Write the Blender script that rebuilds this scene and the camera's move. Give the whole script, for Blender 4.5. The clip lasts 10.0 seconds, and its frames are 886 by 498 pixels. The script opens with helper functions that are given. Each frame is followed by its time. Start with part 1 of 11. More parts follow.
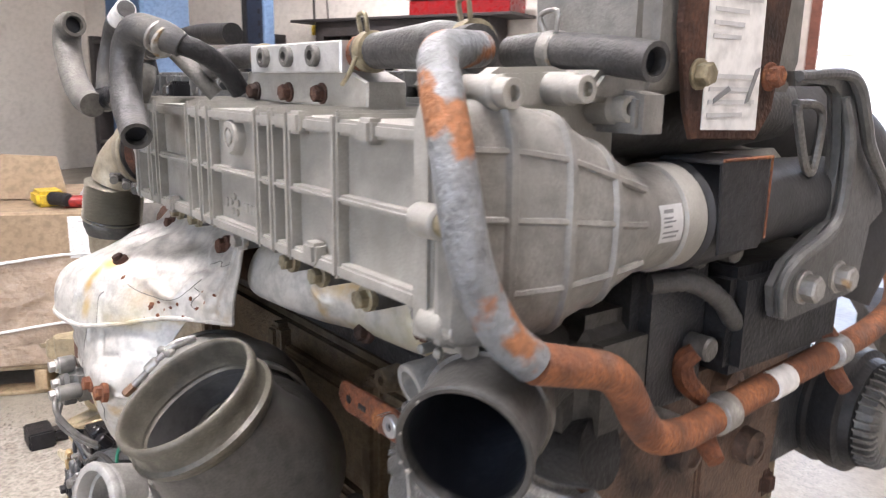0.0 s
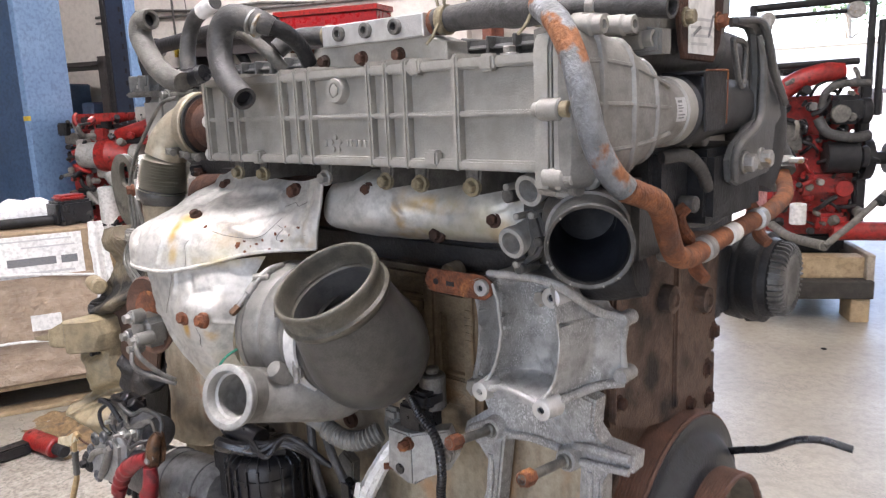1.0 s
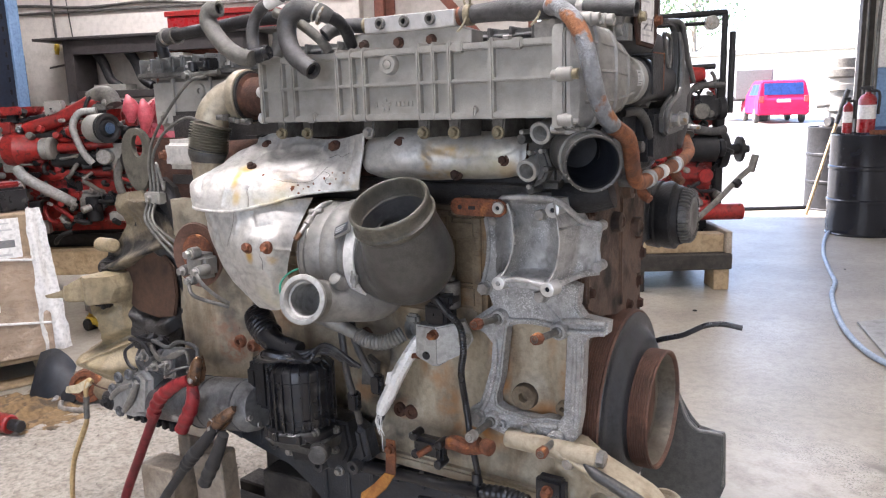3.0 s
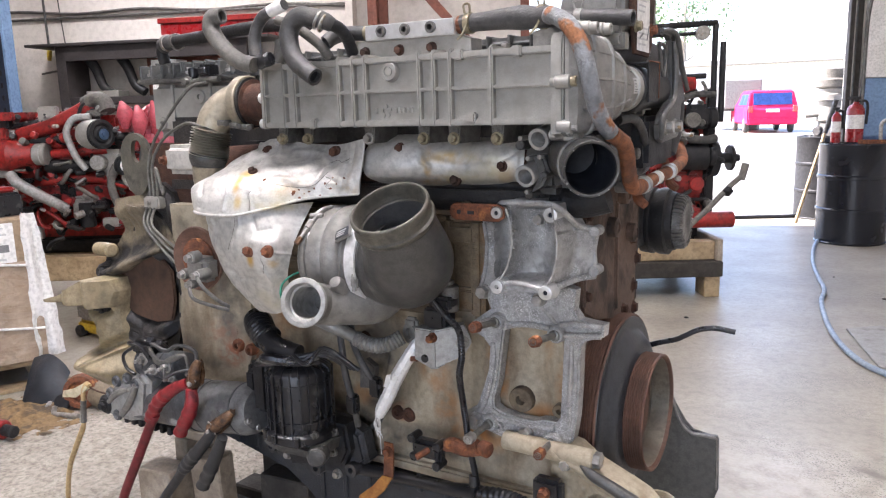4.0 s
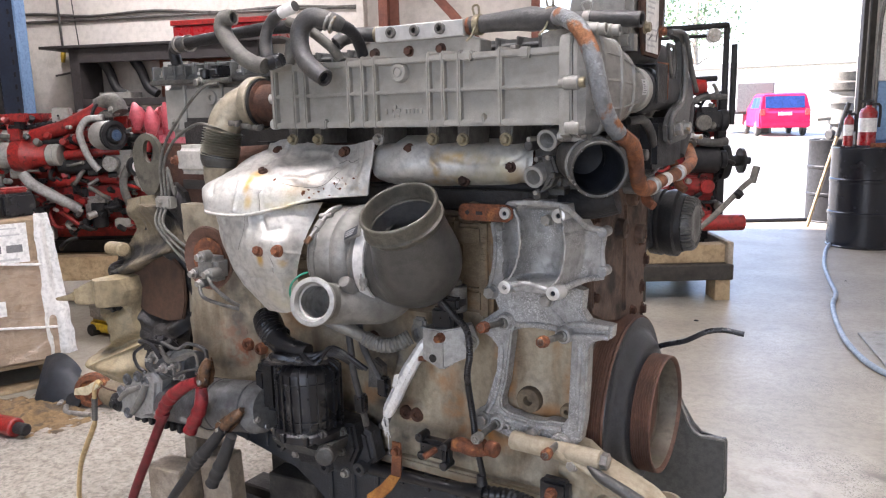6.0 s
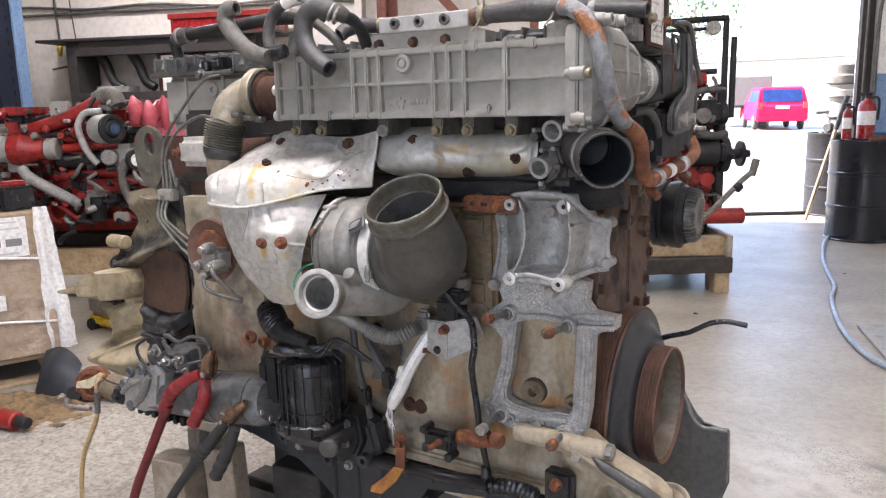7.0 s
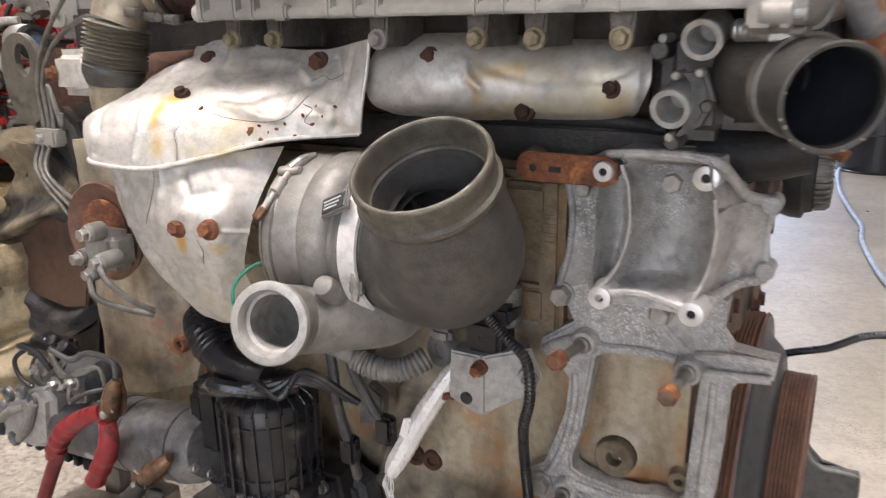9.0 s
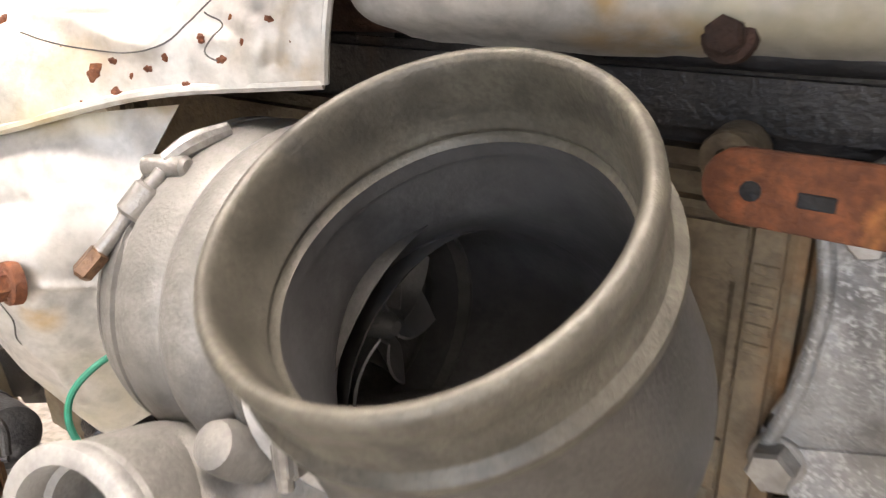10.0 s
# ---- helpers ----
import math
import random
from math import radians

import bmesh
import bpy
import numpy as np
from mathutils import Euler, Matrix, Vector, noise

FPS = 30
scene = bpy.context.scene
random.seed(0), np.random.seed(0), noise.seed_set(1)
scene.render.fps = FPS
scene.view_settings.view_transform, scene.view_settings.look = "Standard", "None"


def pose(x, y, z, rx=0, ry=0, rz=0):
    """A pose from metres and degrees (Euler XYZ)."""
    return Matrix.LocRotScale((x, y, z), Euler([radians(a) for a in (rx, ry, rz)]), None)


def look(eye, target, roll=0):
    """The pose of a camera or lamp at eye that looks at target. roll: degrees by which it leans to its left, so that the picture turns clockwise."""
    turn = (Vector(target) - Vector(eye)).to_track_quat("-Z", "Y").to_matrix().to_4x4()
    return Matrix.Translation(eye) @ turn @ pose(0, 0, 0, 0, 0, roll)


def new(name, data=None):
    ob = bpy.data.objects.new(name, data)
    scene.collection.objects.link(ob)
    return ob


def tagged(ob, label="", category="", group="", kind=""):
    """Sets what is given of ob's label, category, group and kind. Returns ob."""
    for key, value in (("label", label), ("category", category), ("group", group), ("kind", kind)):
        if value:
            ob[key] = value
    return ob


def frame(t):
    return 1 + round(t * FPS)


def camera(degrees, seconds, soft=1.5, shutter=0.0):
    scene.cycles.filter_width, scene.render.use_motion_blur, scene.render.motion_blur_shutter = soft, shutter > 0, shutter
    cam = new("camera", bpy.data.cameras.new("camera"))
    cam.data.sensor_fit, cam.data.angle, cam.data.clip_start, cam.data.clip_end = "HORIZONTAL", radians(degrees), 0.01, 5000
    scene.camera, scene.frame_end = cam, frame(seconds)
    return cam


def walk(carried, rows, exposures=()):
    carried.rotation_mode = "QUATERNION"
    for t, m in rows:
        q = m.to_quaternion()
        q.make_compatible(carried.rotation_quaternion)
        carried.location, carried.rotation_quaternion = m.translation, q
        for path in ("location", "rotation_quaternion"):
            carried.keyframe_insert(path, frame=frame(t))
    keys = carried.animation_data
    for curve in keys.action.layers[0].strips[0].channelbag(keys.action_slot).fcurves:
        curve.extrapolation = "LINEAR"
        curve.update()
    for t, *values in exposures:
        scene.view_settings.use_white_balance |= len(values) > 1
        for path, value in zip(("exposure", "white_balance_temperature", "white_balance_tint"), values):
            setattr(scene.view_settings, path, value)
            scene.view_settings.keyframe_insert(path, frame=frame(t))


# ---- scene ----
cam = camera(60.9, 10.0, soft=1.2, shutter=0.3)
# seconds; place in metres; turn about x, y, z in degrees
ROWS = [
    (0.0, 1.0600, -0.4550, 1.3760, 77.74, -0.97, 52.27),
    (0.5, 1.0636, -0.6461, 1.3398, 78.60, 0.90, 45.07),
    (1.0, 1.1120, -0.8339, 1.3029, 78.88, 2.22, 41.15),
    (1.5, 1.1696, -0.9889, 1.2901, 79.00, 2.61, 38.38),
    (2.0, 1.1872, -1.1039, 1.2739, 78.82, 2.42, 35.87),
    (2.5, 1.1465, -1.2279, 1.2584, 78.70, 2.10, 32.98),
    (4.0, 1.1401, -1.3210, 1.2488, 79.62, 1.46, 30.84),
    (4.5, 1.1434, -1.3132, 1.2499, 79.80, 1.48, 31.22),
    (5.0, 1.1429, -1.3107, 1.2487, 79.86, 1.38, 31.45),
    (5.5, 1.1476, -1.3175, 1.2480, 79.85, 1.32, 31.64),
    (7.0, 1.1343, -1.3323, 1.2407, 79.38, 1.38, 31.43),
    (7.5, 1.1108, -1.3204, 1.2373, 78.53, 1.44, 30.78),
    (8.0, 1.0262, -1.2247, 1.2264, 77.09, 1.37, 29.87),
    (8.5, 0.8935, -1.0527, 1.2375, 75.58, 1.18, 29.31),
    (9.0, 0.7535, -0.8594, 1.2138, 73.41, 0.91, 29.30),
    (9.5, 0.5742, -0.5713, 1.1908, 70.90, 0.25, 30.90),
    (9.8, 0.5281, -0.4539, 1.1646, 68.71, -0.02, 33.78),
    (10.0, 0.5130, -0.3967, 1.1548, 68.18, 1.03, 37.50),
]
EXPOSURES = [(0.0, 3.08, 6450, 20), (1.0, 2.84, 6350, 20), (2.5, 2.74, 6300, 20), (8.0, 2.65, 6450, 20), (9.0, 2.82, 6850, 20), (9.5, 3.0, 7150, 21), (10.0, 3.35, 7200, 20)]
walk(cam, [(t, pose(x, y, z, rx, ry, rz)) for t, x, y, z, rx, ry, rz in ROWS], EXPOSURES)


import mathutils
from mathutils.bvhtree import BVHTree
# world: daylight outside the shop, seen through the open door
world = bpy.data.worlds.new("sky")
scene.world = world
world.use_nodes = True
_n = world.node_tree.nodes
_sky = _n.new("ShaderNodeTexSky")
_sky.sky_type, _sky.sun_disc = "NISHITA", False
_sky.sun_elevation, _sky.sun_rotation = radians(46), radians(254)
world.node_tree.links.new(_sky.outputs[0], _n["Background"].inputs[0])
_n["Background"].inputs[1].default_value = 0.15

_sun = new("sun", bpy.data.lights.new("sun", "SUN"))
_sun.data.energy, _sun.data.angle, _sun.data.color = 5.0, radians(0.6), (1.0, 0.95, 0.88)
_sun.matrix_world = look((-14, -4, 15), (0, 0, 0))


# the shop's walls run askew to the engine: s along the back wall, n out from it
def shop(s, n, z=0.0):
    return Vector((-6.35 + 0.9387 * s + 0.3446 * n, 4.66 + 0.3446 * s - 0.9387 * n, z))


SHOP_TURN = math.degrees(math.atan2(0.3446, 0.9387))
LAMP_ROWS = ((0.4, 2.2, 34.0), (4.6, 4.6, 4.0), (4.5, 7.6, 36.0), (7.4, 7.0, 8.0), (1.2, 7.5, 12.0))
for _s, _nn, _watt in LAMP_ROWS:
    _l = new("strip_lamp", bpy.data.lights.new("strip_lamp", "AREA"))
    _l.data.shape, _l.data.size, _l.data.size_y = "RECTANGLE", 2.4, 0.3
    _l.data.energy, _l.data.color = _watt, (1.0, 0.98, 0.94)
    _l.matrix_world = Matrix.Translation(shop(_s, _nn, 4.50)) @ pose(0, 0, 0, 0, 0, SHOP_TURN)
# sky light through the second door, which stands open behind the camera
_l = new("door_light", bpy.data.lights.new("door_light", "AREA"))
_l.data.shape, _l.data.size, _l.data.size_y = "RECTANGLE", 3.4, 3.2
_l.data.energy, _l.data.color = 13.0, (0.93, 0.96, 1.0)
_l.matrix_world = look(shop(4.2, 12.9, 1.9), shop(4.2, 5.0, 1.0))

# sky light that falls in through the open door by the drums
_l = new("yard_light", bpy.data.lights.new("yard_light", "AREA"))
_l.data.shape, _l.data.size, _l.data.size_y = "RECTANGLE", 3.0, 1.0
_l.data.energy, _l.data.color = 9.0, (0.92, 0.96, 1.0)
_l.matrix_world = look(shop(5.9, -0.30, 3.25), shop(5.9, 2.6, 0.0))


# ---- materials ----
def material(name, base, second=None, rough=0.6, metal=0.0, scale=25.0, amount=0.5, bump=0.2, bump_scale=180.0,
             third=None, third_at=0.62, third_scale=7.0, third_soft=0.06, rough_third=None, streak=1.0, coat=0.0, metal_third=None,
             per_object=0.0, spec=0.5, mottle=0.45):
    """A painted, cast or rusted surface: base and second mixed by fine noise, third in patches with edges of their own."""
    m = bpy.data.materials.new(name)
    m.use_nodes = True
    nt = m.node_tree
    nd, ln = nt.nodes, nt.links
    bsdf = nd["Principled BSDF"]
    geo = nd.new("ShaderNodeNewGeometry")
    stretch = nd.new("ShaderNodeVectorMath")
    stretch.operation = "MULTIPLY"
    stretch.inputs[1].default_value = (1, 1, streak)
    ln.new(geo.outputs["Position"], stretch.inputs[0])

    def noise_at(sc, detail, vec):
        n = nd.new("ShaderNodeTexNoise")
        n.inputs["Scale"].default_value, n.inputs["Detail"].default_value = sc, detail
        ln.new(vec, n.inputs["Vector"])
        return n.outputs["Fac"]

    def ramp(fac, lo, hi):
        r = nd.new("ShaderNodeMapRange")
        r.inputs["From Min"].default_value, r.inputs["From Max"].default_value = lo, hi
        ln.new(fac, r.inputs["Value"])
        return r.outputs[0]

    def mix(fac, a, b):
        x = nd.new("ShaderNodeMix")
        x.data_type = "RGBA"
        if isinstance(fac, float):
            x.inputs[0].default_value = fac
        else:
            ln.new(fac, x.inputs[0])
        for i, c in ((6, a), (7, b)):
            if isinstance(c, tuple):
                x.inputs[i].default_value = (*c, 1)
            else:
                ln.new(c, x.inputs[i])
        return x.outputs[2]

    second = second or tuple(c * 0.6 for c in base)
    coarse = ramp(noise_at(scale, 6, stretch.outputs[0]), 0.5 - amount * 0.27, 0.5 + amount * 0.27)
    colour = mix(coarse, base, second)
    fine = noise_at(bump_scale, 4, geo.outputs["Position"])
    colour = mix(ramp(fine, 0.38, 0.66), colour, mix(0.7, colour, second))
    if mottle:
        speck = nd.new("ShaderNodeMath")
        speck.operation = "MULTIPLY"
        ln.new(ramp(noise_at(min(70.0, bump_scale * 0.3), 9, geo.outputs["Position"]), 0.44, 0.66), speck.inputs[0])
        speck.inputs[1].default_value = mottle
        colour = mix(speck.outputs[0], colour, tuple(c * 0.45 for c in second))
    if per_object:
        info = nd.new("ShaderNodeObjectInfo")
        hsv = nd.new("ShaderNodeHueSaturation")
        ln.new(ramp(info.outputs["Random"], 0.0, 1.0), hsv.inputs["Fac"])
        hsv.inputs["Value"].default_value = 1 - per_object
        ln.new(colour, hsv.inputs["Color"])
        colour = hsv.outputs[0]
    rough_out = ramp(coarse, -1.2, 2.2)
    mul = nd.new("ShaderNodeMath")
    mul.operation = "MULTIPLY_ADD"
    mul.inputs[1].default_value, mul.inputs[2].default_value = 0.35, rough - 0.17
    ln.new(rough_out, mul.inputs[0])
    rough_socket = mul.outputs[0]
    bsdf.inputs["Metallic"].default_value = metal
    bsdf.inputs["Specular IOR Level"].default_value = spec
    if third:
        mask = ramp(noise_at(third_scale, 6, stretch.outputs[0]), third_at, third_at + third_soft)
        colour = mix(mask, colour, mix(ramp(fine, 0.3, 0.75), third, tuple(c * 0.55 for c in third)))
        mr = nd.new("ShaderNodeMix")
        ln.new(mask, mr.inputs[0])
        ln.new(rough_socket, mr.inputs[2])
        mr.inputs[3].default_value = rough_third or 0.85
        rough_socket = mr.outputs[0]
        if metal:
            mm = nd.new("ShaderNodeMix")
            ln.new(mask, mm.inputs[0])
            mm.inputs[2].default_value, mm.inputs[3].default_value = metal, 0.0 if metal_third is None else metal_third
            ln.new(mm.outputs[0], bsdf.inputs["Metallic"])
    ln.new(colour, bsdf.inputs["Base Color"])
    ln.new(rough_socket, bsdf.inputs["Roughness"])
    if coat:
        bsdf.inputs["Coat Weight"].default_value = coat
    if bump:
        b = nd.new("ShaderNodeBump")
        b.inputs["Strength"].default_value, b.inputs["Distance"].default_value = min(1.0, bump * 1.6), 0.6 / bump_scale
        ln.new(fine, b.inputs["Height"])
        ln.new(b.outputs[0], bsdf.inputs["Normal"])
    return m


def tint_spots(m, colour, spots, speckle=30.0, soft=0.55):
    """Lays spots of colour over a material, for stains and for painted shade: spots are (centre, reach along x, y and
    z, strength), broken up by noise.
    """
    nt = m.node_tree
    nd, ln = nt.nodes, nt.links
    bsdf = nd["Principled BSDF"]
    geo = nd.new("ShaderNodeNewGeometry")
    total = None
    for centre, reach, strength in spots:
        d = nd.new("ShaderNodeVectorMath")
        d.operation = "SUBTRACT"
        ln.new(geo.outputs["Position"], d.inputs[0])
        d.inputs[1].default_value = centre
        k = nd.new("ShaderNodeVectorMath")
        k.operation = "DIVIDE"
        ln.new(d.outputs[0], k.inputs[0])
        k.inputs[1].default_value = reach
        h = nd.new("ShaderNodeVectorMath")
        h.operation = "LENGTH"
        ln.new(k.outputs[0], h.inputs[0])
        r = nd.new("ShaderNodeMapRange")
        r.inputs["From Min"].default_value, r.inputs["From Max"].default_value = 1.0, 1.0 - soft
        r.inputs["To Max"].default_value = strength
        ln.new(h.outputs["Value"], r.inputs["Value"])
        if total is None:
            total = r.outputs[0]
        else:
            mx = nd.new("ShaderNodeMath")
            mx.operation = "MAXIMUM"
            ln.new(total, mx.inputs[0])
            ln.new(r.outputs[0], mx.inputs[1])
            total = mx.outputs[0]
    n = nd.new("ShaderNodeTexNoise")
    n.inputs["Scale"].default_value, n.inputs["Detail"].default_value = speckle, 6
    ln.new(geo.outputs["Position"], n.inputs["Vector"])
    br = nd.new("ShaderNodeMapRange")
    br.inputs["From Min"].default_value, br.inputs["From Max"].default_value = 0.38, 0.56
    ln.new(n.outputs["Fac"], br.inputs["Value"])
    mu = nd.new("ShaderNodeMath")
    mu.operation = "MULTIPLY"
    ln.new(total, mu.inputs[0])
    ln.new(br.outputs[0], mu.inputs[1])
    x = nd.new("ShaderNodeMix")
    x.data_type = "RGBA"
    ln.new(mu.outputs[0], x.inputs[0])
    ln.new(bsdf.inputs["Base Color"].links[0].from_socket, x.inputs[6])
    x.inputs[7].default_value = (*colour, 1)
    ln.new(x.outputs[2], bsdf.inputs["Base Color"])
    return m


CAST = material("cast_aluminium", (0.335, 0.324, 0.298), (0.265, 0.256, 0.234), 0.5, 0.25, 24, 0.8, 0.2, 420,
                third=(0.18, 0.168, 0.145), third_at=0.58, third_scale=9, third_soft=0.25, mottle=0.2)
STARTER_GREY = material("starter_end_grey", (0.22, 0.222, 0.22), (0.14, 0.142, 0.142), 0.48, 0.2, 14, 0.8, 0.3, 260,
                        third=(0.08, 0.078, 0.075), third_at=0.545, third_scale=16, third_soft=0.14, mottle=0.5)
CAST_DARK = material("cast_aluminium_grimy", (0.20, 0.195, 0.183), (0.095, 0.09, 0.083), 0.5, 0.35, 22, 0.7, 0.3, 350,
                     third=(0.045, 0.04, 0.034), third_at=0.56, third_scale=12, third_soft=0.2)
CAST_BLACK = material("cast_aluminium_oily", (0.075, 0.077, 0.083), (0.03, 0.031, 0.034), 0.36, 0.35, 22, 0.7, 0.35, 300,
                      third=(0.016, 0.016, 0.018), third_at=0.54, third_scale=13, third_soft=0.16)
NECK_GREY = material("grimy_grey_casting", (0.095, 0.093, 0.088), (0.05, 0.049, 0.047), 0.42, 0.3, 14, 0.8, 0.3, 300,
                     third=(0.16, 0.152, 0.135), third_at=0.60, third_scale=12, third_soft=0.15, mottle=0.5)
SUPPORT_GREY = material("dull_grey_casting", (0.135, 0.133, 0.128), (0.085, 0.084, 0.08), 0.42, 0.25, 8, 0.8, 0.25, 260,
                        third=(0.20, 0.185, 0.155), third_at=0.60, third_scale=7, third_soft=0.2, mottle=0.4)
PULLEY_BARE = material("bare_pulley_inside", (0.23, 0.205, 0.16), (0.15, 0.13, 0.10), 0.42, 0.3, 8, 0.8, 0.1, 260,
                      third=(0.10, 0.075, 0.05), third_at=0.60, third_scale=8, third_soft=0.2)
STRAP_ORANGE = material("fresh_orange_rust", (0.56, 0.27, 0.05), (0.32, 0.12, 0.03), 0.75, 0, 40, 0.7, 0.4, 260)
CAST_WHITE = material("oxidised_aluminium", (0.40, 0.396, 0.383), (0.26, 0.257, 0.247), 0.5, 0.25, 16, 0.9, 0.5, 480,
                      third=(0.13, 0.126, 0.118), third_at=0.57, third_scale=11, third_soft=0.16, mottle=0.5)
CAST_CRUST = material("crusted_aluminium", (0.43, 0.425, 0.41), (0.27, 0.266, 0.255), 0.55, 0.2, 22, 0.9, 0.6, 480,
                      third=(0.16, 0.155, 0.145), third_at=0.60, third_scale=16, third_soft=0.14, mottle=0.45)
CAST_PALE = material("pale_aluminium", (0.42, 0.415, 0.395), (0.30, 0.296, 0.28), 0.5, 0.25, 20, 0.8, 0.25, 420,
                     third=(0.15, 0.145, 0.135), third_at=0.58, third_scale=14, third_soft=0.15, mottle=0.45)
MACHINED = material("machined_aluminium", (0.66, 0.66, 0.65), (0.52, 0.52, 0.51), 0.4, 0.6, 40, 0.5, 0.12, 500, mottle=0.2)
SHIELD = material("heat_shield_sheet", (0.62, 0.61, 0.575), (0.48, 0.465, 0.43), 0.52, 0.48, 11, 0.8, 0.06, 260,
                  third=(0.46, 0.41, 0.31), third_at=0.62, third_scale=9, third_soft=0.3, rough_third=0.5, metal_third=0.5, mottle=0.42)
RUST = material("rust", (0.25, 0.08, 0.03), (0.10, 0.038, 0.02), 0.88, 0, 55, 0.6, 0.7, 240,
                third=(0.40, 0.16, 0.05), third_at=0.585, third_scale=34, third_soft=0.1)
RUST_DARK = material("dark_rust", (0.105, 0.048, 0.03), (0.05, 0.027, 0.02), 0.8, 0, 34, 0.6, 0.6, 240,
                     third=(0.025, 0.021, 0.019), third_at=0.53, third_scale=11, third_soft=0.2, spec=0.25)
PIPE_RUST = material("rusted_pipe", (0.35, 0.125, 0.042), (0.125, 0.048, 0.026), 0.82, 0, 30, 0.7, 0.7, 260,
                     third=(0.10, 0.058, 0.045), third_at=0.565, third_scale=16, third_soft=0.12)
PIPE_PAINT = material("flaking_grey_pipe", (0.24, 0.255, 0.27), (0.15, 0.155, 0.16), 0.5, 0.15, 34, 0.5, 0.6, 220,
                      third=(0.27, 0.11, 0.045), third_at=0.545, third_scale=24, third_soft=0.06)
BLOCK = material("engine_block_paint", (0.44, 0.382, 0.285), (0.33, 0.278, 0.195), 0.5, 0, 5, 0.9, 0.25, 260,
                 third=(0.16, 0.105, 0.056), third_at=0.525, third_scale=10, third_soft=0.18, streak=0.3, spec=0.5, mottle=0.38)
BLOCK_RUST = material("rust_stained_iron", (0.235, 0.185, 0.118), (0.145, 0.112, 0.075), 0.62, 0, 8, 0.8, 0.45, 240,
                      third=(0.05, 0.034, 0.026), third_at=0.57, third_scale=8, third_soft=0.16, spec=0.35)
CASE_BROWN = material("oily_brown_cover", (0.15, 0.088, 0.058), (0.082, 0.052, 0.038), 0.56, 0, 9, 0.8, 0.5, 220,
                      third=(0.032, 0.026, 0.024), third_at=0.54, third_scale=10, third_soft=0.14, spec=0.4, mottle=0.4)
CAST_MID = material("dusty_grey_casting", (0.25, 0.242, 0.225), (0.18, 0.174, 0.16), 0.48, 0.25, 16, 0.7, 0.25, 380,
                    third=(0.11, 0.103, 0.09), third_at=0.575, third_scale=9, third_soft=0.2, mottle=0.4)
HOUSING = material("oily_tan_casting", (0.22, 0.18, 0.115), (0.12, 0.098, 0.068), 0.55, 0, 7, 0.7, 0.35, 200,
                   third=(0.022, 0.02, 0.018), third_at=0.475, third_scale=8.5, third_soft=0.12)
PATCHY_RUST = material("brown_plate_rust", (0.10, 0.05, 0.028), (0.06, 0.032, 0.02), 0.7, 0, 9, 0.7, 0.2, 260,
                       third=(0.025, 0.019, 0.016), third_at=0.54, third_scale=9, third_soft=0.2)
# near-black so that bores and holes carry their inner shade as colour
BORE_BLACK = material("shaded_black_bore", (0.020, 0.024, 0.030), (0.011, 0.013, 0.018), 0.5, 0, 20, 0.6, 0.1, 200, spec=0.22)
BLACK_RUBBER = material("black_rubber_hose", (0.028, 0.028, 0.03), (0.018, 0.018, 0.019), 0.55, 0, 25, 0.6, 0.15, 260,
                        third=(0.06, 0.058, 0.055), third_at=0.6, third_scale=12, third_soft=0.25)
BLOCK_DARK = material("grimy_cast_iron", (0.045, 0.040, 0.037), (0.018, 0.017, 0.017), 0.5, 0, 16, 0.6, 0.5, 220,
                      third=(0.09, 0.055, 0.032), third_at=0.60, third_scale=11, third_soft=0.14, spec=0.45)
BLACK_IRON = material("black_iron", (0.024, 0.024, 0.026), (0.011, 0.011, 0.012), 0.5, 0, 25, 0.6, 0.3, 200,
                      third=(0.06, 0.054, 0.048), third_at=0.64, third_scale=12, third_soft=0.15, spec=0.3)
RUBBER = material("weathered_rubber", (0.078, 0.076, 0.074), (0.036, 0.035, 0.035), 0.5, 0, 26, 0.8, 0.3, 300,
                  third=(0.155, 0.145, 0.125), third_at=0.54, third_scale=15, third_soft=0.22, mottle=0.6)
HOSE_GREY = material("dusty_hose", (0.165, 0.155, 0.135), (0.09, 0.085, 0.076), 0.62, 0, 24, 0.8, 0.35, 320,
                     third=(0.25, 0.23, 0.19), third_at=0.56, third_scale=13, third_soft=0.25, mottle=0.6)
DUSTY_PLASTIC = material("dusty_grey_plastic", (0.105, 0.108, 0.105), (0.06, 0.062, 0.062), 0.5, 0, 22, 0.7, 0.2, 260,
                         third=(0.19, 0.18, 0.16), third_at=0.58, third_scale=14, third_soft=0.25)
PLASTIC = material("black_plastic", (0.014, 0.015, 0.018), (0.008, 0.008, 0.010), 0.3, 0, 30, 0.5, 0.25, 300,
                   third=(0.11, 0.105, 0.098), third_at=0.635, third_scale=22, third_soft=0.12, mottle=0.3)
PAN_BLUE = material("blue_black_oil_pan", (0.024, 0.031, 0.042), (0.012, 0.015, 0.020), 0.42, 0, 18, 0.7, 0.3, 260,
                    third=(0.10, 0.098, 0.095), third_at=0.60, third_scale=12, third_soft=0.2, mottle=0.4)
ELBOW = material("grey_cast_elbow", (0.108, 0.104, 0.096), (0.052, 0.05, 0.047), 0.36, 0.3, 10, 1.0, 0.16, 420,
                 third=(0.21, 0.198, 0.175), third_at=0.60, third_scale=12, third_soft=0.22, mottle=0.4)
ELBOW_IN = material("elbow_inside", (0.120, 0.118, 0.118), (0.085, 0.084, 0.084), 0.42, 0.15, 20, 0.6, 0.08, 300)
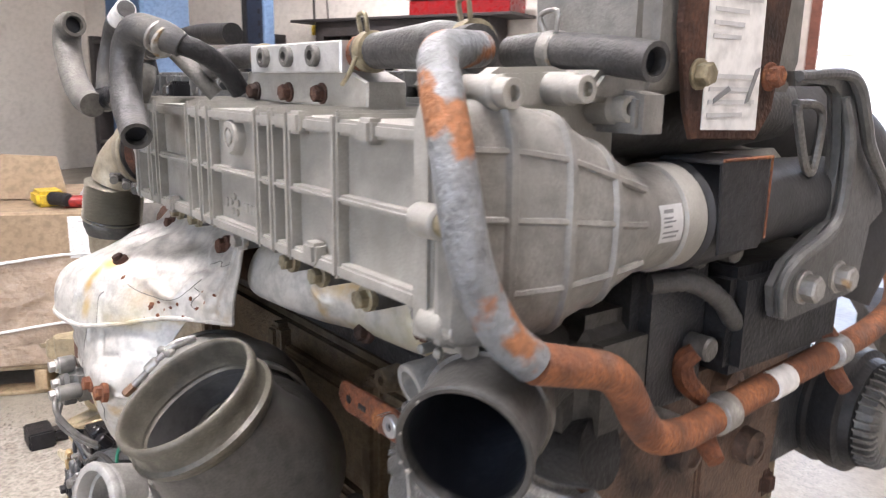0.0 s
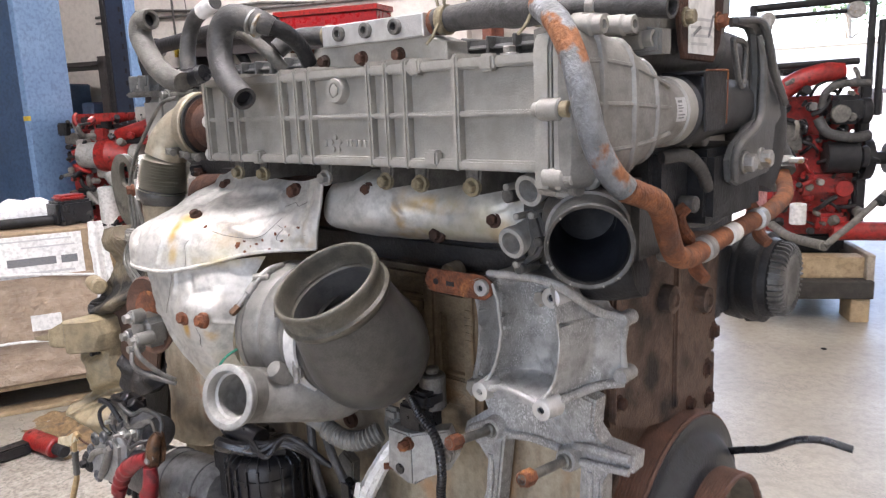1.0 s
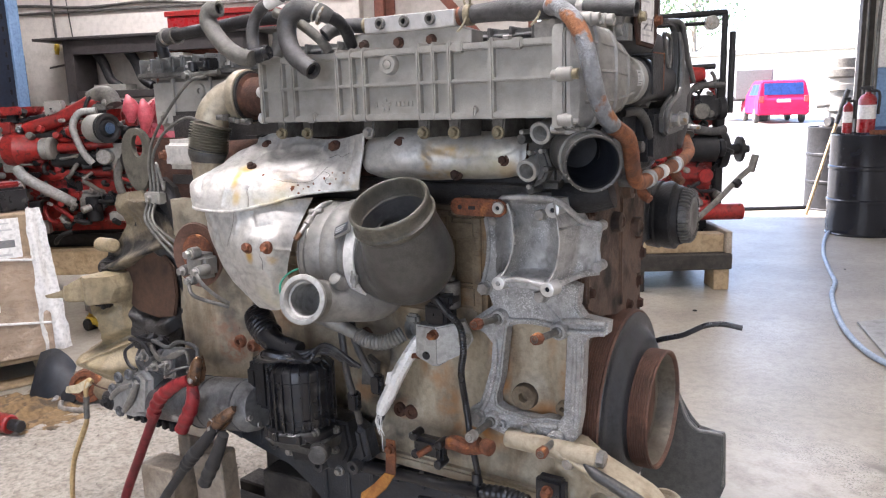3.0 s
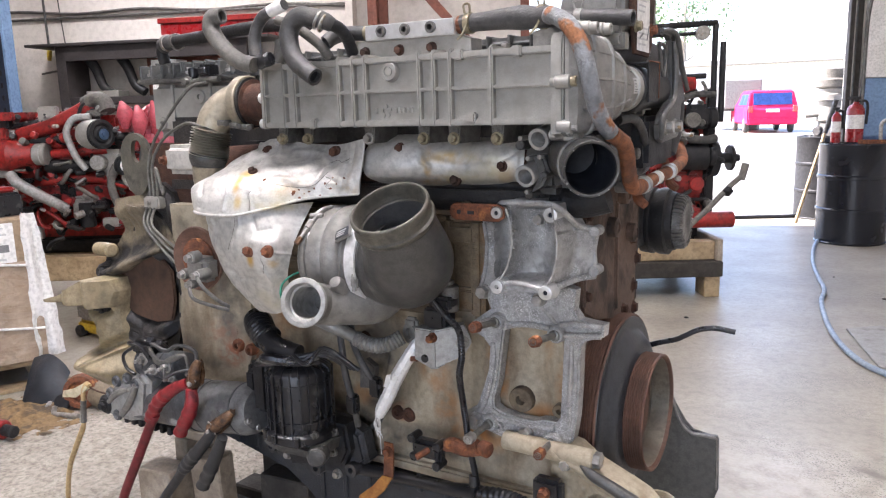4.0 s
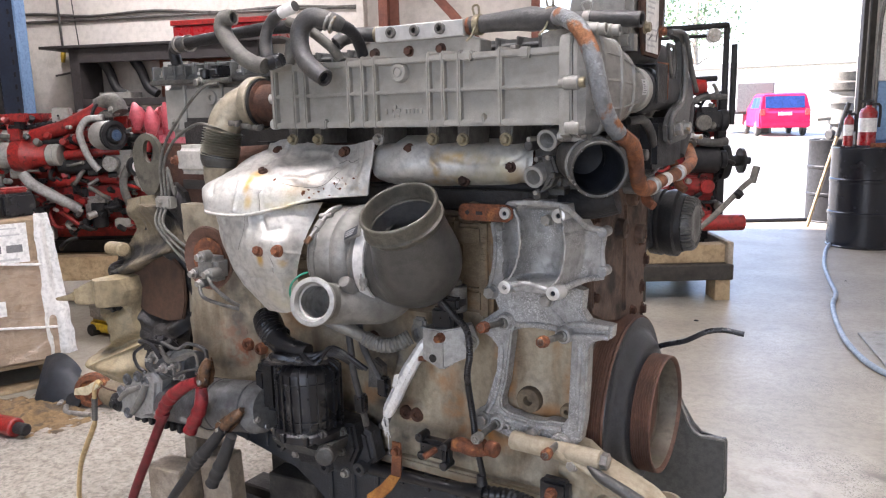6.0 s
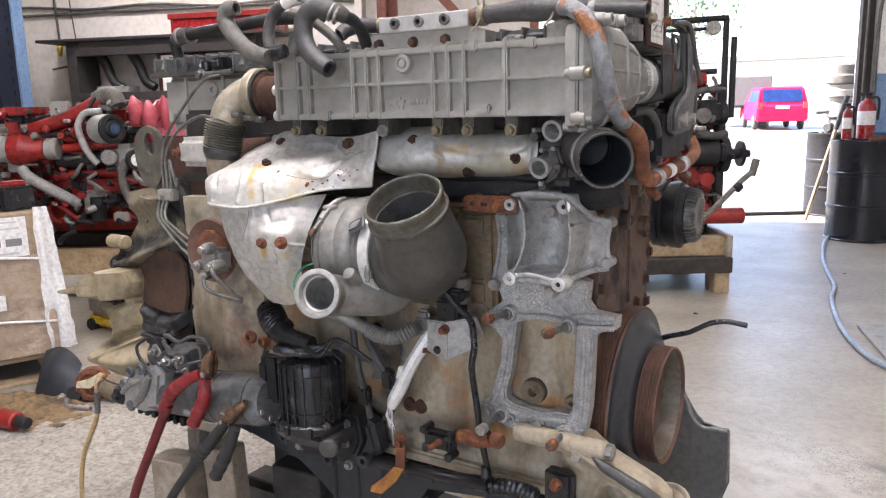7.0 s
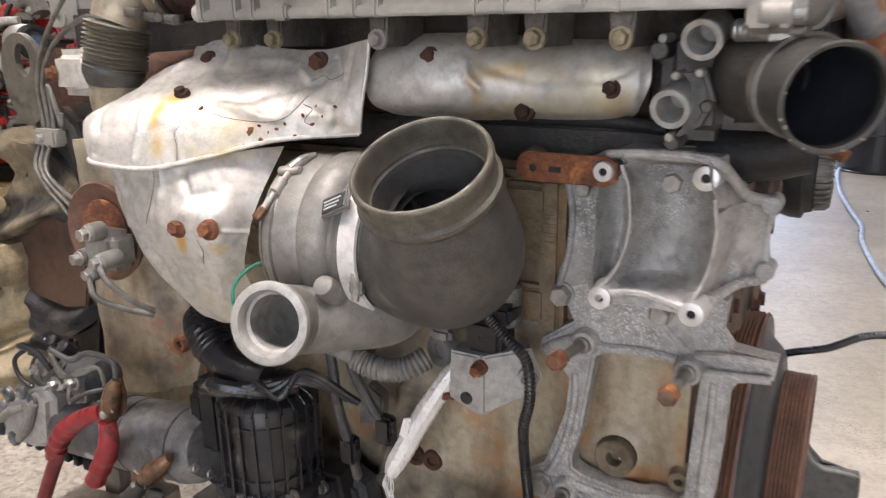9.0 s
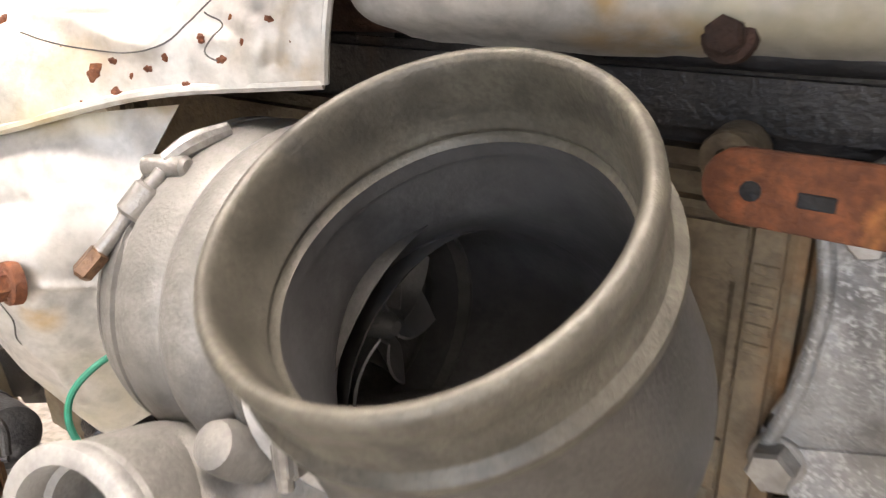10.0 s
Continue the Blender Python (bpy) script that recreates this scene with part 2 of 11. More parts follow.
RIM = material("olive_rim", (0.17, 0.158, 0.125), (0.070, 0.065, 0.053), 0.46, 0.25, 20, 0.9, 0.2, 400,
               third=(0.055, 0.052, 0.046), third_at=0.585, third_scale=26, third_soft=0.15, mottle=0.4)
STEEL = material("zinc_steel", (0.45, 0.44, 0.42), (0.3, 0.29, 0.27), 0.4, 0.7, 50, 0.6, 0.2, 300,
                 third=(0.30, 0.20, 0.10), third_at=0.63, third_scale=30)
STEEL_BRIGHT = material("bright_steel_band", (0.85, 0.85, 0.84), (0.72, 0.72, 0.71), 0.34, 0.45, 40, 0.5, 0.05, 400)
BOLT_YELLOW = material("passivated_bolt", (0.36, 0.32, 0.22), (0.22, 0.185, 0.12), 0.45, 0.5, 70, 0.6, 0.2, 300)
PIPE_TAN = material("heat_tinted_steel", (0.40, 0.355, 0.27), (0.29, 0.25, 0.185), 0.5, 0.55, 14, 0.7, 0.12, 300,
                    third=(0.22, 0.17, 0.10), third_at=0.58, third_scale=9, third_soft=0.25)
BELLOWS = material("sooty_bellows_steel", (0.58, 0.55, 0.48), (0.40, 0.38, 0.32), 0.32, 0.75, 20, 0.7, 0.15, 300,
                   third=(0.16, 0.145, 0.12), third_at=0.60, third_scale=12, third_soft=0.25, mottle=0.2)
GROOVE_RUST = material("rusty_belt_grooves", (0.175, 0.082, 0.052), (0.095, 0.050, 0.034), 0.7, 0, 14, 0.7, 0.3, 260,
                       third=(0.06, 0.036, 0.026), third_at=0.58, third_scale=9, third_soft=0.2)
DAMPER_FACE = material("dark_damper_face", (0.046, 0.049, 0.055), (0.028, 0.03, 0.034), 0.36, 0.15, 9, 0.7, 0.2, 260,
                       third=(0.10, 0.08, 0.06), third_at=0.63, third_scale=10, third_soft=0.2)
TUBE_STEEL = material("dull_steel_tube", (0.22, 0.215, 0.195), (0.13, 0.127, 0.115), 0.45, 0.5, 30, 0.6, 0.1, 300)
SOLENOID = material("starter_grey", (0.135, 0.14, 0.145), (0.07, 0.072, 0.076), 0.40, 0.35, 30, 0.7, 0.25, 260,
                    third=(0.42, 0.42, 0.41), third_at=0.60, third_scale=17, third_soft=0.07)
TAN = material("tan_casting_paint", (0.36, 0.29, 0.175), (0.25, 0.198, 0.118), 0.5, 0, 8, 0.8, 0.3, 220,
               third=(0.10, 0.082, 0.056), third_at=0.565, third_scale=9, third_soft=0.2)
RED_GRIP = material("red_vinyl_grip", (0.28, 0.016, 0.022), (0.18, 0.012, 0.016), 0.42, 0, 40, 0.5, 0.1, 300,
                    third=(0.12, 0.02, 0.022), third_at=0.60, third_scale=22)
RED_CABLE = material("dirty_red_cable", (0.20, 0.014, 0.022), (0.12, 0.010, 0.014), 0.5, 0, 20, 0.6, 0.1, 300)
COPPER = material("copper_clamp", (0.27, 0.15, 0.085), (0.11, 0.065, 0.04), 0.38, 0.6, 60, 0.6, 0.3, 260,
                  third=(0.06, 0.045, 0.038), third_at=0.57, third_scale=60, third_soft=0.12)
RED_PAINT = material("red_engine_paint", (0.40, 0.022, 0.018), (0.20, 0.014, 0.012), 0.34, 0, 12, 0.8, 0.25, 160,
                     third=(0.05, 0.018, 0.016), third_at=0.585, third_scale=30, third_soft=0.14, mottle=0.5)
WOOD = material("raw_timber", (0.50, 0.38, 0.23), (0.36, 0.26, 0.15), 0.75, 0, 12, 0.6, 0.3, 130,
                third=(0.25, 0.19, 0.13), third_at=0.66, third_scale=8, third_soft=0.2, per_object=0.2)
WOOD_GREY = material("weathered_timber", (0.43, 0.365, 0.29), (0.29, 0.24, 0.185), 0.8, 0, 14, 0.6, 0.35, 120,
                     third=(0.13, 0.11, 0.088), third_at=0.60, third_scale=8, third_soft=0.2, per_object=0.25)
# darkened so that timber under the engine has its shade in the colour
WOOD_DARK = material("dark_timber", (0.05, 0.043, 0.036), (0.026, 0.023, 0.02), 0.8, 0, 14, 0.6, 0.3, 120)
CARDBOARD = material("brown_cardboard", (0.33, 0.24, 0.155), (0.27, 0.195, 0.125), 0.8, 0, 6, 0.6, 0.1, 120)
WRAP = material("stretch_film", (0.43, 0.34, 0.26), (0.32, 0.235, 0.165), 0.28, 0, 9, 0.8, 0.5, 28, streak=5.0)
PAPER = material("white_paper", (0.78, 0.77, 0.75), (0.68, 0.67, 0.65), 0.7, 0, 8, 0.5, 0.05, 200)
INK = material("faded_ink", (0.12, 0.12, 0.13), (0.2, 0.2, 0.2), 0.7, 0, 60, 0.5, 0, 200)
INK_PALE = material("pale_ink", (0.42, 0.42, 0.42), (0.52, 0.52, 0.52), 0.7, 0, 60, 0.5, 0, 200)
BLUE_STEEL = material("blue_painted_steel", (0.045, 0.085, 0.16), (0.03, 0.06, 0.115), 0.45, 0, 5, 0.6, 0.1, 140,
                      third=(0.09, 0.13, 0.19), third_at=0.64, third_scale=5, third_soft=0.1)
NAVY_STEEL = material("navy_painted_steel", (0.018, 0.028, 0.055), (0.012, 0.019, 0.038), 0.45, 0, 5, 0.6, 0.1, 140)
BLUE_EDGE = material("light_blue_steel", (0.17, 0.28, 0.45), (0.13, 0.22, 0.37), 0.45, 0, 5, 0.6, 0.1, 140)
WALL_WHITE = material("painted_block_wall", (0.70, 0.66, 0.61), (0.62, 0.58, 0.535), 0.8, 0, 1.2, 0.7, 0.15, 60,
                      third=(0.50, 0.46, 0.41), third_at=0.64, third_scale=2.5, third_soft=0.25, mottle=0.2)
WALL_BLUE = material("blue_wall_paint", (0.16, 0.26, 0.50), (0.12, 0.20, 0.42), 0.6, 0, 2, 0.7, 0.1, 60)
CEILING = material("ceiling_sheet", (0.52, 0.51, 0.49), (0.44, 0.43, 0.41), 0.8, 0, 2, 0.6, 0.1, 40)
RUSTY_BEAM = material("red_oxide_steel", (0.26, 0.085, 0.05), (0.17, 0.06, 0.04), 0.65, 0, 6, 0.6, 0.2, 120)
DARK_STEEL = material("dark_shelf_steel", (0.05, 0.045, 0.045), (0.035, 0.03, 0.03), 0.5, 0, 8, 0.6, 0.15, 140)
DRUM_BLACK = material("black_drum_enamel", (0.010, 0.012, 0.018), (0.007, 0.008, 0.012), 0.22, 0, 6, 0.6, 0.03, 60,
                      third=(0.02, 0.02, 0.026), third_at=0.66, third_scale=7, third_soft=0.2, mottle=0.1)
EXT_RED = material("extinguisher_red", (0.32, 0.014, 0.018), (0.22, 0.012, 0.014), 0.3, 0, 20, 0.4, 0.02, 200)
VAN_RED = material("van_paint", (0.52, 0.025, 0.085), (0.46, 0.02, 0.07), 0.6, 0, 3, 0.4, 0.0, 50, spec=0.1, mottle=0.0)
VAN_GLASS = material("van_glass", (0.03, 0.06, 0.20), (0.022, 0.045, 0.15), 0.5, 0, 3, 0.4, 0.0, 50, spec=0.1)
LAMP_RED = material("tail_lamp", (0.7, 0.05, 0.05), (0.6, 0.04, 0.04), 0.25, 0, 10, 0.4, 0, 50)
HOSE_BLUE = material("air_hose", (0.30, 0.36, 0.44), (0.22, 0.27, 0.34), 0.5, 0, 20, 0.5, 0.05, 200)
CORD = material("tan_cord", (0.55, 0.40, 0.20), (0.42, 0.29, 0.14), 0.6, 0, 40, 0.5, 0.1, 300)
CORD_CREAM = material("cream_sleeve", (0.62, 0.56, 0.40), (0.50, 0.43, 0.28), 0.6, 0, 30, 0.5, 0.1, 260)
YELLOW = material("yellow_plastic", (0.65, 0.46, 0.03), (0.5, 0.34, 0.03), 0.5, 0, 30, 0.5, 0.05, 200)
CLOTH = material("white_rag", (0.72, 0.72, 0.72), (0.58, 0.58, 0.58), 0.9, 0, 20, 0.5, 0.3, 200)
FOIL = material("crumpled_foil_sleeve", (0.92, 0.92, 0.91), (0.76, 0.76, 0.75), 0.36, 0.35, 40, 0.7, 0.9, 110, mottle=0.15)
# red fan plastic with the sun's bleaching put into its pink colour
PINK_RED = material("sunlit_red_plastic", (0.60, 0.12, 0.15), (0.42, 0.06, 0.08), 0.45, 0, 9, 0.7, 0.1, 160)
SAWDUST = material("absorbent_clay", (0.46, 0.42, 0.365), (0.29, 0.26, 0.22), 0.95, 0, 18, 0.8, 0.9, 200,
                   third=(0.20, 0.178, 0.15), third_at=0.60, third_scale=14, third_soft=0.2, mottle=0.6)
ABSORB = material("orange_oil_dry", (0.30, 0.195, 0.095), (0.17, 0.115, 0.06), 0.95, 0, 24, 0.8, 0.8, 160,
                  third=(0.10, 0.075, 0.05), third_at=0.54, third_scale=12, third_soft=0.12)
TREE_GREEN = material("far_foliage", (0.19, 0.26, 0.13), (0.13, 0.19, 0.09), 0.9, 0, 2, 0.6, 0.3, 20)
CREAM = material("cream_siding", (0.62, 0.60, 0.55), (0.55, 0.53, 0.49), 0.8, 0, 1, 0.6, 0.05, 20)
GREEN_WIRE = material("green_wire", (0.02, 0.22, 0.14), (0.015, 0.16, 0.1), 0.5, 0, 40, 0.5, 0, 200)
LIGHT_GLOW = bpy.data.materials.new("lamp_tube")
LIGHT_GLOW.use_nodes = True
LIGHT_GLOW.node_tree.nodes["Principled BSDF"].inputs["Emission Color"].default_value = (1, 0.98, 0.94, 1)
LIGHT_GLOW.node_tree.nodes["Principled BSDF"].inputs["Emission Strength"].default_value = 4.0


def specks(m, colour, fine=330.0, coarse=13.0, level=0.50, spread=0.12):
    """Lays pale crusts of corrosion over a material: small grains that gather in loose patches."""
    nt = m.node_tree
    nd, ln = nt.nodes, nt.links
    bsdf = nd["Principled BSDF"]
    geo = nd.new("ShaderNodeNewGeometry")
    masks = []
    for scale, lo, hi in ((fine, 0.50, 0.60), (fine * 0.28, 0.38, 0.52), (coarse, level - spread, level + spread)):
        n = nd.new("ShaderNodeTexNoise")
        n.inputs["Scale"].default_value, n.inputs["Detail"].default_value = scale, 3
        ln.new(geo.outputs["Position"], n.inputs["Vector"])
        r = nd.new("ShaderNodeMapRange")
        r.inputs["From Min"].default_value, r.inputs["From Max"].default_value = lo, hi
        ln.new(n.outputs["Fac"], r.inputs["Value"])
        masks.append(r.outputs[0])
    total = masks[0]
    for other in masks[1:]:
        mu = nd.new("ShaderNodeMath")
        mu.operation = "MULTIPLY"
        ln.new(total, mu.inputs[0])
        ln.new(other, mu.inputs[1])
        total = mu.outputs[0]
    x = nd.new("ShaderNodeMix")
    x.data_type = "RGBA"
    ln.new(total, x.inputs[0])
    ln.new(bsdf.inputs["Base Color"].links[0].from_socket, x.inputs[6])
    x.inputs[7].default_value = (*colour, 1)
    ln.new(x.outputs[2], bsdf.inputs["Base Color"])
    return m


tint_spots(CAST_WHITE, (0.50, 0.495, 0.48), [((0.45, 0, 0.70), (0.05, 0.2, 0.13), 0.9), ((0.53, 0, 0.60), (0.17, 0.2, 0.05), 0.95), ((0.635, 0, 0.70), (0.04, 0.2, 0.14), 0.7), ((0.66, 0, 0.84), (0.06, 0.2, 0.03), 0.9), ((0.44, 0, 0.82), (0.06, 0.2, 0.03), 0.8), ((0.575, 0, 0.955), (0.05, 0.2, 0.03), 0.8), ((0.575, -0.09, 0.925), (0.08, 0.04, 0.012), 0.9), ((0.655, 0, 0.97), (0.04, 0.2, 0.05), 0.6), ((0.55, -0.07, 1.08), (0.08, 0.06, 0.010), 0.7)], 40, 0.8)
# smooth dark stains, plus shade under the bracket's rims put in as colour
tint_spots(CAST_WHITE, (0.10, 0.098, 0.094), [((0.55, -0.02, 0.885), (0.09, 0.04, 0.035), 0.75), ((0.465, -0.02, 0.98), (0.03, 0.03, 0.07), 0.6), ((0.575, -0.03, 1.05), (0.05, 0.05, 0.03), 0.5)], 18, 0.7)
specks(CAST_CRUST, (0.60, 0.595, 0.58), 420.0, 15.0, 0.49, 0.16)
specks(CAST_WHITE, (0.49, 0.486, 0.472), 430.0, 15.0, 0.52, 0.14)
# yellow-brown runs on the heat shields, orange runs on the crankcase
tint_spots(SHIELD, (0.50, 0.30, 0.06), [((0.002, -0.19, 1.132), (0.024, 0.06, 0.010), 0.8), ((-0.006, -0.212, 1.112), (0.011, 0.05, 0.030), 0.9), ((0.003, -0.23, 1.078), (0.010, 0.05, 0.030), 0.75),
                                   ((0.10, -0.18, 1.070), (0.10, 0.08, 0.014), 0.5), ((0.210, -0.124, 1.108), (0.018, 0.05, 0.030), 0.6), ((0.095, -0.19, 1.105), (0.055, 0.06, 0.035), 0.3), ((0.033, -0.24, 0.964), (0.012, 0.05, 0.022), 0.9), ((0.081, -0.24, 0.964), (0.013, 0.05, 0.022), 0.9),
                                   ((0.40, -0.05, 1.160), (0.075, 0.06, 0.016), 0.7), ((0.352, -0.06, 1.140), (0.012, 0.06, 0.045), 0.8), ((0.37, -0.05, 1.113), (0.05, 0.06, 0.016), 0.8), ((0.508, -0.04, 1.12), (0.03, 0.06, 0.04), 0.45)], 22, 0.7)
tint_spots(SHIELD, (0.47, 0.43, 0.27), [((0.44, -0.045, 1.145), (0.095, 0.07, 0.045), 0.75), ((0.05, -0.20, 1.075), (0.16, 0.08, 0.022), 0.45), ((0.07, -0.21, 0.88), (0.06, 0.06, 0.05), 0.5)], 12, 0.5)
tint_spots(BLOCK, (0.36, 0.15, 0.035), [((-0.12, 0, 0.76), (0.07, 0.1, 0.05), 0.7), ((0.33, 0, 0.60), (0.04, 0.1, 0.06), 0.7), ((0.40, 0, 0.56), (0.10, 0.1, 0.05), 0.9), ((0.60, 0, 0.70), (0.02, 0.1, 0.09), 0.5), ((0.455, 0, 0.70), (0.030, 0.1, 0.16), 0.9), ((0.56, 0, 0.635), (0.08, 0.1, 0.03), 0.7), ((0.30, 0, 0.70), (0.05, 0.1, 0.10), 0.7), ((-0.20, 0, 0.69), (0.08, 0.1, 0.08), 0.8), ((0.57, 0, 0.79), (0.02, 0.1, 0.09), 0.4), ((0.10, 0, 0.60), (0.06, 0.1, 0.06), 0.6)], 26, 0.7)
# darker patches under the turbocharger and behind the filter
tint_spots(BLOCK, (0.035, 0.029, 0.025), [((0.03, 0, 0.79), (0.20, 0.1, 0.07), 0.85), ((-0.10, 0, 0.66), (0.10, 0.1, 0.14), 0.8), ((0.15, 0, 0.68), (0.10, 0.1, 0.15), 0.75), ((0.30, 0, 0.53), (0.16, 0.1, 0.04), 0.6), ((-0.26, 0, 0.66), (0.07, 0.1, 0.12), 0.6)], 5, 0.6)
# oil that has run over the crankcase round the filter, and more darker patches
tint_spots(BLOCK, (0.030, 0.026, 0.023), [((0.00, 0, 0.50), (0.26, 0.1, 0.10), 0.97), ((-0.15, 0, 0.60), (0.10, 0.1, 0.15), 0.9), ((0.03, 0, 0.80), (0.18, 0.1, 0.05), 0.9), ((0.15, 0, 0.66), (0.075, 0.1, 0.15), 0.85), ((0.34, 0, 0.80), (0.10, 0.1, 0.035), 0.7), ((0.30, 0, 0.515), (0.20, 0.1, 0.03), 0.8), ((-0.30, 0, 0.78), (0.05, 0.1, 0.12), 0.7), ((0.44, 0, 0.62), (0.025, 0.1, 0.10), 0.6)], 15, 0.45)
tint_spots(BLOCK_RUST, (0.25, 0.12, 0.04), [((0.445, 0, 0.93), (0.020, 0.1, 0.14), 0.7), ((0.39, 0, 0.86), (0.05, 0.1, 0.05), 0.4), ((0.70, 0.05, 0.92), (0.04, 0.10, 0.10), 0.2)], 26, 0.7)


tint_spots(BLOCK, (0.27, 0.075, 0.025), [((-0.300, 0, 0.645), (0.045, 0.1, 0.045), 0.95), ((-0.245, 0, 0.655), (0.03, 0.1, 0.03), 0.8), ((-0.33, 0, 0.70), (0.06, 0.1, 0.04), 0.4), ((0.215, 0, 0.575), (0.04, 0.1, 0.03), 0.7)], 40, 0.7)
tint_spots(BLOCK, (0.05, 0.042, 0.034), [((-0.42, 0, 0.655), (0.05, 0.1, 0.05), 0.9), ((-0.36, 0, 0.61), (0.09, 0.1, 0.04), 0.75), ((-0.40, 0, 0.98), (0.07, 0.1, 0.06), 0.7), ((-0.25, 0, 0.80), (0.03, 0.1, 0.12), 0.45)], 9, 0.7)


def concrete():
    """The shop's slab: pale, trodden concrete with dark scuffs, oily blots and a dusting of grit."""
    m = material("concrete_floor", (0.385, 0.35, 0.29), (0.25, 0.226, 0.184), 0.44, 0, 2.6, 1.0, 0.05, 90,
                 third=(0.20, 0.18, 0.15), third_at=0.60, third_scale=4.5, third_soft=0.22, rough_third=0.38, mottle=0.28)
    tint_spots(m, (0.50, 0.47, 0.42), [((1.3, 1.0, 0), (1.2, 0.9, 0.1), 0.7), ((0.2, -0.6, 0), (1.6, 0.8, 0.1), 0.5), ((2.2, 2.4, 0), (0.9, 1.3, 0.1), 0.45)], 9, 0.9)
    tint_spots(m, (0.10, 0.092, 0.08), [((1.15, 1.45, 0), (0.12, 0.06, 0.1), 0.7), ((1.9, 1.1, 0), (0.16, 0.05, 0.1), 0.6), ((1.5, 2.3, 0), (0.35, 0.10, 0.1), 0.5), ((2.6, 1.7, 0), (0.3, 0.07, 0.1), 0.5)], 14, 0.8)
    specks(m, (0.16, 0.148, 0.128), 130.0, 3.1, 0.56, 0.10)
    return m


CONCRETE = concrete()


# ---- building blocks ----
def bm_new():
    return bmesh.new()


def part(name, bm, mat, parent=None, label="", smooth=35.0):
    """Links a bmesh, built in the place's own metres, as one mesh object, under a thing or a part if one is given."""
    base = Vector((0, 0, 0))
    if parent is not None:
        top = parent
        while top.parent is not None:
            top = top.parent
        base = top.location
    bmesh.ops.recalc_face_normals(bm, faces=bm.faces)
    me = bpy.data.meshes.new(name)
    for v in bm.verts:
        v.co -= base
    bm.to_mesh(me)
    bm.free()
    me.materials.append(mat)
    if smooth:
        me.polygons.foreach_set("use_smooth", [True] * len(me.polygons))
        me.set_sharp_from_angle(angle=radians(smooth))
    ob = new(name, me)
    if parent is not None:
        ob.parent = parent
    if label:
        tagged(ob, label)
    return ob


def empty(name, at, label, category, group="", kind=""):
    ob = new(name)
    ob.location = at
    ob.empty_display_size = 0.05
    return tagged(ob, label, category, group, kind)


def basis(axis):
    w = Vector(axis).normalized()
    u = w.orthogonal().normalized() if abs(w.z) > 0.95 else Vector((0, 0, 1)).cross(w).normalized()
    return u, w.cross(u), w


def box(bm, lo, hi, bevel=0.0, seg=1, turn=None):
    lo, hi = Vector(lo), Vector(hi)
    c, h = (lo + hi) / 2, (hi - lo)
    m = Matrix.LocRotScale(c, None, h)
    if turn is not None:
        m = Matrix.Translation(c) @ turn @ Matrix.Diagonal((*h, 1))
    made = bmesh.ops.create_cube(bm, size=1.0, matrix=m)
    if bevel:
        edges = {e for v in made["verts"] for e in v.link_edges}
        bmesh.ops.bevel(bm, geom=list(edges), offset=bevel, segments=seg, affect="EDGES", clamp_overlap=True)
    return bm


def ring(bm, centre, u, v, ru, rv, n, power=2.0):
    out = []
    for i in range(n):
        a = 2 * math.pi * i / n
        c, s = math.cos(a), math.sin(a)
        k = (abs(c) ** power + abs(s) ** power) ** (-1 / power)
        out.append(bm.verts.new(Vector(centre) + Vector(u) * (ru * k * c) + Vector(v) * (rv * k * s)))
    return out


def skin(bm, rings, cap0=True, cap1=True, closed=False):
    n = len(rings[0])
    pairs = list(zip(rings, rings[1:])) + ([(rings[-1], rings[0])] if closed else [])
    for a, b in pairs:
        for i in range(n):
            bm.faces.new((a[i], a[(i + 1) % n], b[(i + 1) % n], b[i]))
    if not closed:
        if cap0:
            bm.faces.new(rings[0][::-1])
        if cap1:
            bm.faces.new(rings[-1])
    return bm


def lathe(bm, at, axis, profile, n=24, cap0=True, cap1=True, closed=False):
    """Turns (distance along the axis, radius) pairs round the axis through at."""
    u, v, w = basis(axis)
    rings = [ring(bm, Vector(at) + w * d, u, v, max(r, 1e-4), max(r, 1e-4), n) for d, r in profile]
    return skin(bm, rings, cap0, cap1, closed)


def cyl(bm, a, b, r, n=16, chamfer=0.0):
    a, b = Vector(a), Vector(b)
    h = (b - a).length
    prof = [(0, r), (h, r)] if not chamfer else [(0, r - chamfer), (chamfer, r), (h - chamfer, r), (h, r - chamfer)]
    return lathe(bm, a, b - a, prof, n)


def curve_points(pts, per=8):
    """A smooth line through the given points."""
    p = [Vector(q) for q in pts]
    p = [2 * p[0] - p[1]] + p + [2 * p[-1] - p[-2]]
    out = []
    for i in range(1, len(p) - 2):
        for k in range(per):
            t = k / per
            a, b, c, d = p[i - 1], p[i], p[i + 1], p[i + 2]
            out.append(0.5 * ((2 * b) + (c - a) * t + (2 * a - 5 * b + 4 * c - d) * t * t + (3 * b - a - 3 * c + d) * t ** 3))
    return out + [p[-2]]


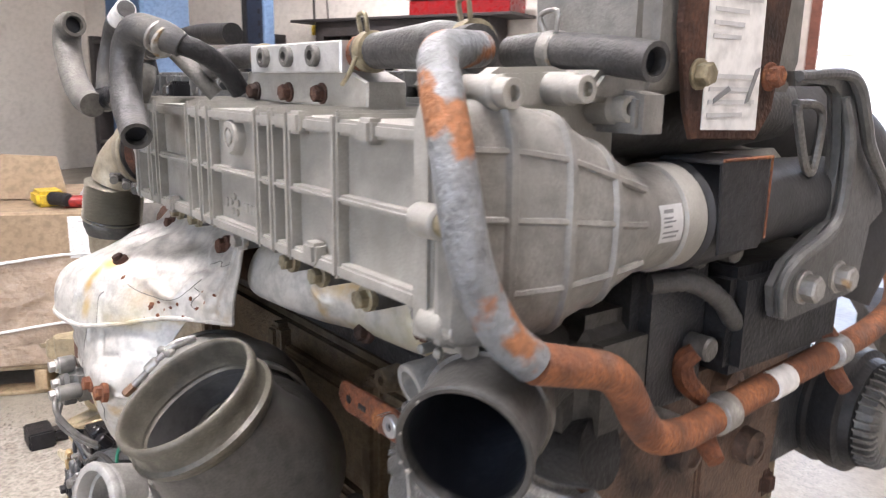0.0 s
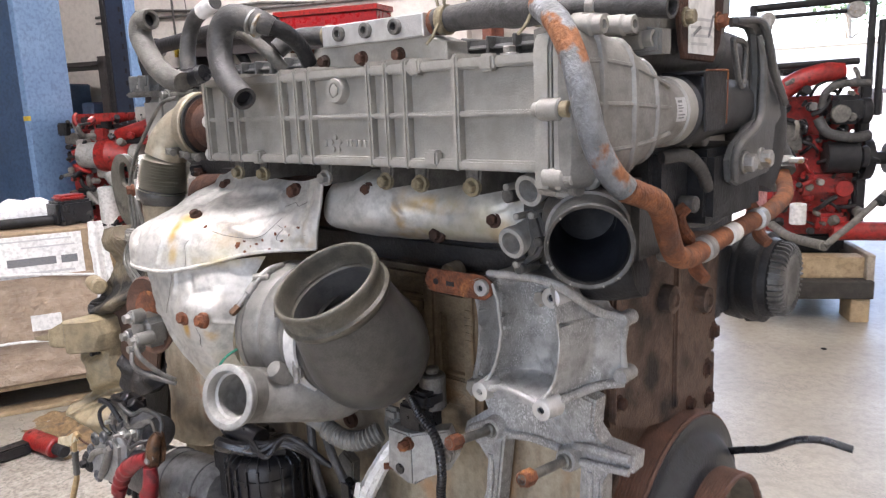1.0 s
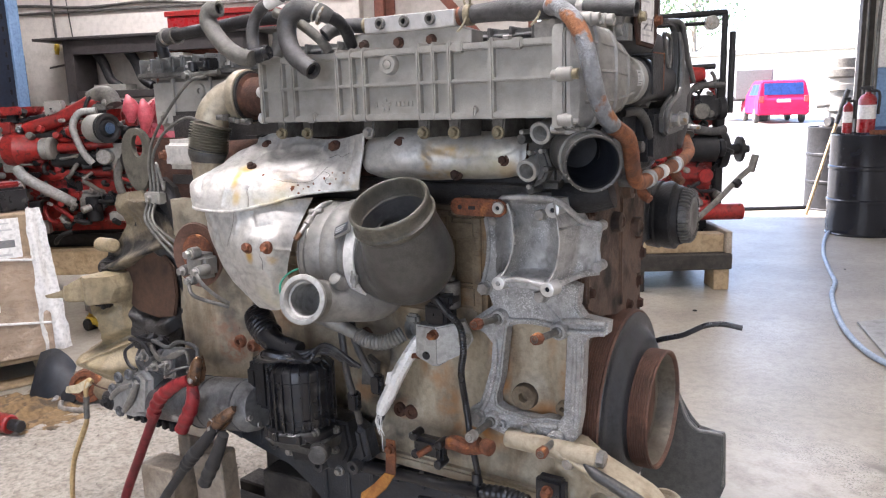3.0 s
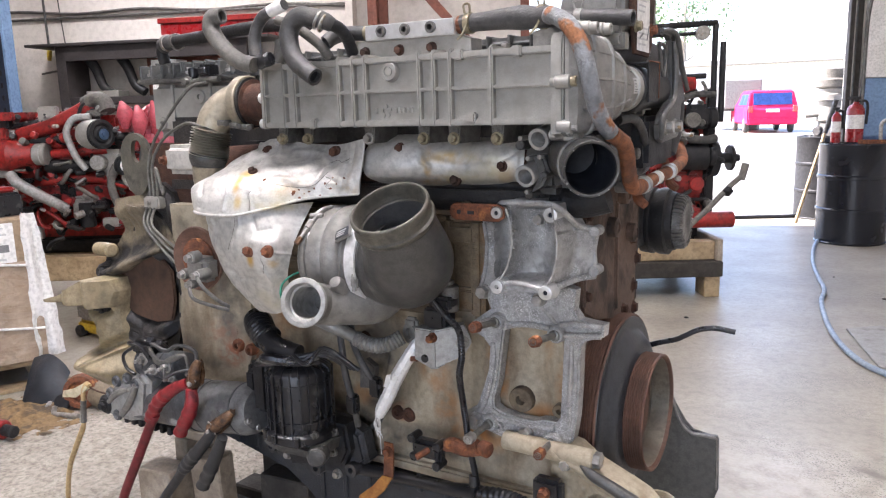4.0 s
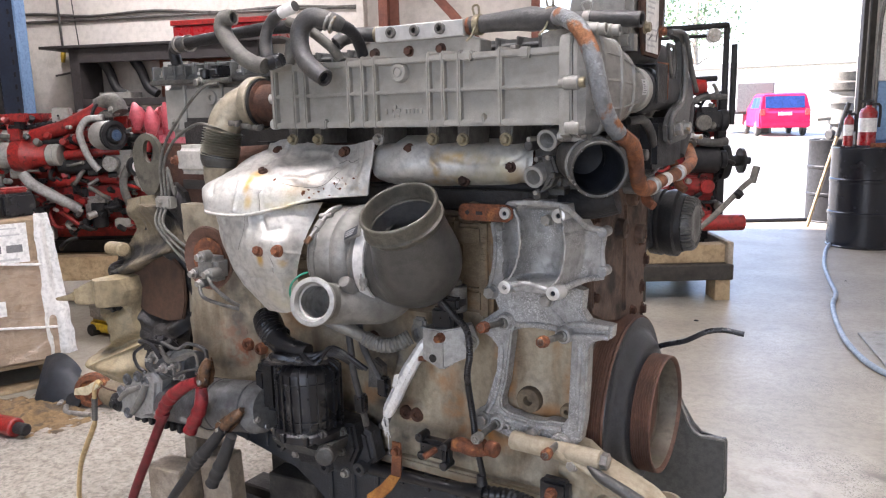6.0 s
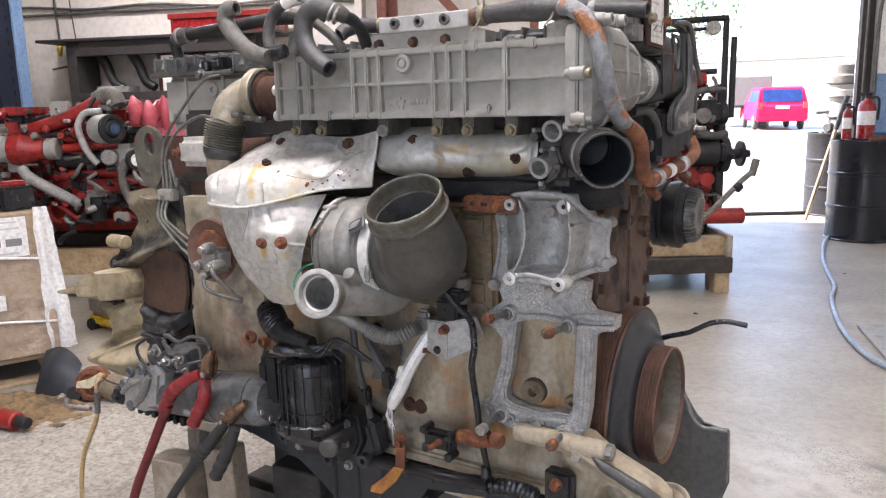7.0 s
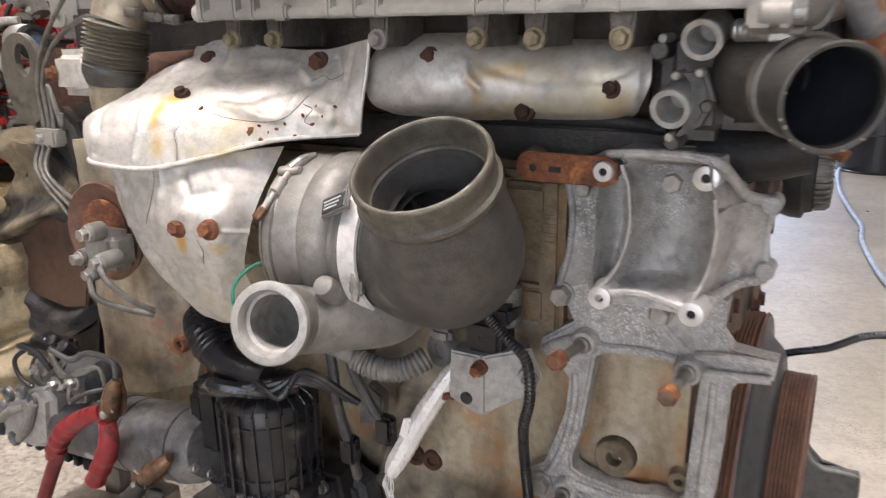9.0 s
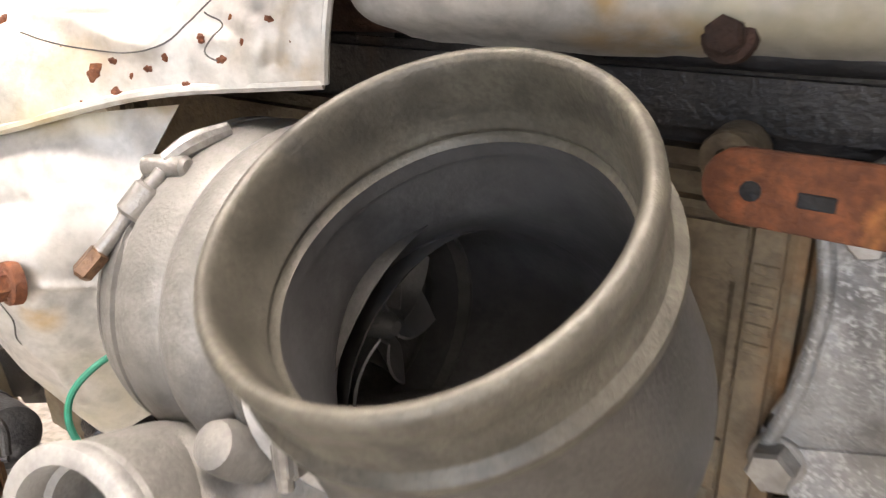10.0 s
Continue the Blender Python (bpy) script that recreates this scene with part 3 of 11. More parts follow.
def sweep(bm, pts, radius, n=14, per=8, caps=(True, True), wave=0.0, hollow=0.0):
    """A round pipe along a smooth line; radius may be one number or one for each given point. wave: corrugation. hollow: depth of the open end."""
    line = curve_points(pts, per)
    if isinstance(radius, (int, float)):
        radii = [radius] * len(line)
    else:
        radii = [q.x for q in curve_points([(r, 0, 0) for r in radius], per)]
    rings = []
    u = None
    for i, q in enumerate(line):
        d = (line[min(i + 1, len(line) - 1)] - line[max(i - 1, 0)]).normalized()
        if u is None:
            u = d.orthogonal().normalized()
        u = (u - d * u.dot(d)).normalized()
        r = radii[i] * (1 + (wave if i % 2 else -wave))
        rings.append(ring(bm, q, u, d.cross(u), r, r, n))
    if hollow:
        d = (line[-1] - line[-2]).normalized()
        u = (u - d * u.dot(d)).normalized()
        rings.append(ring(bm, line[-1], u, d.cross(u), radii[-1] * 0.72, radii[-1] * 0.72, n))
        rings.append(ring(bm, line[-1] - d * hollow, u, d.cross(u), radii[-1] * 0.68, radii[-1] * 0.68, n))
    return skin(bm, rings, *caps)


def prism(bm, outline, at, u, v, thick, bevel=0.0, seg=1, holes=()):
    """A plate: the outline (pairs along u and v), thick along u x v from at. holes: (a, b, radius) shown as sunk discs is left to the caller."""
    u, v = Vector(u).normalized(), Vector(v).normalized()
    w = u.cross(v)
    lo = [bm.verts.new(Vector(at) + u * a + v * b) for a, b in outline]
    hi = [bm.verts.new(q.co + w * thick) for q in lo]
    f0, f1 = bm.faces.new(lo[::-1]), bm.faces.new(hi)
    n = len(lo)
    sides = [bm.faces.new((lo[i], lo[(i + 1) % n], hi[(i + 1) % n], hi[i])) for i in range(n)]
    if bevel:
        edges = {e for f in (f0, f1) for e in f.edges}
        bmesh.ops.bevel(bm, geom=list(edges), offset=bevel, segments=seg, affect="EDGES", clamp_overlap=True)
    return bm


def frame_plate(bm, outer, inner, at, u, v, thick):
    """A plate with one hole: outer and inner outlines of the same number of points."""
    u, v = Vector(u).normalized(), Vector(v).normalized()
    w = u.cross(v)
    vo = [[bm.verts.new(Vector(at) + u * a + v * b + w * k) for a, b in outer] for k in (0, thick)]
    vi = [[bm.verts.new(Vector(at) + u * a + v * b + w * k) for a, b in inner] for k in (0, thick)]
    n = len(outer)
    for i in range(n):
        j = (i + 1) % n
        bm.faces.new((vo[0][i], vo[0][j], vi[0][j], vi[0][i]))
        bm.faces.new((vo[1][i], vi[1][i], vi[1][j], vo[1][j]))
        bm.faces.new((vo[0][i], vo[1][i], vo[1][j], vo[0][j]))
        bm.faces.new((vi[0][i], vi[0][j], vi[1][j], vi[1][i]))
    return bm


def holed_plate(bm, outer, holes, at, u, v, thick, bevel=0.0, seg=2):
    """A plate with openings: outlines as pairs along u and v, thick along u x v from at."""
    u, v = Vector(u).normalized(), Vector(v).normalized()
    w = u.cross(v)
    loops = [list(outer)] + [list(h) for h in holes]
    flat = [q for loop in loops for q in loop]
    tris = mathutils.geometry.tessellate_polygon([[Vector((a, b, 0)) for a, b in loop] for loop in loops])
    lo = [bm.verts.new(Vector(at) + u * a + v * b) for a, b in flat]
    hi = [bm.verts.new(q.co + w * thick) for q in lo]
    for t in tris:
        bm.faces.new([lo[i] for i in t])
        bm.faces.new([hi[i] for i in reversed(t)])
    rims, k = [], 0
    for loop in loops:
        m = len(loop)
        for i in range(m):
            a, b = k + i, k + (i + 1) % m
            bm.faces.new((lo[a], lo[b], hi[b], hi[a]))
            rims.append((hi[a], hi[b]))
        k += m
    bmesh.ops.recalc_face_normals(bm, faces=bm.faces)
    if bevel:
        edges = [bm.edges.get(r) for r in rims]
        bmesh.ops.bevel(bm, geom=edges, offset=bevel, segments=seg, affect="EDGES", clamp_overlap=True)
    return bm


def hex_bolt(bm, at, axis, r, washer=1.35, head=None, spin=0.3):
    """A hexagon head with a washer face, seated at the point and pointing along the axis."""
    u, v, w = basis(axis)
    at = Vector(at)
    head = head or r * 1.1
    lathe(bm, at, axis, [(-0.004, r * washer), (r * 0.22, r * washer), (r * 0.3, r * washer * 0.93)], 18)
    c, s = math.cos(spin), math.sin(spin)
    u, v = u * c + v * s, v * c - u * s
    rings = [ring(bm, at + w * d, u, v, k, k, 6) for d, k in ((r * 0.2, r), (r * 0.2 + head * 0.85, r), (r * 0.2 + head, r * 0.86))]
    return skin(bm, rings)


def boss(bm, at, axis, r, h, hole=0.45, n=20):
    """A raised round pad with a blind hole."""
    return lathe(bm, at, axis, [(-0.01, r * 1.12), (h - 0.001, r), (h, r * 0.95), (h, r * hole), (h - min(0.02, h * 0.8), r * hole * 0.9)], n)


def patch(bm, rows, nu=40, nv=30, wrinkle=0.0, wscale=14.0, thick=0.0015, crease=0.0, seed=0.0, folds=()):
    """A smooth sheet through a grid of points, dented by noise. folds: (depth, width, line of (x, z)) pressed in as sharp creases."""
    cols = [curve_points(r, max(1, nu // (len(r) - 1))) for r in rows]
    m = len(cols[0])
    lines = [curve_points([c[i] for c in cols], max(1, nv // (len(rows) - 1))) for i in range(m)]
    k = len(lines[0])
    grid = []
    for i in range(m):
        col = []
        for j in range(k):
            p = lines[i][j]
            a = lines[min(i + 1, m - 1)][j] - lines[max(i - 1, 0)][j]
            b = lines[i][min(j + 1, k - 1)] - lines[i][max(j - 1, 0)]
            nrm = a.cross(b)
            nrm = nrm.normalized() if nrm.length > 1e-9 else Vector((0, -1, 0))
            q = (p + Vector((seed, seed * 0.7, 0))) * wscale
            d = wrinkle * noise.noise(q) + wrinkle * 0.5 * noise.noise(q * 2.3) + wrinkle * 0.2 * noise.noise(q * 6.1)
            if crease:
                d -= crease * max(0.0, 1 - abs(noise.noise(q * 0.6 + Vector((7, 3, 1)))) * 9)
            for depth, width, line in folds:
                near = 1.0
                for (x0, z0), (x1, z1) in zip(line, line[1:]):
                    ex, ez = x1 - x0, z1 - z0
                    t = max(0.0, min(1.0, ((p.x - x0) * ex + (p.z - z0) * ez) / (ex * ex + ez * ez)))
                    near = min(near, math.hypot(p.x - x0 - ex * t, p.z - z0 - ez * t))
                d += depth * math.exp(-(near / width) ** 2)
            col.append((p, nrm, d))
        grid.append(col)
    front = [[bm.verts.new(p + nr * d) for p, nr, d in col] for col in grid]
    back = [[bm.verts.new(p + nr * (d - thick)) for p, nr, d in col] for col in grid]
    for i in range(m - 1):
        for j in range(k - 1):
            bm.faces.new((front[i][j], front[i + 1][j], front[i + 1][j + 1], front[i][j + 1]))
            bm.faces.new((back[i][j], back[i][j + 1], back[i + 1][j + 1], back[i + 1][j]))
    rim = [(i, 0) for i in range(m)] + [(m - 1, j) for j in range(1, k)] + [(i, k - 1) for i in range(m - 2, -1, -1)] + [(0, j) for j in range(k - 2, 0, -1)]
    for (a, b), (c, d) in zip(rim, rim[1:] + rim[:1]):
        bm.faces.new((front[a][b], back[a][b], back[c][d], front[c][d]))
    return bm


def casting(bm, outline, front, back, nx=56, nz=44):
    """A cast face inside an outline of (x, z): front(x, z) gives its depth; a skirt closes it to the depth back."""
    zs = [z for _, z in outline]
    z0, z1 = min(zs), max(zs)
    rows = []
    for k in range(nz + 1):
        z = z1 - (z1 - z0) * (0.004 + 0.992 * k / nz)
        cuts = []
        for (xa, za), (xb, zb) in zip(outline, outline[1:] + outline[:1]):
            if (za - z) * (zb - z) < 0:
                cuts.append(xa + (xb - xa) * (z - za) / (zb - za))
        x0, x1 = min(cuts), max(cuts)
        rows.append([bm.verts.new((x0 + (x1 - x0) * q / nx, front(x0 + (x1 - x0) * q / nx, z), z)) for q in range(nx + 1)])
    for a, b in zip(rows, rows[1:]):
        for q in range(nx):
            bm.faces.new((a[q], b[q], b[q + 1], a[q + 1]))
    loop = rows[0] + [r[-1] for r in rows[1:]] + rows[-1][-2::-1] + [r[0] for r in rows[-2:0:-1]]
    rear = [bm.verts.new((v.co.x, back, v.co.z)) for v in loop]
    for i in range(len(loop)):
        bm.faces.new((loop[i], loop[(i + 1) % len(loop)], rear[(i + 1) % len(loop)], rear[i]))
    return bm


def ease(a, b, v):
    t = max(0.0, min(1.0, (v - a) / (b - a)))
    return t * t * (3 - 2 * t)


X, Y, Z = Vector((1, 0, 0)), Vector((0, 1, 0)), Vector((0, 0, 1))
NEAR = Vector((0, -1, 0))

# ---- the shop ----
def wall_quad(name, s0, s1, n0, n1, z0, z1, mat, label, category="wall"):
    bm = bm_new()
    box(bm, (s0, -max(n0, n1), z0), (s1, -min(n0, n1), z1))
    o = shop(0, 0)
    bmesh.ops.transform(bm, matrix=Matrix.Translation(o) @ pose(0, 0, 0, 0, 0, SHOP_TURN), verts=bm.verts)
    ob = part(name, bm, mat, None, "", 0)
    return tagged(ob, label, category, "", "structure")


DOOR_S0, DOOR_S1, DOOR_H, ROOF = 4.34, 7.50, 3.7, 4.8
bm = bm_new()
bmesh.ops.create_grid(bm, x_segments=8, y_segments=8, size=150.0)
tagged(part("ground", bm, CONCRETE, None, "", 0), "pale stained concrete slab running out to the yard", "floor", "", "structure")
wall_quad("wall_north", -6.0, DOOR_S0, -0.2, 0.0, 0, ROOF, WALL_WHITE, "off-white painted block wall, scuffed and stained")
wall_quad("wall_north_right", DOOR_S1, 9.5, -0.2, 0.0, 1.12, ROOF, WALL_WHITE, "off-white wall above a blue dado")
wall_quad("dado", DOOR_S1, 9.5, -0.2, 0.003, 0, 1.12, WALL_BLUE, "blue painted lower wall beside the open door")
wall_quad("wall_north_lintel", DOOR_S0, DOOR_S1, -0.2, 0.0, DOOR_H, ROOF, WALL_WHITE, "off-white wall above the open door")
wall_quad("wall_east", 9.5, 9.7, -0.2, 13.2, 0, ROOF, WALL_WHITE, "off-white painted side wall")
wall_quad("wall_west", -6.2, -6.0, -0.2, 13.2, 0, ROOF, WALL_WHITE, "off-white painted side wall")
wall_quad("wall_south", -6.0, 2.4, 13.0, 13.2, 0, ROOF, WALL_WHITE, "off-white painted wall beside the second door")
wall_quad("wall_south_right", 6.0, 9.5, 13.0, 13.2, 0, ROOF, WALL_WHITE, "off-white painted wall beside the second door")
wall_quad("wall_south_lintel", 2.4, 6.0, 13.0, 13.2, DOOR_H, ROOF, WALL_WHITE, "off-white wall above the second door")
wall_quad("ceiling", -6.2, 9.7, -0.2, 13.2, ROOF, ROOF + 0.15, CEILING, "pale sheet ceiling", "ceiling")


def shop_part(name, boxes, mat, parent=None, label="", bevel=0.004):
    """Boxes given as (s0, s1, n0, n1, z0, z1) in the shop's own directions."""
    bm = bm_new()
    for s0, s1, n0, n1, z0, z1 in boxes:
        box(bm, (s0, -n1, z0), (s1, -n0, z1), bevel)
    bmesh.ops.transform(bm, matrix=Matrix.Translation(shop(0, 0)) @ pose(0, 0, 0, 0, 0, SHOP_TURN), verts=bm.verts)
    return part(name, bm, mat, parent, label)


# door jambs, the red-oxide column with its brace, pilaster at the end of the white wall
for nm, bx, mt, lb in (
        ("door_jamb", [(DOOR_S1 - 0.06, DOOR_S1 - 0.02, 0.003, 0.10, 0, DOOR_H), (DOOR_S1 + 0.02, DOOR_S1 + 0.07, 0.003, 0.05, 0, DOOR_H)], WOOD_DARK, "dark timber jamb of the open door"),
        ("door_jamb", [(DOOR_S0 - 0.06, DOOR_S0 + 0.03, 0.003, 0.08, 0, DOOR_H)], RUSTY_BEAM, "red-oxide steel jamb of the open door"),
        ("pilaster", [(2.42, 2.50, 0.003, 0.16, 0, ROOF)], WALL_WHITE, "off-white pilaster strip on the wall")):
    tagged(shop_part(nm, bx, mt, None, lb), category="trim", kind="structure")
column = empty("steel_column", shop(2.78, 0.25), "red-oxide painted steel column with a diagonal brace", "column")
shop_part("post", [(2.68, 2.90, 0.18, 0.22, 0, ROOF), (2.77, 2.81, 0.10, 0.32, 0, ROOF)], RUSTY_BEAM, column)
bm = bm_new()
box(bm, (-0.045, -0.04, -0.9), (0.045, 0.04, 0.9), 0.003)
bmesh.ops.transform(bm, matrix=Matrix.Translation(shop(3.22, 0.25, 2.55)) @ pose(0, 0, 0, 0, 0, SHOP_TURN) @ pose(0, 0, 0, 0, -42, 0), verts=bm.verts)
part("brace", bm, RUSTY_BEAM, column)

for _s, _nn, _watt in LAMP_ROWS:
    lamp = empty("ceiling_light", shop(_s, _nn, 4.56), "white twin-tube strip light under the ceiling", "ceiling light", "shop strip lights")
    shop_part("housing", [(_s - 1.25, _s + 1.25, _nn - 0.16, _nn + 0.16, 4.56, 4.80)], PAPER, lamp)
    for k in (-0.08, 0.08):
        shop_part("tube", [(_s - 1.2, _s + 1.2, _nn + k - 0.015, _nn + k + 0.015, 4.525, 4.555)], LIGHT_GLOW, lamp)

# ---- the engine ----
engine = empty("diesel_engine", (0.1, 0.24, 0.30), "used six-cylinder truck diesel engine, grimy and rusted, standing on timber blocks", "engine")

# crankcase: a stepped, ribbed casting
bm = bm_new()
box(bm, (-0.50, 0.040, 0.455), (0.602, 0.47, 0.84), 0.012, 2)
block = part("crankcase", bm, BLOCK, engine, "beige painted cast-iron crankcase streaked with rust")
bm = bm_new()
box(bm, (-0.50, 0.014, 0.835), (0.610, 0.47, 1.045), 0.010, 2)
part("upper_case", bm, BLOCK_RUST, block, "rust-stained brown upper crankcase")
for x in (-0.19, 0.085, 0.345, 0.425):
    bm = bm_new()
    box(bm, (x - 0.017, -0.010, 0.825), (x + 0.017, 0.03, 1.035), 0.009, 3)
    part("web", bm, BLOCK_RUST, block)
# cast pockets between the webs: a smooth rounded ledge closes each one
for x0, x1, z, h in ((0.350, 0.420, 1.000, 0.022), (0.350, 0.420, 0.862, 0.026), (0.095, 0.337, 0.99, 0.014), (0.095, 0.337, 0.84, 0.02), (-0.18, 0.077, 0.90, 0.018)):
    bm = bm_new()
    box(bm, (x0, -0.004, z - h), (x1, 0.03, z + h), 0.008, 3)
    part("cross_web", bm, BLOCK_RUST, block)
for k in range(5):
    bm = bm_new()
    box(bm, (0.418, -0.0113, 0.946 + 0.0115 * k), (0.432, -0.008, 0.9525 + 0.0115 * k), 0.0008)
    part("casting_mark", bm, BLOCK_RUST, block)
bm = bm_new()
box(bm, (-0.5, -0.004, 0.445), (0.605, 0.49, 0.472), 0.006, 2)
part("pan_rail", bm, BLOCK, block)
PADS = ((-0.30, 0.70), (-0.235, 0.735), (-0.225, 0.70), (0.205, 0.575), (0.235, 0.575), (0.33, 0.745), (0.12, 0.74))


def crankcase_front(x, z):
    """Depth of the crankcase's side: soft cylinder bulges, a skirt that leans out, raised pads and casting unevenness."""
    d = 0.026 - 0.008 * math.cos((x - 0.28) / 0.165 * 2 * math.pi) * ease(0.50, 0.60, z)
    d -= 0.012 * ease(0.555, 0.485, z) + 0.006 * math.exp(-((z - 0.815) / 0.014) ** 2)
    for px, pz in PADS:
        d = min(d, 0.012 + 0.020 * ease(0.018, 0.034, math.hypot(x - px, (z - pz) * 1.1) + 0.004 * noise.noise(Vector((x, pz, z)) * 45)))
    d = min(d, 0.018 + 0.012 * ease(0.03, 0.05, math.hypot(x - 0.516, z - 0.664)))
    rib = abs(x - 0.155 - 0.25 * (z - 0.6))
    d -= 0.007 * math.exp(-(rib / 0.007) ** 2) * ease(0.74, 0.70, z)
    return d + 0.0035 * noise.noise(Vector((x, 0.3, z)) * 18) + 0.0012 * noise.noise(Vector((x, 0.7, z)) * 70)


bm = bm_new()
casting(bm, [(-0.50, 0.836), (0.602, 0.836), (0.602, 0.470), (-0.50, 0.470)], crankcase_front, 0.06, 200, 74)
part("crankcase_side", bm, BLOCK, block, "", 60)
for x, z, r in ((0.516, 0.664, 0.026), (0.60, 0.655, 0.014)):
    bm = bm_new()
    boss(bm, (x, 0.022, z), NEAR, r, 0.020, 0.40)
    part("core_plug", bm, BLOCK_RUST, block, "rusted round boss")
for x, z in PADS:
    bm = bm_new()
    boss(bm, (x, 0.012, z), NEAR, 0.016, 0.005, 0.45)
    part("pad", bm, RUST_DARK, block, "dark rusted threaded pad")
# front gear case and its rust-brown face
bm = bm_new()
prism(bm, [(0.035, 0.885), (0.05, 0.845), (0.12, 0.82), (0.25, 0.79), (0.33, 0.765), (0.375, 0.762), (0.392, 0.80), (0.382, 0.87), (0.40, 0.93), (0.42, 1.07), (0.30, 1.085), (0.10, 1.085), (0.045, 1.06), (0.030, 0.98), (0.028, 0.93)], (0.603, 0, 0), Y, Z, 0.030, 0.006, 2)
box(bm, (0.598, 0.03, 0.50), (0.612, 0.46, 0.84), 0.003)
case = part("front_gear_case", bm, CASE_BROWN, engine, "rust-brown cast front cover with oily grime")
for y, z in ((0.065, 1.04), (0.062, 0.88), (0.30, 0.80), (0.355, 0.95)):
    bm = bm_new()
    hex_bolt(bm, (0.632, y, z), X, 0.009)
    part("cover_bolt", bm, RUST_DARK, case)
for y0, y1, z0, z1 in ((0.04, 0.05, 0.86, 1.05), (0.235, 0.250, 0.81, 1.05)):
    bm = bm_new()
    box(bm, (0.626, y0, z0), (0.6385, y1, z1), 0.004, 2)
    part("cover_rib", bm, CASE_BROWN, case)
for y, z in ((0.380, 0.785), (0.372, 0.84), (0.395, 0.90)):
    bm = bm_new()
    box(bm, (0.606, y - 0.016, z - 0.018), (0.642, y + 0.014, z + 0.016), 0.008, 3)
    part("lug", bm, RUST_DARK, case)
# dark deck edge under the manifold
bm = bm_new()
box(bm, (-0.48, -0.002, 1.062), (0.595, 0.05, 1.098), 0.006, 2)
part("deck_edge", bm, BLOCK_DARK, block)
# head and the dark valley in front of it
bm = bm_new()
box(bm, (-0.50, 0.03, 1.04), (0.62, 0.46, 1.25), 0.01, 2)
head = part("cylinder_head", bm, BLOCK_DARK, engine, "oily brown cast-iron cylinder head")
for k in range(6):
    x = -0.34 + 0.165 * k
    bm = bm_new()
    box(bm, (x - 0.03, 0.004 if x > 0.25 else -0.02, 1.10), (x + 0.03, 0.04, 1.19), 0.012, 2)
    part("port_flange", bm, BLACK_IRON, head)
bm = bm_new()
sweep(bm, [(-0.22, -0.03, 1.14), (0.0, -0.035, 1.145), (0.20, -0.02, 1.145), (0.53, 0.03, 1.14)], [0.04, 0.044, 0.040, 0.034], 16)
part("exhaust_manifold", bm, RUST_DARK, engine, "dark rusted exhaust manifold behind its heat shields")

# sump
bm = bm_new()
prism(bm, [(-0.50, 0.446), (0.60, 0.446), (0.60, 0.405), (0.24, 0.392), (0.20, 0.330), (0.17, 0.255), (-0.03, 0.255), (-0.07, 0.330), (-0.14, 0.372), (-0.30, 0.392), (-0.50, 0.41)], (0, 0.46, 0), X, Z, 0.45, 0.015, 2)
sump = part("oil_pan", bm, PAN_BLUE, engine, "black ribbed oil pan, dusty")
for k in range(15):
    x = -0.46 + 0.072 * k
    z0 = 0.28 if -0.05 < x < 0.17 else 0.405
    bm = bm_new()
    box(bm, (x - 0.006, 0.005, z0 - 0.01), (x + 0.006, 0.03, 0.444), 0.002)
    part("stiffening_rib", bm, PAN_BLUE, sump)

# valve cover
bm = bm_new()
box(bm, (-0.60, 0.05, 1.20), (-0.20, 0.43, 1.345), 0.02, 3)
box(bm, (-0.22, 0.07, 1.22), (0.66, 0.43, 1.34), 0.02, 3)
cover = part("camshaft_housing", bm, CAST, engine, "grey cast camshaft housing")
bm = bm_new()
box(bm, (-0.615, 0.035, 1.345), (0.66, 0.44, 1.362), 0.006, 2)
box(bm, (-0.595, 0.055, 1.362), (0.65, 0.42, 1.388), 0.012, 3)
lid = part("valve_cover", bm, DUSTY_PLASTIC, cover, "dusty dark grey ribbed plastic valve cover")
for k in range(26):
    x = -0.56 + 0.047 * k
    bm = bm_new()
    box(bm, (x - 0.003, 0.050, 1.360), (x + 0.003, 0.41, 1.392), 0.0015)
    part("lid_rib", bm, DUSTY_PLASTIC, lid)
for x in (-0.57, -0.43, -0.28, 0.47, 0.60):
    bm = bm_new()
    hex_bolt(bm, (x, 0.046, 1.362), Z, 0.010)
    part("cover_bolt", bm, STEEL, cover)
for k in range(9):
    x = -0.60 + 0.042 * k
    bm = bm_new()
    box(bm, (x - 0.004, 0.030, 1.349), (x + 0.004, 0.06, 1.386), 0.002)
    part("side_rib", bm, DUSTY_PLASTIC, lid)
bm = bm_new()
box(bm, (-0.62, 0.028, 1.338), (-0.20, 0.06, 1.350), 0.004, 2)
part("gasket_rail", bm, CAST_DARK, cover)
bm = bm_new()
cyl(bm, (-0.395, 0.030, 1.345), (-0.395, 0.030, 1.372), 0.014, 14, 0.003)
part("breather_cap", bm, PLASTIC, cover, "small black cap")
bm = bm_new()
box(bm, (-0.345, -0.005, 1.345), (-0.305, 0.04, 1.375), 0.006, 2)
box(bm, (-0.338, -0.009, 1.351), (-0.312, 0.0, 1.368), 0.003)
part("sensor", bm, PLASTIC, cover, "small black sensor plug")
bm = bm_new()
sweep(bm, [(-0.40, 0.010, 1.335), (-0.34, 0.004, 1.338), (-0.28, 0.004, 1.340)], 0.007, 10, 5)
hex_bolt(bm, (-0.385, 0.000, 1.336), NEAR, 0.010)
part("sensor_bracket", bm, TUBE_STEEL, cover)
bm = bm_new()
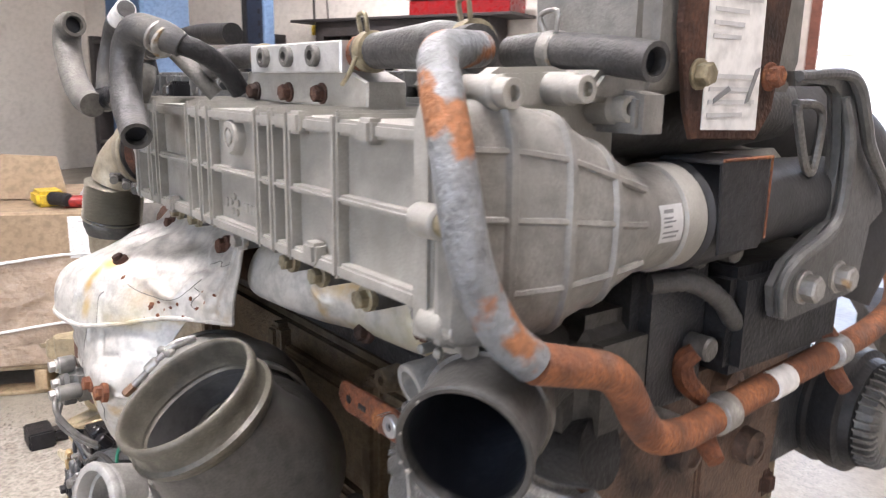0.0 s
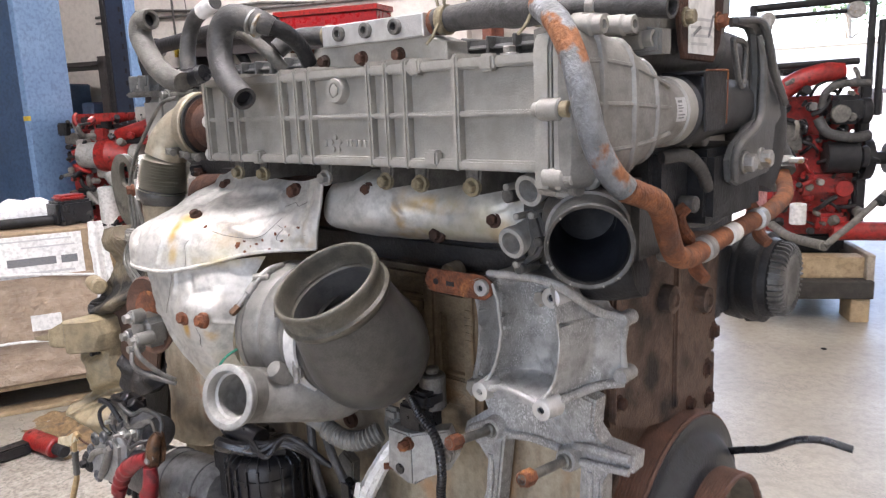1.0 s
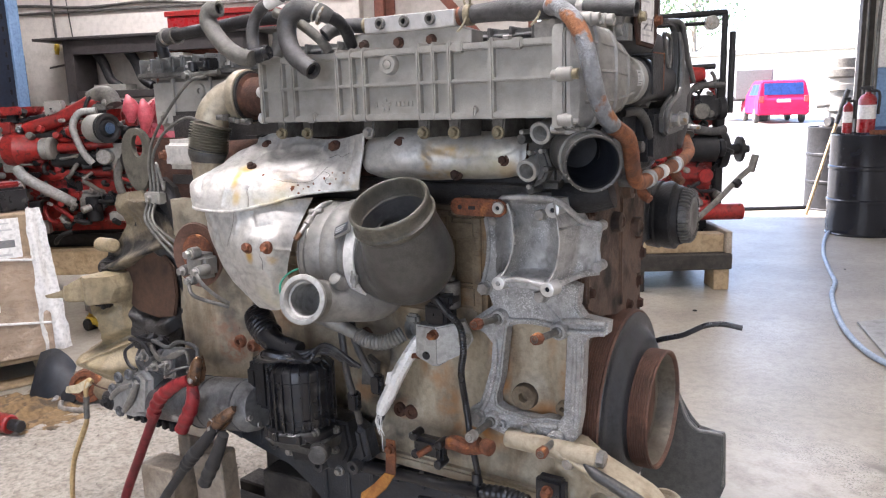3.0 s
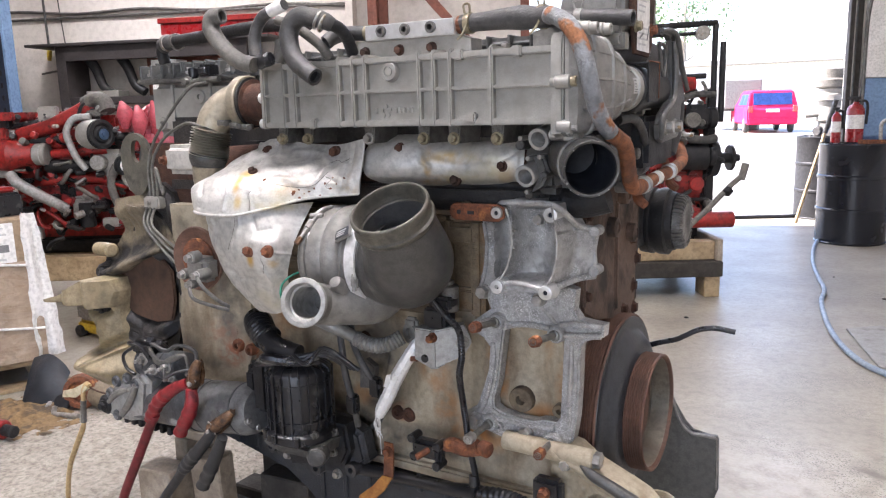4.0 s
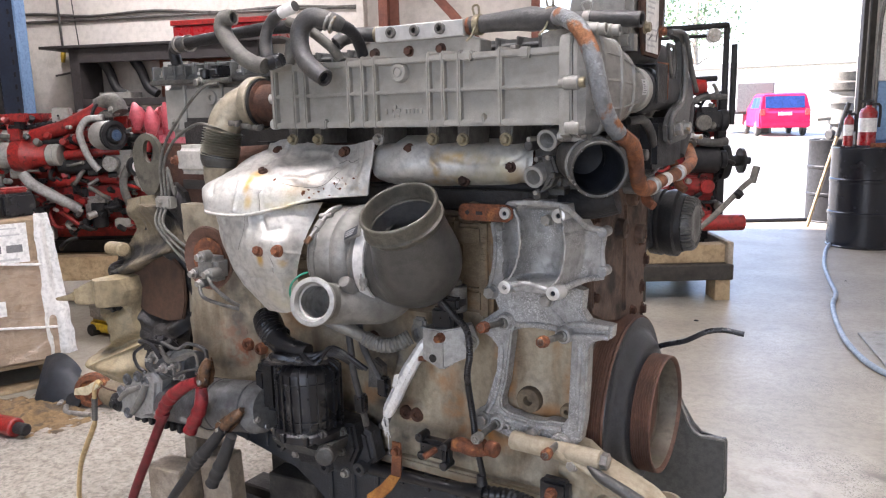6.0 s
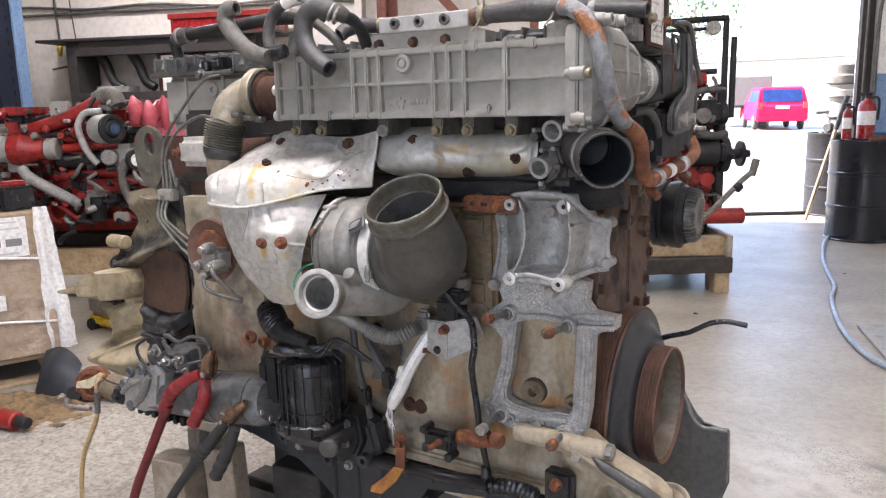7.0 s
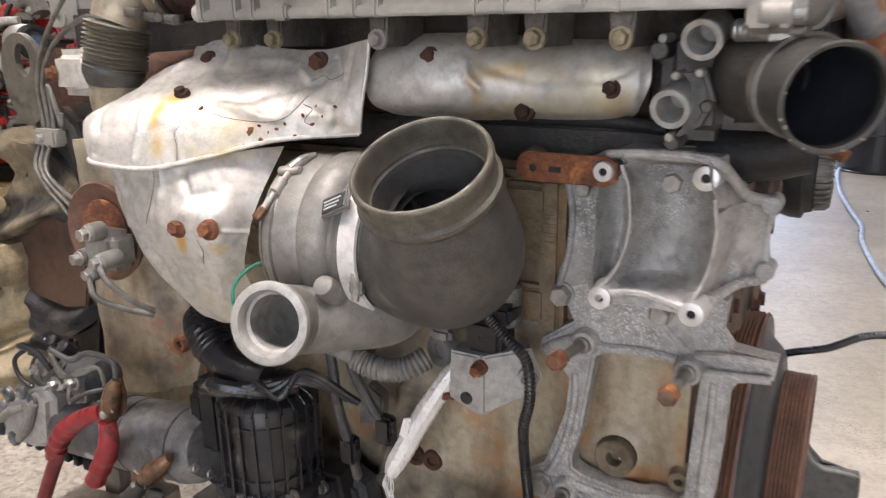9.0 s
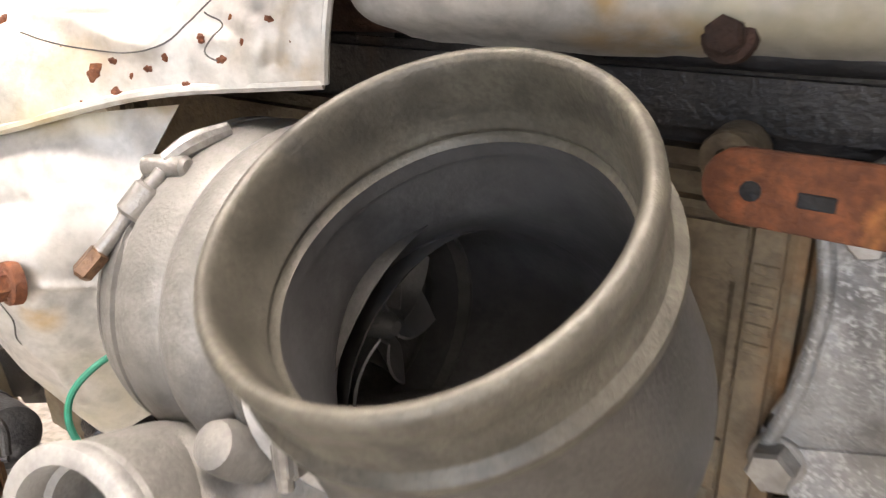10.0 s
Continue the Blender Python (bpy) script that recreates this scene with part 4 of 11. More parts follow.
prism(bm, [(-0.36, 1.225), (-0.25, 1.225), (-0.24, 1.31), (-0.275, 1.318), (-0.282, 1.30), (-0.335, 1.295)], (0, 0.02, 0), X, Z, 0.012, 0.002)
part("side_plate", bm, CAST, cover)
for x, z, r in ((-0.55, 1.235, 0.016), (-0.40, 1.30, 0.018)):
    bm = bm_new()
    boss(bm, (x, 0.052, z), NEAR, r, 0.007, 0.4)
    part("plug", bm, CAST, cover)
for x in (-0.50, -0.36, -0.25):
    bm = bm_new()
    box(bm, (x - 0.004, 0.043, 1.215), (x + 0.004, 0.055, 1.335), 0.002)
    part("housing_rib", bm, CAST, cover)

# ---- exhaust gas cooler ----
bm = bm_new()
box(bm, (0.012, -0.150, 1.224), (0.668, 0.0, 1.349), 0.008, 2)
cooler = part("exhaust_gas_cooler", bm, CAST, engine, "long grey ribbed cast-aluminium exhaust gas cooler")
bm = bm_new()
for z, r in ((1.287, 0.0035), (1.343, 0.006), (1.229, 0.006)):
    box(bm, (0.012, -0.1605, z - r), (0.668, -0.14, z + r), 0.0025, 2)
part("long_rib", bm, CAST, cooler)
for x, r in ((0.020, 0.006), (0.104, 0.0042), (0.075, 0.0035), (0.215, 0.0042), (0.249, 0.0042), (0.278, 0.0042), (0.397, 0.0042), (0.428, 0.0042), (0.461, 0.0042), (0.542, 0.0048)):
    bm = bm_new()
    box(bm, (x - r, -0.163, 1.222), (x + r, -0.14, 1.354), 0.0028, 2)
    box(bm, (x - r * 0.8, -0.16, 1.345), (x + r * 0.8, -0.02, 1.3555), 0.0025, 2)
    part("cross_rib", bm, CAST, cooler)
bm = bm_new()
prism(bm, [(0.0, 1.207), (0.022, 1.200), (0.05, 1.214), (0.16, 1.214), (0.16, 1.372), (0.04, 1.372), (0.005, 1.366), (0.0, 1.352)], (0.652, -0.165, 0), Y, Z, 0.022, 0.003, 2)
part("end_flange", bm, CAST, cooler)
bm = bm_new()
prism(bm, [(0.0, 1.207), (0.022, 1.200), (0.05, 1.214), (0.16, 1.214), (0.16, 1.372), (0.04, 1.372), (0.005, 1.366), (0.0, 1.352)], (0.676, -0.165, 0), Y, Z, 0.013, 0.003, 2)
part("end_flange", bm, CAST, cooler)
for y, z in ((-0.168, 1.290), (-0.160, 1.219)):
    bm = bm_new()
    cyl(bm, (0.652, y + 0.008, z), (0.668, y + 0.002, z), 0.0085, 14, 0.003)
    cyl(bm, (0.662, y + 0.002, z), (0.689, y + 0.002, z), 0.0115, 16, 0.002)
    part("flange_ear", bm, CAST, cooler)
    bm = bm_new()
    lathe(bm, (0.689, y + 0.002, z), X, [(0, 0.0085), (0.009, 0.0085), (0.010, 0.0075), (0.010, 0.0045), (0.006, 0.0045)], 16)
    part("flange_bolt", bm, BOLT_YELLOW if z > 1.25 else STEEL, cooler)
for z in (1.284, 1.232):
    bm = bm_new()
    cyl(bm, (0.002, -0.150, z), (0.022, -0.150, z), 0.011, 14, 0.003)
    part("flange_bolt", bm, MACHINED, cooler)
bm = bm_new()
lathe(bm, (0.333, -0.148, 1.322), NEAR, [(0, 0.019), (0.010, 0.0175), (0.013, 0.0155), (0.013, 0.010), (0.011, 0.010)], 24)
hex_bolt(bm, (0.333, -0.157, 1.322), NEAR, 0.008, 1.0, 0.003)
part("boss", bm, CAST, cooler)
for x, z in ((0.480, 1.343), (0.590, 1.342), (0.148, 1.230), (0.503, 1.2355)):
    bm = bm_new()
    box(bm, (x - 0.010, -0.1655, z - 0.009), (x + 0.010, -0.15, z + 0.010), 0.003, 2)
    part("casting_tab", bm, CAST, cooler)
for x, w, h in ((0.297, 0.006, 0.010), (0.342, 0.004, 0.009), (0.349, 0.006, 0.010), (0.358, 0.006, 0.010), (0.367, 0.006, 0.009), (0.376, 0.005, 0.010)):
    bm = bm_new()
    box(bm, (x - w / 2, -0.1525, 1.252 - h / 2), (x + w / 2, -0.148, 1.252 + h / 2), 0.001)
    part("cast_stroke", bm, CAST, cooler)
bm = bm_new()
for k in range(5):
    a = math.radians(90 + 72 * k)
    cyl(bm, (0.318 + 0.009 * math.cos(a), -0.1525, 1.251 + 0.009 * math.sin(a)), (0.318 + 0.009 * math.cos(a), -0.148, 1.251 + 0.009 * math.sin(a)), 0.004, 8)
part("cast_star", bm, CAST, cooler)
# feet with their bolts
for x, y, mt in ((0.252, -0.118, STEEL), (0.378, -0.118, BOLT_YELLOW), (0.446, -0.122, BOLT_YELLOW), (0.537, -0.128, BOLT_YELLOW), (0.020, -0.110, BOLT_YELLOW), (0.090, -0.110, BOLT_YELLOW)):
    bm = bm_new()
    prism(bm, [(-0.010, 0.0), (0.010, 0.0), (0.013, 0.034), (-0.013, 0.034)], (x, y + 0.085, 1.190), X, Z, 0.085, 0.003, 2)
    foot = part("foot", bm, CAST_DARK, cooler)
    bm = bm_new()
    hex_bolt(bm, (x, y, 1.199), NEAR, 0.0085, 1.4)
    part("foot_bolt", bm, mt, cooler)


# cooler outlet: the ribbed housing that turns from the flange to the rear
def outlet_section(y):
    keys = ((-0.166, 0.692, 1.288, 0.008, 0.074), (-0.160, 0.694, 1.288, 0.012, 0.080), (-0.13, 0.698, 1.287, 0.024, 0.080), (-0.10, 0.701, 1.286, 0.034, 0.073), (-0.07, 0.704, 1.284, 0.0385, 0.060),
            (-0.045, 0.706, 1.282, 0.0395, 0.049), (-0.025, 0.706, 1.281, 0.0390, 0.0415), (0.0, 0.706, 1.280, 0.0385, 0.0390), (0.04, 0.706, 1.280, 0.0385, 0.0385))
    for a, b in zip(keys, keys[1:]):
        if y <= b[0]:
            t = max(0.0, (y - a[0]) / (b[0] - a[0]))
            return [p + (q - p) * t for p, q in zip(a[1:], b[1:])]
    return list(keys[-1][1:])


def outlet_ring(bm, y, grow=0.0, n=36):
    cx, cz, hx, hz = outlet_section(y)
    t = min(1.0, max(0.0, (y + 0.10) / 0.08))
    return ring(bm, (cx, y, cz), X, Z, hx + grow, hz + grow, n, 3.4 - 1.4 * t)


bm = bm_new()
skin(bm, [outlet_ring(bm, -0.166 + 0.206 * k / 40) for k in range(41)])
outlet = part("cooler_outlet", bm, CAST_MID, engine, "grey ribbed cast outlet housing of the gas cooler")
for y in (-0.135, -0.098, -0.062):
    bm = bm_new()
    skin(bm, [outlet_ring(bm, y - 0.004), outlet_ring(bm, y - 0.002, 0.003), outlet_ring(bm, y + 0.002, 0.003), outlet_ring(bm, y + 0.004)])
    part("girth_rib", bm, CAST_MID, outlet)
for frac in (0.62, 0.08, -0.52):
    bm = bm_new()
    pts = []
    for k in range(12):
        y = -0.158 + 0.125 * k / 11
        cx, cz, hx, hz = outlet_section(y)
        pts.append((cx + hx * (1 - abs(frac) ** 3.2) ** 0.31 - 0.001, y, cz + hz * frac))
    sweep(bm, pts, 0.003, 6, 2)
    part("long_rib", bm, CAST_MID, outlet)
for y, z in ((-0.150, 1.372), (-0.085, 1.375), (-0.040, 1.362)):
    bm = bm_new()
    cyl(bm, (0.676, y + 0.01, z), (0.712, y + 0.01, z), 0.0115, 14, 0.003)
    lathe(bm, (0.712, y + 0.01, z), X, [(0, 0.0095), (0.010, 0.0095), (0.0105, 0.009), (0.0105, 0.005), (0.006, 0.005)], 14)
    part("ear_bolt", bm, CAST, outlet)
bm = bm_new()
prism(bm, [(-0.166, 1.36), (-0.01, 1.36), (-0.02, 1.378), (-0.07, 1.39), (-0.12, 1.388)], (0.67, 0, 0), Y, Z, 0.02, 0.004, 2)
part("top_lug", bm, CAST, outlet)
bm = bm_new()
skin(bm, [outlet_ring(bm, 0.012, 0.0002, 40), outlet_ring(bm, 0.013, 0.003, 40), outlet_ring(bm, 0.036, 0.003, 40), outlet_ring(bm, 0.037, 0.0002, 40)])
part("collar", bm, CAST, outlet)
# sticker with unreadable print on the pipe
bm = bm_new()
cols = []
for i in range(9):
    a = radians(-16 + 40 * i / 8)
    cols.append([bm.verts.new((0.706 + 0.0392 * math.cos(a), y, 1.2805 + 0.0392 * math.sin(a))) for y in (-0.017, 0.009)])
for a, b in zip(cols, cols[1:]):
    bm.faces.new((a[0], a[1], b[1], b[0]))
sticker = part("sticker", bm, INK_PALE, outlet, "small white printed sticker")
for j, (a0, a1, y0, y1) in enumerate(((15, 19, -0.013, -0.002), (9, 11, -0.014, -0.003), (5, 7, -0.014, 0.0), (0, 2, -0.014, -0.004), (-6, -4, -0.014, 0.004), (-11, -9, -0.014, 0.002), (8, 18, 0.0005, 0.007))):
    bm = bm_new()
    q = [bm.verts.new((0.706 + 0.0395 * math.cos(radians(a)), y, 1.2805 + 0.0395 * math.sin(radians(a)))) for a, y in ((a0, y0), (a0, y1), (a1, y1), (a1, y0))]
    bm.faces.new(q)
    part("print_bar", bm, INK if j < 6 else INK_PALE, outlet)

# sleeve, black pipe and the big rear hose
bm = bm_new()
lathe(bm, (0.706, 0.040, 1.280), Y, [(0, 0.040), (0.003, 0.044), (0.022, 0.045), (0.07, 0.043), (0.10, 0.038), (0.24, 0.036)], 28)
sleeve = part("rubber_sleeve", bm, BLACK_RUBBER, engine, "black rubber sleeve on the gas pipe")
bm = bm_new()
prism(bm, [(0.045, 1.255), (0.10, 1.255), (0.105, 1.262), (0.105, 1.324), (0.04, 1.324)], (0.750, 0, 0), Y, Z, 0.003, 0.0008)
prism(bm, [(0.04, 0.0), (0.105, 0.0), (0.105, 0.055), (0.04, 0.055)], (0.753, 0, 1.3225), Y, -X, 0.003, 0.0008)
part("guard", bm, BLACK_IRON, sleeve, "black guard plate")
bm = bm_new()
sweep(bm, [(0.754, 0.040, 1.3262), (0.754, 0.075, 1.3262), (0.754, 0.106, 1.3262)], 0.0014, 6, 3)
sweep(bm, [(0.754, 0.1055, 1.262), (0.754, 0.106, 1.29), (0.754, 0.106, 1.326)], 0.0010, 6, 3)
part("guard_edge", bm, RUST, sleeve, "rusted guard edge")
bm = bm_new()
sweep(bm, [(0.58, 0.20, 1.350), (0.620, 0.30, 1.347), (0.652, 0.370, 1.330), (0.664, 0.422, 1.297), (0.666, 0.445, 1.25), (0.664, 0.445, 1.20), (0.655, 0.43, 1.15)], 0.053, 24)
part("radiator_hose", bm, BLACK_RUBBER, engine, "thick black coolant hose elbow")

# upper mixer housing and its printed plate
bm = bm_new()
prism(bm, [(0.60, 1.400), (0.715, 1.375), (0.722, 1.40), (0.722, 1.60), (0.62, 1.60), (0.61, 1.46)], (0, 0.20, 0), X, Z, 0.215, 0.012, 3)
mixer = part("mixer_housing", bm, CAST_MID, engine, "grey cast intake mixer housing")
bm = bm_new()
sweep(bm, [(0.645, -0.030, 1.352), (0.655, 0.02, 1.352), (0.664, 0.08, 1.352), (0.668, 0.15, 1.356), (0.668, 0.24, 1.362)], [0.026, 0.031, 0.033, 0.033, 0.032], 24)
part("neck", bm, SUPPORT_GREY, mixer)
bm = bm_new()
prism(bm, [(-0.060, 1.376), (-0.048, 1.388), (0.055, 1.397), (0.068, 1.380), (0.000, 1.366), (-0.055, 1.366)], (0.640, 0, 0), Y, Z, 0.072, 0.004, 2)
part("side_arm", bm, CAST_MID, mixer)
bm = bm_new()
prism(bm, [(0.024, 1.360), (0.034, 1.340), (0.120, 1.337), (0.140, 1.36), (0.154, 1.45), (0.148, 1.60), (0.020, 1.60), (0.010, 1.42)], (0.724, 0, 0), Y, Z, 0.006, 0.0012)
plate = part("plate", bm, RUST_DARK, mixer, "rust-edged steel bracket plate")
bm = bm_new()
prism(bm, [(0.042, 1.347), (0.116, 1.345), (0.110, 1.585), (0.036, 1.587)], (0.7302, 0, 0), Y, Z, 0.001)
part("decal", bm, PAPER, mixer, "white data label with unreadable print, torn near its foot")
for k in range(20):
    bm = bm_new()
    z = 1.356 + 0.0095 * k
    if 1.392 < z < 1.404:
        bm.free()
        continue
    w = 0.036 + 0.026 * noise.random()
    prism(bm, [(0.046, z), (0.046 + w, z), (0.046 + w, z + 0.0032), (0.046, z + 0.0032)], (0.7316, 0, 0), Y, Z, 0.0006)
    part("print_bar", bm, INK_PALE, mixer)
for y in (0.034, 0.130):
    bm = bm_new()
    hex_bolt(bm, (0.730, y, 1.387), X, 0.0088, 1.3)
    part("plate_bolt", bm, BOLT_YELLOW if y < 0.08 else RUST, mixer)
bm = bm_new()
prism(bm, [(0.0, 0.0), (0.022, 0.010), (0.018, 0.013), (0.0, 0.004)], (0.7322, 0.052, 1.366), Y, Z, 0.0006)
prism(bm, [(0.0, 0.0), (0.012, 0.026), (0.018, 0.028), (0.006, 0.002)], (0.7322, 0.094, 1.366), Y, Z, 0.0006)
part("tear", bm, INK, mixer, "torn dark flap")
# short cut hose with clamp under the housing
bm = bm_new()
sweep(bm, [(0.600, -0.030, 1.402), (0.640, -0.034, 1.403), (0.69, -0.036, 1.400), (0.748, -0.040, 1.393)], 0.0135, 16, hollow=0.02)
cut = part("cut_hose", bm, RUBBER, engine, "short cut black rubber hose")
bm = bm_new()
lathe(bm, (0.645, -0.034, 1.402), (1, -0.05, -0.03), [(0, 0.0142), (0.001, 0.0155), (0.012, 0.0155), (0.013, 0.0142)], 20)
sweep(bm, [(0.646, -0.040, 1.416), (0.643, -0.042, 1.428), (0.660, -0.042, 1.430), (0.658, -0.040, 1.416)], 0.002, 8, 4)
part("clip", bm, STEEL, cut)
bm = bm_new()
prism(bm, [(0.56, 1.345), (0.73, 1.345), (0.73, 1.372), (0.60, 1.395), (0.56, 1.385)], (0, 0.0, 0), X, Z, 0.03, 0.004, 2)
part("bracket_ledge", bm, CAST_MID, mixer)

# lifting bracket with two bolts
bm = bm_new()
prism(bm, [(0.148, 1.392), (0.224, 1.396), (0.247, 1.386), (0.263, 1.355), (0.277, 1.329), (0.335, 1.283), (0.347, 1.260), (0.316, 1.252), (0.312, 1.201), (0.301, 1.183), (0.183, 1.176), (0.159, 1.184), (0.152, 1.212), (0.168, 1.232), (0.237, 1.260), (0.241, 1.329), (0.228, 1.375), (0.212, 1.384), (0.153, 1.380)], (0.732, 0, 0), Y, Z, 0.012, 0.003, 2)
arm = part("lifting_bracket", bm, SUPPORT_GREY, engine, "grey cast bent lifting bracket")
bm = bm_new()
sweep(bm, [(0.745, 0.150, 1.388), (0.747, 0.222, 1.391), (0.750, 0.245, 1.380), (0.752, 0.262, 1.350), (0.752, 0.278, 1.326), (0.752, 0.334, 1.280)], [0.004, 0.005, 0.006, 0.006, 0.006, 0.005], 10, 6)
sweep(bm, [(0.747, 0.228, 1.372), (0.750, 0.240, 1.330), (0.750, 0.236, 1.262), (0.750, 0.170, 1.234), (0.748, 0.155, 1.214), (0.747, 0.162, 1.186)], [0.004, 0.006, 0.006, 0.006, 0.005, 0.004], 10, 6)
part("rolled_edge", bm, SUPPORT_GREY, arm)
bm = bm_new()
sweep(bm, [(0.735, 0.168, 1.366), (0.735, 0.204, 1.364), (0.735, 0.216, 1.350), (0.735, 0.210, 1.31), (0.735, 0.196, 1.312), (0.735, 0.176, 1.350), (0.735, 0.170, 1.366)], 0.004, 8, 6)
part("loop", bm, CAST_DARK, arm)
for y in (0.198, 0.262):
    bm = bm_new()
    hex_bolt(bm, (0.744, y, 1.206), X, 0.0125, 1.25)
    part("bracket_bolt", bm, STEEL, arm)
bm = bm_new()
box(bm, (0.60, 0.12, 1.13), (0.731, 0.31, 1.228), 0.01, 2)
part("mount", bm, BLACK_IRON, arm)

# ---- rusted coolant pipe ----
PIPE = [(0.612, -0.075, 1.403), (0.644, -0.135, 1.398), (0.684, -0.166, 1.377), (0.704, -0.175, 1.350), (0.715, -0.178, 1.325), (0.722, -0.177, 1.296), (0.727, -0.173, 1.268), (0.731, -0.164, 1.245), (0.738, -0.152, 1.223), (0.744, -0.135, 1.207),
        (0.745, -0.101, 1.197), (0.744, -0.066, 1.186), (0.742, -0.042, 1.168), (0.738, -0.018, 1.138), (0.734, 0.010, 1.112), (0.730, 0.05, 1.100), (0.727, 0.09, 1.098), (0.722, 0.16, 1.101), (0.718, 0.25, 1.104), (0.714, 0.346, 1.106), (0.712, 0.43, 1.112),
        (0.706, 0.50, 1.122), (0.692, 0.548, 1.133), (0.678, 0.575, 1.150), (0.669, 0.586, 1.170)]
bm = bm_new()
sweep(bm, PIPE[:10], 0.0138, 20, 8)
pipe_up = part("coolant_pipe", bm, PIPE_PAINT, engine, "bent steel coolant pipe, flaking grey paint over orange rust")
bm = bm_new()
sweep(bm, PIPE[9:], 0.0137, 20, 8)
part("rusty_run", bm, PIPE_RUST, pipe_up, "bare orange-rusted lower run of the pipe")
for y0, mt, r, w in ((0.105, STEEL, 0.0172, 0.022), (0.330, STEEL, 0.0172, 0.022), (0.200, PAPER, 0.0142, 0.035)):
    z = 1.098 + (y0 - 0.1) * 0.035
    bm = bm_new()
    lathe(bm, (0.7265 - 0.04 * (y0 - 0.09), y0, z + 0.001), (-0.04, 1, 0.03), [(0, r - 0.003), (0.001, r), (w, r), (w + 0.001, r - 0.003)], 22)
    part("clamp_band" if mt is STEEL else "tape", bm, mt, pipe_up, "grey steel clip" if mt is STEEL else "white tape wrap")
for y0 in (0.098, 0.335):
    z = 1.098 + (y0 - 0.1) * 0.035
    bm = bm_new()
    sweep(bm, [(0.712, y0 + 0.01, z + 0.013), (0.705, y0 - 0.006, z + 0.030), (0.703, y0 - 0.012, z + 0.048), (0.712, y0 - 0.006, z + 0.060)], [0.008, 0.010, 0.010, 0.008], 10, 5)
    sweep(bm, [(0.715, y0 + 0.012, z - 0.014), (0.720, y0 + 0.010, z - 0.026), (0.735, y0 + 0.004, z - 0.036)], [0.009, 0.010, 0.008], 10, 5)
    part("bent_tab", bm, RUST, pipe_up, "rusted bent clamp tab")
bm = bm_new()
sweep(bm, [(0.676, 0.578, 1.154), (0.667, 0.588, 1.175), (0.655, 0.58, 1.205), (0.64, 0.55, 1.23)], 0.024, 18)
part("pipe_boot", bm, RUBBER, pipe_up, "black rubber boot")
bm = bm_new()
lathe(bm, (0.672, 0.583, 1.163), (-0.4, 0.2, 0.9), [(0, 0.0245), (0.001, 0.0265), (0.012, 0.0265), (0.013, 0.0245)], 20)
box(bm, (0.692, 0.56, 1.172), (0.715, 0.574, 1.182), 0.002)
part("boot_clamp", bm, STEEL, pipe_up)
# black hose from the rail to the pipe
bm = bm_new()
sweep(bm, [(0.438, -0.068, 1.405), (0.475, -0.068, 1.406), (0.53, -0.068, 1.407), (0.56, -0.070, 1.406), (0.585, -0.072, 1.404), (0.615, -0.078, 1.403)], [0.0165, 0.0165, 0.019, 0.0215, 0.0195, 0.0185], 20)
hose_d = part("rail_hose", bm, RUBBER, engine, "black rubber hose with wire spring clamps")
for x, r in ((0.447, 0.018), (0.592, 0.0205)):
    bm = bm_new()
    lathe(bm, (x, -0.069, 1.405), X, [(0, r - 0.002), (0.001, r + 0.001), (0.012, r + 0.001), (0.013, r - 0.002)], 22)
    sweep(bm, [(x + 0.002, -0.078, 1.404 + r), (x + 0.001, -0.080, 1.418 + r), (x + 0.012, -0.080, 1.419 + r), (x + 0.012, -0.077, 1.404 + r)], 0.0022, 8, 4)
    sweep(bm, [(x + 0.010, -0.07 - r, 1.40), (x + 0.004, -0.074 - r, 1.385), (x - 0.006, -0.076 - r, 1.375)], 0.0022, 8, 4)
    part("spring_clamp", bm, BOLT_YELLOW, hose_d)

# ---- rail ----
bm = bm_new()
prism(bm, [(0.232, 0.0), (0.432, 0.0), (0.432, 0.0295), (0.232, 0.0295)], (0, -0.045, 1.386), X, Z, 0.045, 0.0015)
rail = part("coolant_rail", bm, MACHINED, engine, "machined aluminium rail with three threaded ports")
bm = bm_new()
prism(bm, [(0.19, 1.356), (0.462, 1.352), (0.462, 1.378), (0.43, 1.388), (0.2, 1.388)], (0, -0.035, 0), X, Z, 0.045, 0.002)
part("rail_bracket", bm, CAST, rail)
for x in (0.272, 0.327, 0.384):
    bm = bm_new()
    lathe(bm, (x, -0.090, 1.402), NEAR, [(0, 0.0105), (0.006, 0.0105), (0.007, 0.0095), (0.007, 0.0055), (-0.004, 0.005)], 20)
    part("port", bm, CAST_DARK, rail)
for x in (0.225, 0.306, 0.379):
    bm = bm_new()
    hex_bolt(bm, (x, -0.080, 1.366), NEAR, 0.0085, 1.25)
    part("rail_bolt", bm, RUST_DARK, rail)
bm = bm_new()
cyl(bm, (0.432, -0.068, 1.404), (0.440, -0.068, 1.404), 0.0165, 18)
part("red_seal", bm, RUST, rail)
bm = bm_new()
sweep(bm, [(0.236, -0.07, 1.402), (0.205, -0.072, 1.405), (0.178, -0.082, 1.405), (0.160, -0.100, 1.398), (0.152, -0.112, 1.388)], 0.0145, 18, hollow=0.02)
hose_c = part("stub_hose", bm, RUBBER, engine, "short cut grey hose on the rail")
bm = bm_new()
lathe(bm, (0.222, -0.0705, 1.403), X, [(0, 0.0145), (0.001, 0.0165), (0.010, 0.0165), (0.011, 0.0145)], 18)
part("clip", bm, BOLT_YELLOW, hose_c)

